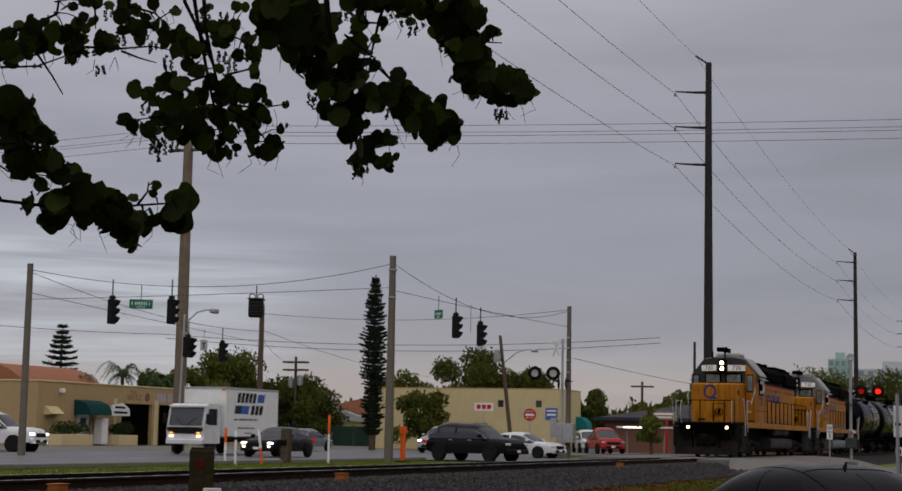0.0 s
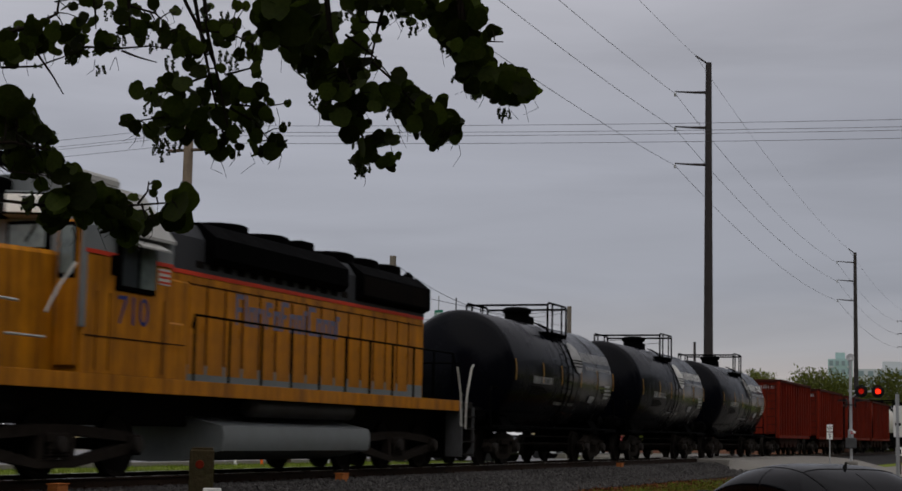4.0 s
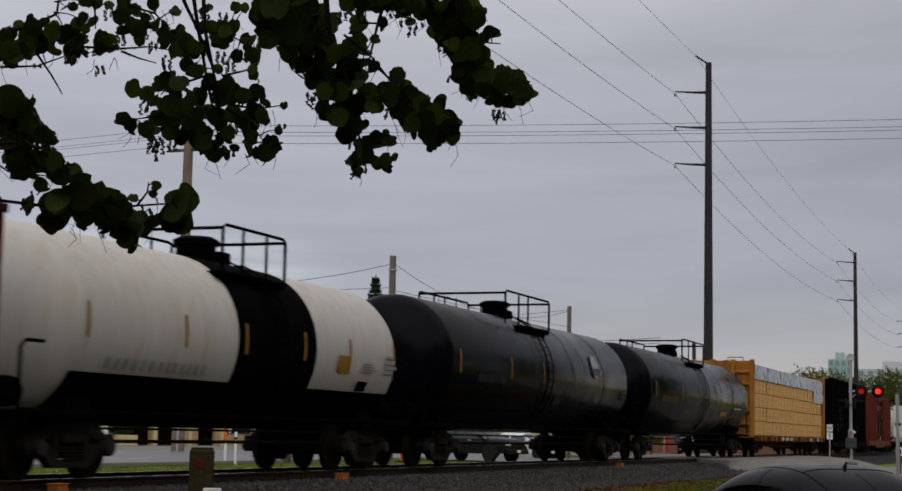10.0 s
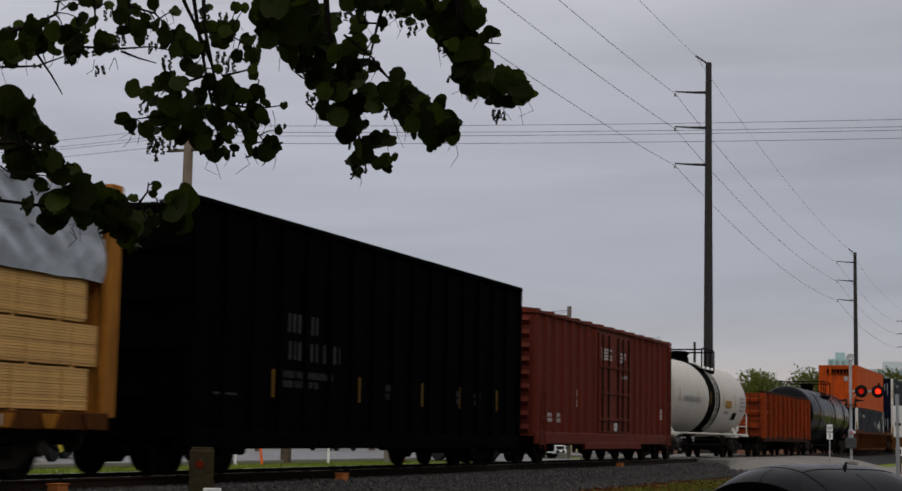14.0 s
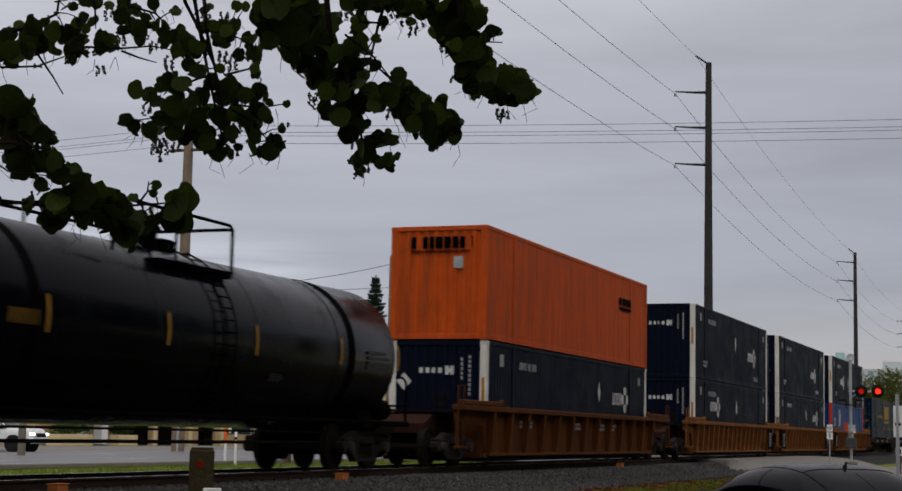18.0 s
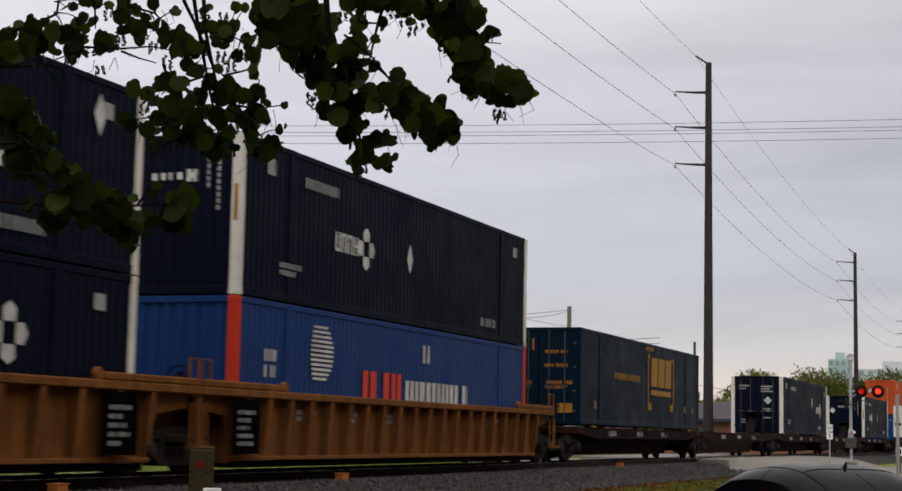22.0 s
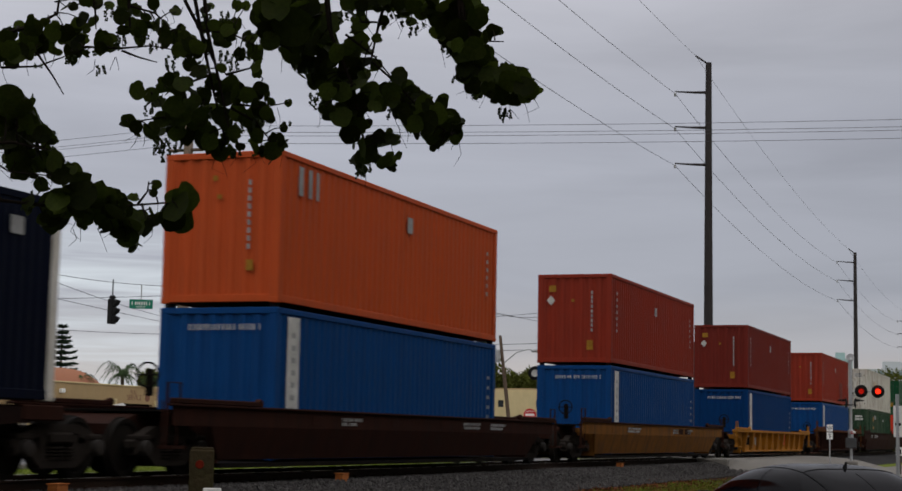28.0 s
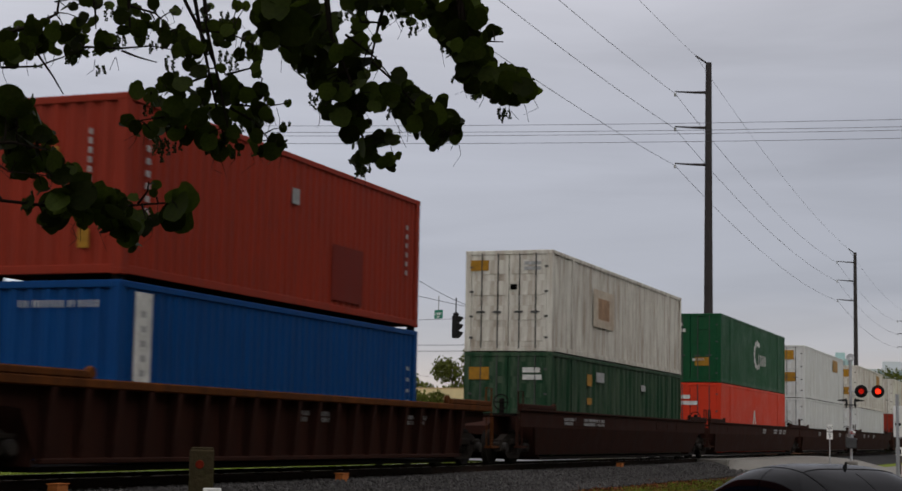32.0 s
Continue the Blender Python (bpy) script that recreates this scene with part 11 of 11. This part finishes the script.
BRANCHES["d"] = dict(hinge=(-0.26, 1.37),
    leaves=((-0.33, 0.78, 0.056), (-0.26, 0.82, 0.051), (-0.23, 0.79, 0.048), (-0.29, 0.74, 0.056), (-0.20, 0.75, 0.053), (-0.16, 0.72, 0.059), (-0.24, 0.71, 0.065), (-0.14, 0.69, 0.048), (-0.11, 0.66, 0.053), (-0.18, 0.65, 0.065), (-0.22, 0.62, 0.053), (-0.05, 0.69, 0.042), (-0.02, 0.62, 0.067), (-0.07, 0.63, 0.062), (-0.12, 0.59, 0.065), (-0.18, 0.58, 0.051), (-0.10, 0.54, 0.053), (0.01, 0.59, 0.048), (0.02, 0.55, 0.039), (0.01, 0.51, 0.031), (-0.08, 0.51, 0.039), (-0.25, 0.66, 0.045), (-0.04, 0.56, 0.051), (-0.14, 0.64, 0.056)),
    limbs=(((-0.26, 1.37), (-0.35, 1.09), (-0.39, 0.90)), ((-0.39, 0.90), (-0.26, 0.78), (-0.12, 0.62), (-0.01, 0.54)),),
    fruit=((-0.31, 0.67, 0.06), (-0.29, 0.68, 0.04),))
BRANCHES["d2"] = dict(hinge=(-0.21, 1.37),
    leaves=((-0.26, 1.17, 0.051), (-0.32, 1.18, 0.042), (-0.18, 1.15, 0.051), (-0.12, 1.17, 0.051), (-0.20, 1.10, 0.031), (-0.23, 1.14, 0.042), (-0.11, 1.19, 0.056), (-0.36, 1.18, 0.045), (-0.43, 1.15, 0.039)),
    limbs=(((-0.21, 1.37), (-0.24, 1.17), (-0.14, 1.14)), ((-0.24, 1.17), (-0.35, 1.18)),),
    fruit=((-0.20, 1.07, 0.06), (-0.24, 1.10, 0.04), (-0.17, 1.09, 0.04), (-0.29, 1.13, 0.03),))
BRANCHES["e"] = dict(hinge=(0.02, 1.37),
    leaves=((-0.07, 1.14, 0.067), (-0.01, 1.17, 0.076), (0.05, 1.14, 0.090), (0.09, 1.19, 0.062), (0.12, 1.10, 0.062), (-0.04, 1.07, 0.059), (0.02, 1.03, 0.076), (0.08, 1.03, 0.076), (0.13, 1.03, 0.056), (0.16, 1.00, 0.037), (0.20, 1.06, 0.042), (0.05, 0.94, 0.067), (0.10, 0.94, 0.067), (0.16, 0.93, 0.053), (0.02, 0.96, 0.042), (0.06, 0.86, 0.056), (0.12, 0.86, 0.062), (0.16, 0.89, 0.048), (0.05, 0.83, 0.039), (-0.01, 1.12, 0.067)),
    limbs=(((0.02, 1.37), (0.04, 1.09), (0.10, 0.92), (0.21, 0.81)), ((0.09, 1.03), (0.16, 1.00), (0.25, 1.00)),),
    fruit=((0.00, 0.83, 0.04), (-0.05, 0.99, 0.05), (-0.03, 0.96, 0.03),))
BRANCHES["e2"] = dict(hinge=(0.03, 1.37),
    leaves=((0.10, 0.80, 0.059), (0.17, 0.82, 0.059), (0.22, 0.83, 0.053), (0.27, 0.85, 0.051), (0.31, 0.83, 0.051), (0.34, 0.80, 0.042), (0.37, 0.75, 0.051), (0.33, 0.75, 0.059), (0.27, 0.78, 0.067), (0.22, 0.76, 0.062), (0.30, 0.71, 0.042), (0.16, 0.75, 0.042), (0.17, 0.72, 0.022), (0.34, 0.86, 0.020), (0.25, 0.73, 0.042)),
    limbs=(((0.03, 1.37), (0.06, 1.09), (0.12, 0.89), (0.21, 0.79), (0.37, 0.75)),),
    fruit=((0.24, 0.66, 0.07), (0.22, 0.67, 0.06), (0.09, 0.74, 0.03),))
BRANCHES["f"] = dict(hinge=(-2.37, 0.5),
    leaves=((-2.19, 0.72, 0.090), (-2.14, 0.66, 0.090), (-2.09, 0.66, 0.062), (-2.05, 0.59, 0.062), (-2.12, 0.58, 0.090), (-2.17, 0.52, 0.090), (-2.06, 0.51, 0.073), (-2.00, 0.54, 0.053), (-1.96, 0.52, 0.034), (-2.12, 0.41, 0.073), (-2.17, 0.38, 0.062), (-2.03, 0.42, 0.059), (-1.93, 0.42, 0.053), (-1.89, 0.40, 0.059), (-1.92, 0.35, 0.065), (-1.85, 0.33, 0.053), (-1.97, 0.38, 0.053), (-2.02, 0.30, 0.042), (-2.20, 0.61, 0.098), (-2.15, 0.47, 0.084), (-2.09, 0.36, 0.051)),
    limbs=(((-2.37, 0.50), (-2.12, 0.50), (-1.95, 0.46)), ((-2.37, 0.50), (-2.15, 0.36), (-1.89, 0.33)),),
    fruit=((-2.04, 0.27, 0.03), (-1.95, 0.34, 0.02),))
BRANCHES["f2"] = dict(hinge=(-2.38, 0.47),
    leaves=((-2.06, 0.21, 0.045), (-2.08, 0.17, 0.028), (-1.99, 0.22, 0.067), (-1.97, 0.14, 0.065), (-2.02, 0.13, 0.039), (-1.92, 0.19, 0.059), (-1.88, 0.21, 0.070), (-1.78, 0.24, 0.090), (-1.68, 0.24, 0.084), (-1.74, 0.19, 0.104), (-1.64, 0.21, 0.065), (-1.60, 0.16, 0.065), (-1.69, 0.13, 0.079), (-1.65, 0.09, 0.073), (-1.60, 0.10, 0.073), (-1.62, 0.04, 0.062), (-1.81, 0.16, 0.073), (-1.83, 0.10, 0.034), (-1.53, 0.23, 0.031), (-1.47, 0.30, 0.031), (-1.47, 0.12, 0.042), (-1.33, 0.18, 0.096), (-1.37, 0.23, 0.042), (-1.42, 0.25, 0.025), (-1.49, 0.17, 0.025)),
    limbs=(((-2.38, 0.47), (-2.20, 0.22), (-1.95, 0.19), (-1.64, 0.19), (-1.36, 0.21)), ((-1.53, 0.20), (-1.48, 0.26), (-1.47, 0.31)), ((-1.51, 0.20), (-1.48, 0.13)),),
    fruit=((-2.09, 0.19, 0.02),))

REACH = 8.0     # how far in front of the camera the branches hang
HANG = SIGHT @ Matrix.Translation((0, 0, -REACH))


def leaf_mesh(k):
    """A round leathery leaf, slightly cupped, notched at its stalk; 1 m across."""
    rng = random.Random(200 + k)
    n = 16
    vs, fs = [(0, 0, 0.0)], []
    ph = rng.uniform(0, 6)
    for ring, rr in ((1, 0.28), (2, 0.5)):
        for i in range(n):
            a = 2 * math.pi * i / n
            r = rr * (1 + 0.05 * math.sin(3 * a + ph) + 0.04 * math.sin(5 * a))
            if i == 0:
                r *= 0.72
            z = (0.05 + 0.02 * (k % 4)) * (2 * rr) ** 2 * 0.5 + 0.04 * math.sin(2 * a + ph) * rr
            vs.append((r * math.cos(a) * 1.04, r * math.sin(a) * 0.96, z))
    for i in range(n):
        j = (i + 1) % n
        fs += [(0, 1 + i, 1 + j), (1 + i, 1 + n + i, 1 + n + j, 1 + j)]
    me = Mb().add(vs, fs).mesh("leaf", M["sea_leaf"], 60, tidy=False)
    return me


LEAVES = [leaf_mesh(k) for k in range(6)]
BUNCH = None
BRANCH_THINGS = []


def fruit_strand(L_, seed):
    rng = random.Random(seed)
    mb = Mb().tube([(0, 0, 0), (0.005, 0, -L_ * 0.5), (0, 0.004, -L_)], 0.002, 5)
    z = -0.01
    while z > -L_:
        for k in range(2):
            a = rng.uniform(0, 6.28)
            mb.ball((0.007 * math.cos(a), 0.007 * math.sin(a), z), rng.uniform(0.004, 0.0075), 6, 4)
        z -= 0.011
    return mb


def sea_grape_branches():
    rng = random.Random(31)
    for key, b in BRANCHES.items():
        hx, hy = b["hinge"]
        th = thing("sea_grape_branch", "hanging branch of round leathery dark green leaves", "branch", HANG @ Matrix.Translation((hx, hy, 0)), "overhanging tree branches")
        BRANCH_THINGS.append((key, th, HANG @ Matrix.Translation((hx, hy, 0))))
        wood = Mb()
        for i, l in enumerate(b["limbs"]):
            z0 = rng.uniform(-0.1, 0.1)
            pts = [(x - hx, y - hy, z0 * (k / (len(l) - 1))) for k, (x, y) in enumerate(l)]
            r0 = 0.012 if i == 0 else 0.007
            wood.tube(pts, [r0 * (1 - 0.6 * k / (len(pts) - 1)) for k in range(len(pts))], 6)
        limb = part("limb", wood, M["twig"], th)
        tw = Mb()
        stalks = [Vector((x0 + (x1 - x0) * f - hx, y0 + (y1 - y0) * f - hy, 0)) for l in b["limbs"] for (x0, y0), (x1, y1) in zip(l[:-1], l[1:]) for f in (0, 0.25, 0.5, 0.75, 1)]
        for cx, cy, cr in b["leaves"]:
            c0 = Vector((cx - hx, cy - hy, rng.uniform(-0.2, 0.2)))
            best = min(stalks, key=lambda p: (p - c0).length)
            tw.tube([best, best.lerp(c0, 0.5) + Vector((0, 0.01, 0)), c0], [0.004, 0.003, 0.002], 5)
            big = (1.74 if key[0] in "abc" else 1.82) * cr
            # the leaf itself, and behind it the others of its whorl
            for k in range(1 + (cr > 0.032) + (cr > 0.036) + (cr > 0.045) + (cr > 0.06)):
                a = rng.uniform(0, 6.28)
                off = Vector((math.cos(a), math.sin(a), 0)) * cr * (0 if k == 0 else 0.62) + Vector((0, 0, -0.04 * k))
                tilt = 0.42 if k == 0 else 0.9
                s_ = big * (1 if k == 0 else rng.uniform(0.66, 0.9))
                m = Matrix.LocRotScale(c0 + off, Euler((rng.gauss(0, tilt), rng.gauss(0, tilt), rng.uniform(0, 6.28))), (s_, s_, s_))
                part("leaf", LEAVES[rng.randrange(6)], None, th, at=m)
        for k in range(9):
            cx, cy, cr = b["leaves"][rng.randrange(len(b["leaves"]))]
            x, y = cx - hx + rng.uniform(-cr, cr), cy - hy - cr * 0.6
            tw.tube([(x, y, 0), (x + rng.uniform(-0.03, 0.03), y - 0.05, 0), (x + rng.uniform(-0.05, 0.05), y - rng.uniform(0.06, 0.12), 0.0)], [0.0022, 0.0016, 0.0012], 4)
        part("twig", tw, M["twig"], th)
        turn = (HANG @ Matrix.Translation((hx, hy, 0))).to_3x3().inverted().to_4x4()
        for i, (x, y, L_) in enumerate(b["fruit"]):
            for j in range(2):
                mb = fruit_strand(L_ * (1 - 0.25 * j), i * 7 + j + ord(key[0]))
                mb.turned(turn)
                part("fruit_strand", mb, M["fruit"], th, at=Matrix.Translation((x - hx + 0.03 * j, y - hy, 0.02)), smooth=60)


sea_grape_branches()


def sea_grape_tree():
    th = thing("sea_grape_tree", "spreading sea grape tree that shelters the camera", "tree", pose(1.2, 6.2, -0.45))
    wood = Mb().tube([(0, 0, 0), (0.15, -0.1, 1.4), (0.1, -0.3, 2.8), (0.4, -0.6, 4.6)], [0.24, 0.2, 0.16, 0.1], 10)
    inv = th.matrix_world.inverted()
    for key, b, m in BRANCH_THINGS:
        p = inv @ m.translation
        wood.tube([(0.12, -0.3, 2.6), ((p.x + 0.1) * 0.5, (p.y - 0.3) * 0.5, p.z * 0.5 + 2.1), p], [0.09, 0.06, 0.02], 7)
    part("trunk", wood, M["bark"], th)
    rng = random.Random(9)
    # second set of clumps is unseen, added towards the track to shade the train
    leaf_mass("crown", th, [(rng.uniform(-4, 4.2), rng.uniform(-6, 3), rng.uniform(4.9, 6.6), rng.uniform(0.7, 1.2)) for k in range(34)] + [(rng.uniform(-3, 11), rng.uniform(2.0, 7.5), rng.uniform(6.2, 8.4), rng.uniform(0.9, 1.4)) for k in range(30)], 9000, 0.12, M["sea_leaf"], 12)


sea_grape_tree()

# tall unseen trees, added to block light from the near side and close the place behind the camera
for i, (x, y, hh) in enumerate(((-34, -9, 13), (-22, -12, 14), (-10, -9.5, 13), (2, -11, 14), (13, -10, 13), (25, -12, 14), (37, -10, 13), (50, -11.5, 14), (62, -12, 13), (100, -13, 13), (114, -11, 14), (-44, 2, 13), (-46, 14, 12))):
    broad_tree("unseen tree added to shade the near side", x, y, hh * 1.35, 6.8, 300 + i, 3000, 0.66, "shade trees behind the camera", low=0.22)

post = thing("timber_post", "old mossy square timber post with a red reflector", "post", pose(14.85, 8.27, -0.45, 0, 0, 29))
part("post", Mb().box(-0.125, 0.125, -0.125, 0.125, 0, 1.5, 0.015).box(-0.11, 0.1, -0.115, 0.11, 1.5, 1.52, 0.006), M["old_post"], post)
part("reflector", Mb().lathe([(0.04, -0.01), (0.045, 0.0)], (-0.127, 0.02, 1.35), 0, 14), M["hopper_red"], post)
sg = thing("lot_sign", "small white sign on a stake beside the timber post", "sign", pose(14.45, 7.92, -0.45, 0, 0, 29))
part("stake", Mb().box(-0.02, 0.02, -0.02, 0.02, 0, 1.0), M["wood_pole"], sg)
part("plate", Mb().box(-0.035, -0.02, -0.09, 0.09, 0.85, 1.13, 0.01), M["sign_white"], sg)
part("mark", Mb().lathe([(0.035, -0.008), (0.035, 0)], (-0.036, 0.0, 1.03), 0, 12), M["signal_black"], sg)


def parked_saloon():
    th = thing("parked_car", "dark grey saloon car with tinted windows parked nearby", "car", pose(20.69, 3.04, -0.425, 0, 0, 217))
    P, Gl = M["dark_car"], M["car_glass"]
    # the cabin's height over the waist line, from windscreen to boot
    RISE = ((-1.42, 0.0), (-1.0, 0.2), (-0.55, 0.385), (-0.1, 0.47), (0.4, 0.495), (0.9, 0.455), (1.3, 0.34), (1.75, 0.14), (2.05, 0.0))

    def rise(x):
        for k in range(len(RISE) - 1):
            (x0, z0), (x1, z1) = RISE[k], RISE[k + 1]
            if x <= x1:
                za = RISE[max(0, k - 1)]
                zb = RISE[min(len(RISE) - 1, k + 2)]
                m0, m1 = (z1 - za[1]) / (x1 - za[0]) * (x1 - x0), (zb[1] - z0) / (zb[0] - x0) * (x1 - x0)
                t = max(0.0, (x - x0) / (x1 - x0))
                return max(0.0, (2 * t ** 3 - 3 * t * t + 1) * z0 + (t ** 3 - 2 * t * t + t) * m0 + (3 * t * t - 2 * t ** 3) * z1 + (t ** 3 - t * t) * m1)
        return 0.0

    def shell(x, a, lift=0.0):
        """A point of the cabin: a runs from the middle of the roof (0) to the waist (+-90 degrees)."""
        c, s_ = max(0.0, math.cos(a)), math.sin(a)
        y = math.copysign(abs(s_) ** 0.43, s_) * (0.86 - 0.17 * c)
        z = 0.91 + rise(x) * c ** 0.42
        q = 1 + lift / 0.6
        return (x + (x - 0.3) * lift / 1.5, y * q, z + lift * c)

    def skin(name, xa, xb, aa, ab, m, lift, parent, nx=14, ny=14):
        vs, fs = [], []
        for i in range(nx + 1):
            for j in range(ny + 1):
                g = j / ny
                x0, x1 = xa[0] + (xa[1] - xa[0]) * g, xb[0] + (xb[1] - xb[0]) * g
                vs.append(shell(x0 + (x1 - x0) * i / nx, aa + (ab - aa) * g, lift))
        for i in range(nx):
            for j in range(ny):
                a = i * (ny + 1) + j
                fs.append((a, a + ny + 1, a + ny + 2, a + 1))
        return part(name, Mb().add(vs, fs), m, parent, smooth=70)

    cabin = skin("cabin", (-1.42, -1.42), (2.05, 2.05), -math.pi / 2, math.pi / 2, P, 0.0, th, 44, 40)
    skin("rear_window", (0.98, 0.98), (1.84, 1.84), -0.66, 0.66, Gl, 0.004, cabin, 18, 14)
    skin("windscreen", (-1.28, -1.28), (-0.52, -0.52), -0.66, 0.66, Gl, 0.004, cabin, 14, 14)
    for s in (-1, 1):
        skin("front_side_window", (-0.5, -1.02), (0.3, 0.3), s * 0.76, s * 1.5, Gl, 0.004, cabin)
        skin("rear_side_window", (0.38, 0.38), (0.92, 1.45), s * 0.76, s * 1.5, Gl, 0.004, cabin)
        part("roof_gutter", Mb().tube([shell(-1.1 + 0.15 * k, s * 0.68, 0.004) for k in range(19)], 0.0035, 6), M["signal_black"], cabin)
        part("flank", Mb().prism([(-2.3, 0.55), (-2.25, 0.72), (-1.4, 0.9), (2.0, 0.92), (2.3, 0.86), (2.33, 0.5), (2.2, 0.3), (-2.2, 0.3)], 1, min(s * 0.6, s * 0.87), max(s * 0.6, s * 0.87)), P, th)
        part("mirror", Mb().box(-0.95, -0.8, s * 0.98 - 0.1, s * 0.98 + 0.1, 0.9, 1.03, 0.03), P, th)
        for wx in (-1.4, 1.4):
            wheel_at(th, wx, s * 0.8, 0.32, s, M["galv"])
        part("tail_light", Mb().box(2.2, 2.37, s * 0.62 - 0.13, s * 0.62 + 0.13, 0.68, 0.84, 0.03), M["tail_red"], th)
    part("bonnet", Mb().box(-2.25, -1.35, -0.8, 0.8, 0.6, 0.9, 0.1), P, th)
    part("boot_lid", Mb().box(1.9, 2.3, -0.78, 0.78, 0.6, 0.93, 0.06), P, th)
    part("lower_body", Mb().box(-2.3, 2.3, -0.8, 0.8, 0.25, 0.6, 0.08), P, th)
    part("window_seal", Mb().tube([shell(0.975, -0.66 + 0.066 * k, 0.006) for k in range(21)], 0.005, 6), M["signal_black"], cabin)
    ax, ay, az = shell(0.9, 0)
    part("antenna_base", Mb().prism([(ax - 0.07, az - 0.01), (ax + 0.03, az - 0.015), (ax + 0.028, az + 0.07), (ax + 0.018, az + 0.07)], 1, -0.009, 0.009), M["signal_black"], cabin)
    part("antenna_lead", Mb().tube([shell(1.14 + 0.13 * k, 0.0, 0.006) for k in range(6)], 0.003, 4), M["signal_black"], cabin)


parked_saloon()


# ---------------------------------------------------------------- what moves


# degrees by which the hanging branches swing in the breeze
SWAY = ((0, -0.04), (0.5, 0.86), (1, 0.56), (2, 1.17), (2.5, 0.27), (3, 1.17), (5.5, 0.56), (6, 0.27), (7.5, 0.56), (8, 0.86), (8.5, 0.27), (9, -0.92), (10, -0.92), (10.5, -2.12), (11, 0.27), (11.5, -0.92), (12, -0.04), (12.5, 0.56), (13, -0.33), (14, -0.92), (14.5, 0.86), (16.5, 0.27), (17.5, -0.33), (18, 0.56), (18.5, 1.46), (19, 0.86), (20, 1.46), (20.5, -0.04), (21, -0.62), (21.5, -1.23), (22, -0.62), (22.5, 0.86), (23, 1.17), (23.5, 1.75), (24, 2.07), (24.5, 0.56), (25, 0.27), (25.5, -0.92), (27.5, 2.07), (28, 1.46), (29, 0.56), (30, 0.56), (30.5, 2.36), (31, 1.75), (32, 1.17))
SHARE = {"a": 0.2, "b": 0.75, "c": 0.5, "d": 0.4, "e": 1.0, "f": 0.12}


def motions():
    for key, th, m in BRANCH_THINGS:
        walk(th, [(t, m @ pose(0, 0, 0, 0.4 * SHARE[key[0]] * a, 0, SHARE[key[0]] * a)) for t, a in SWAY])
    for th, xc, y, z in TRAIN:
        walk(th, [(0.0, pose(xc + SPEED * MID, TRACK_Y + y, RAIL + z)), (32.0, pose(xc - SPEED * (32.0 - MID), TRACK_Y + y, RAIL + z))])
    for th, x, y, z, rz, vx in ROAD_TRAFFIC:
        walk(th, [(0.0, pose(x, y, z, 0, 0, rz)), (32.0, pose(x + 32.0 * vx, y, z, 0, 0, rz))])
    # wheels roll: the turn per step stays under a quarter
    first = WHEELS[0]
    step = 1 / 30
    rate = math.degrees(SPEED / 0.457)
    walk(first, [(k * step, pose(0, 0, 0, 0, -rate * k * step, 0)) for k in range(0, 961)])
    act, slot = first.animation_data.action, first.animation_data.action_slot
    for w in WHEELS[1:]:
        w.rotation_mode = "QUATERNION"
        w.animation_data_create()
        w.animation_data.action = act
        w.animation_data.action_slot = slot


motions()
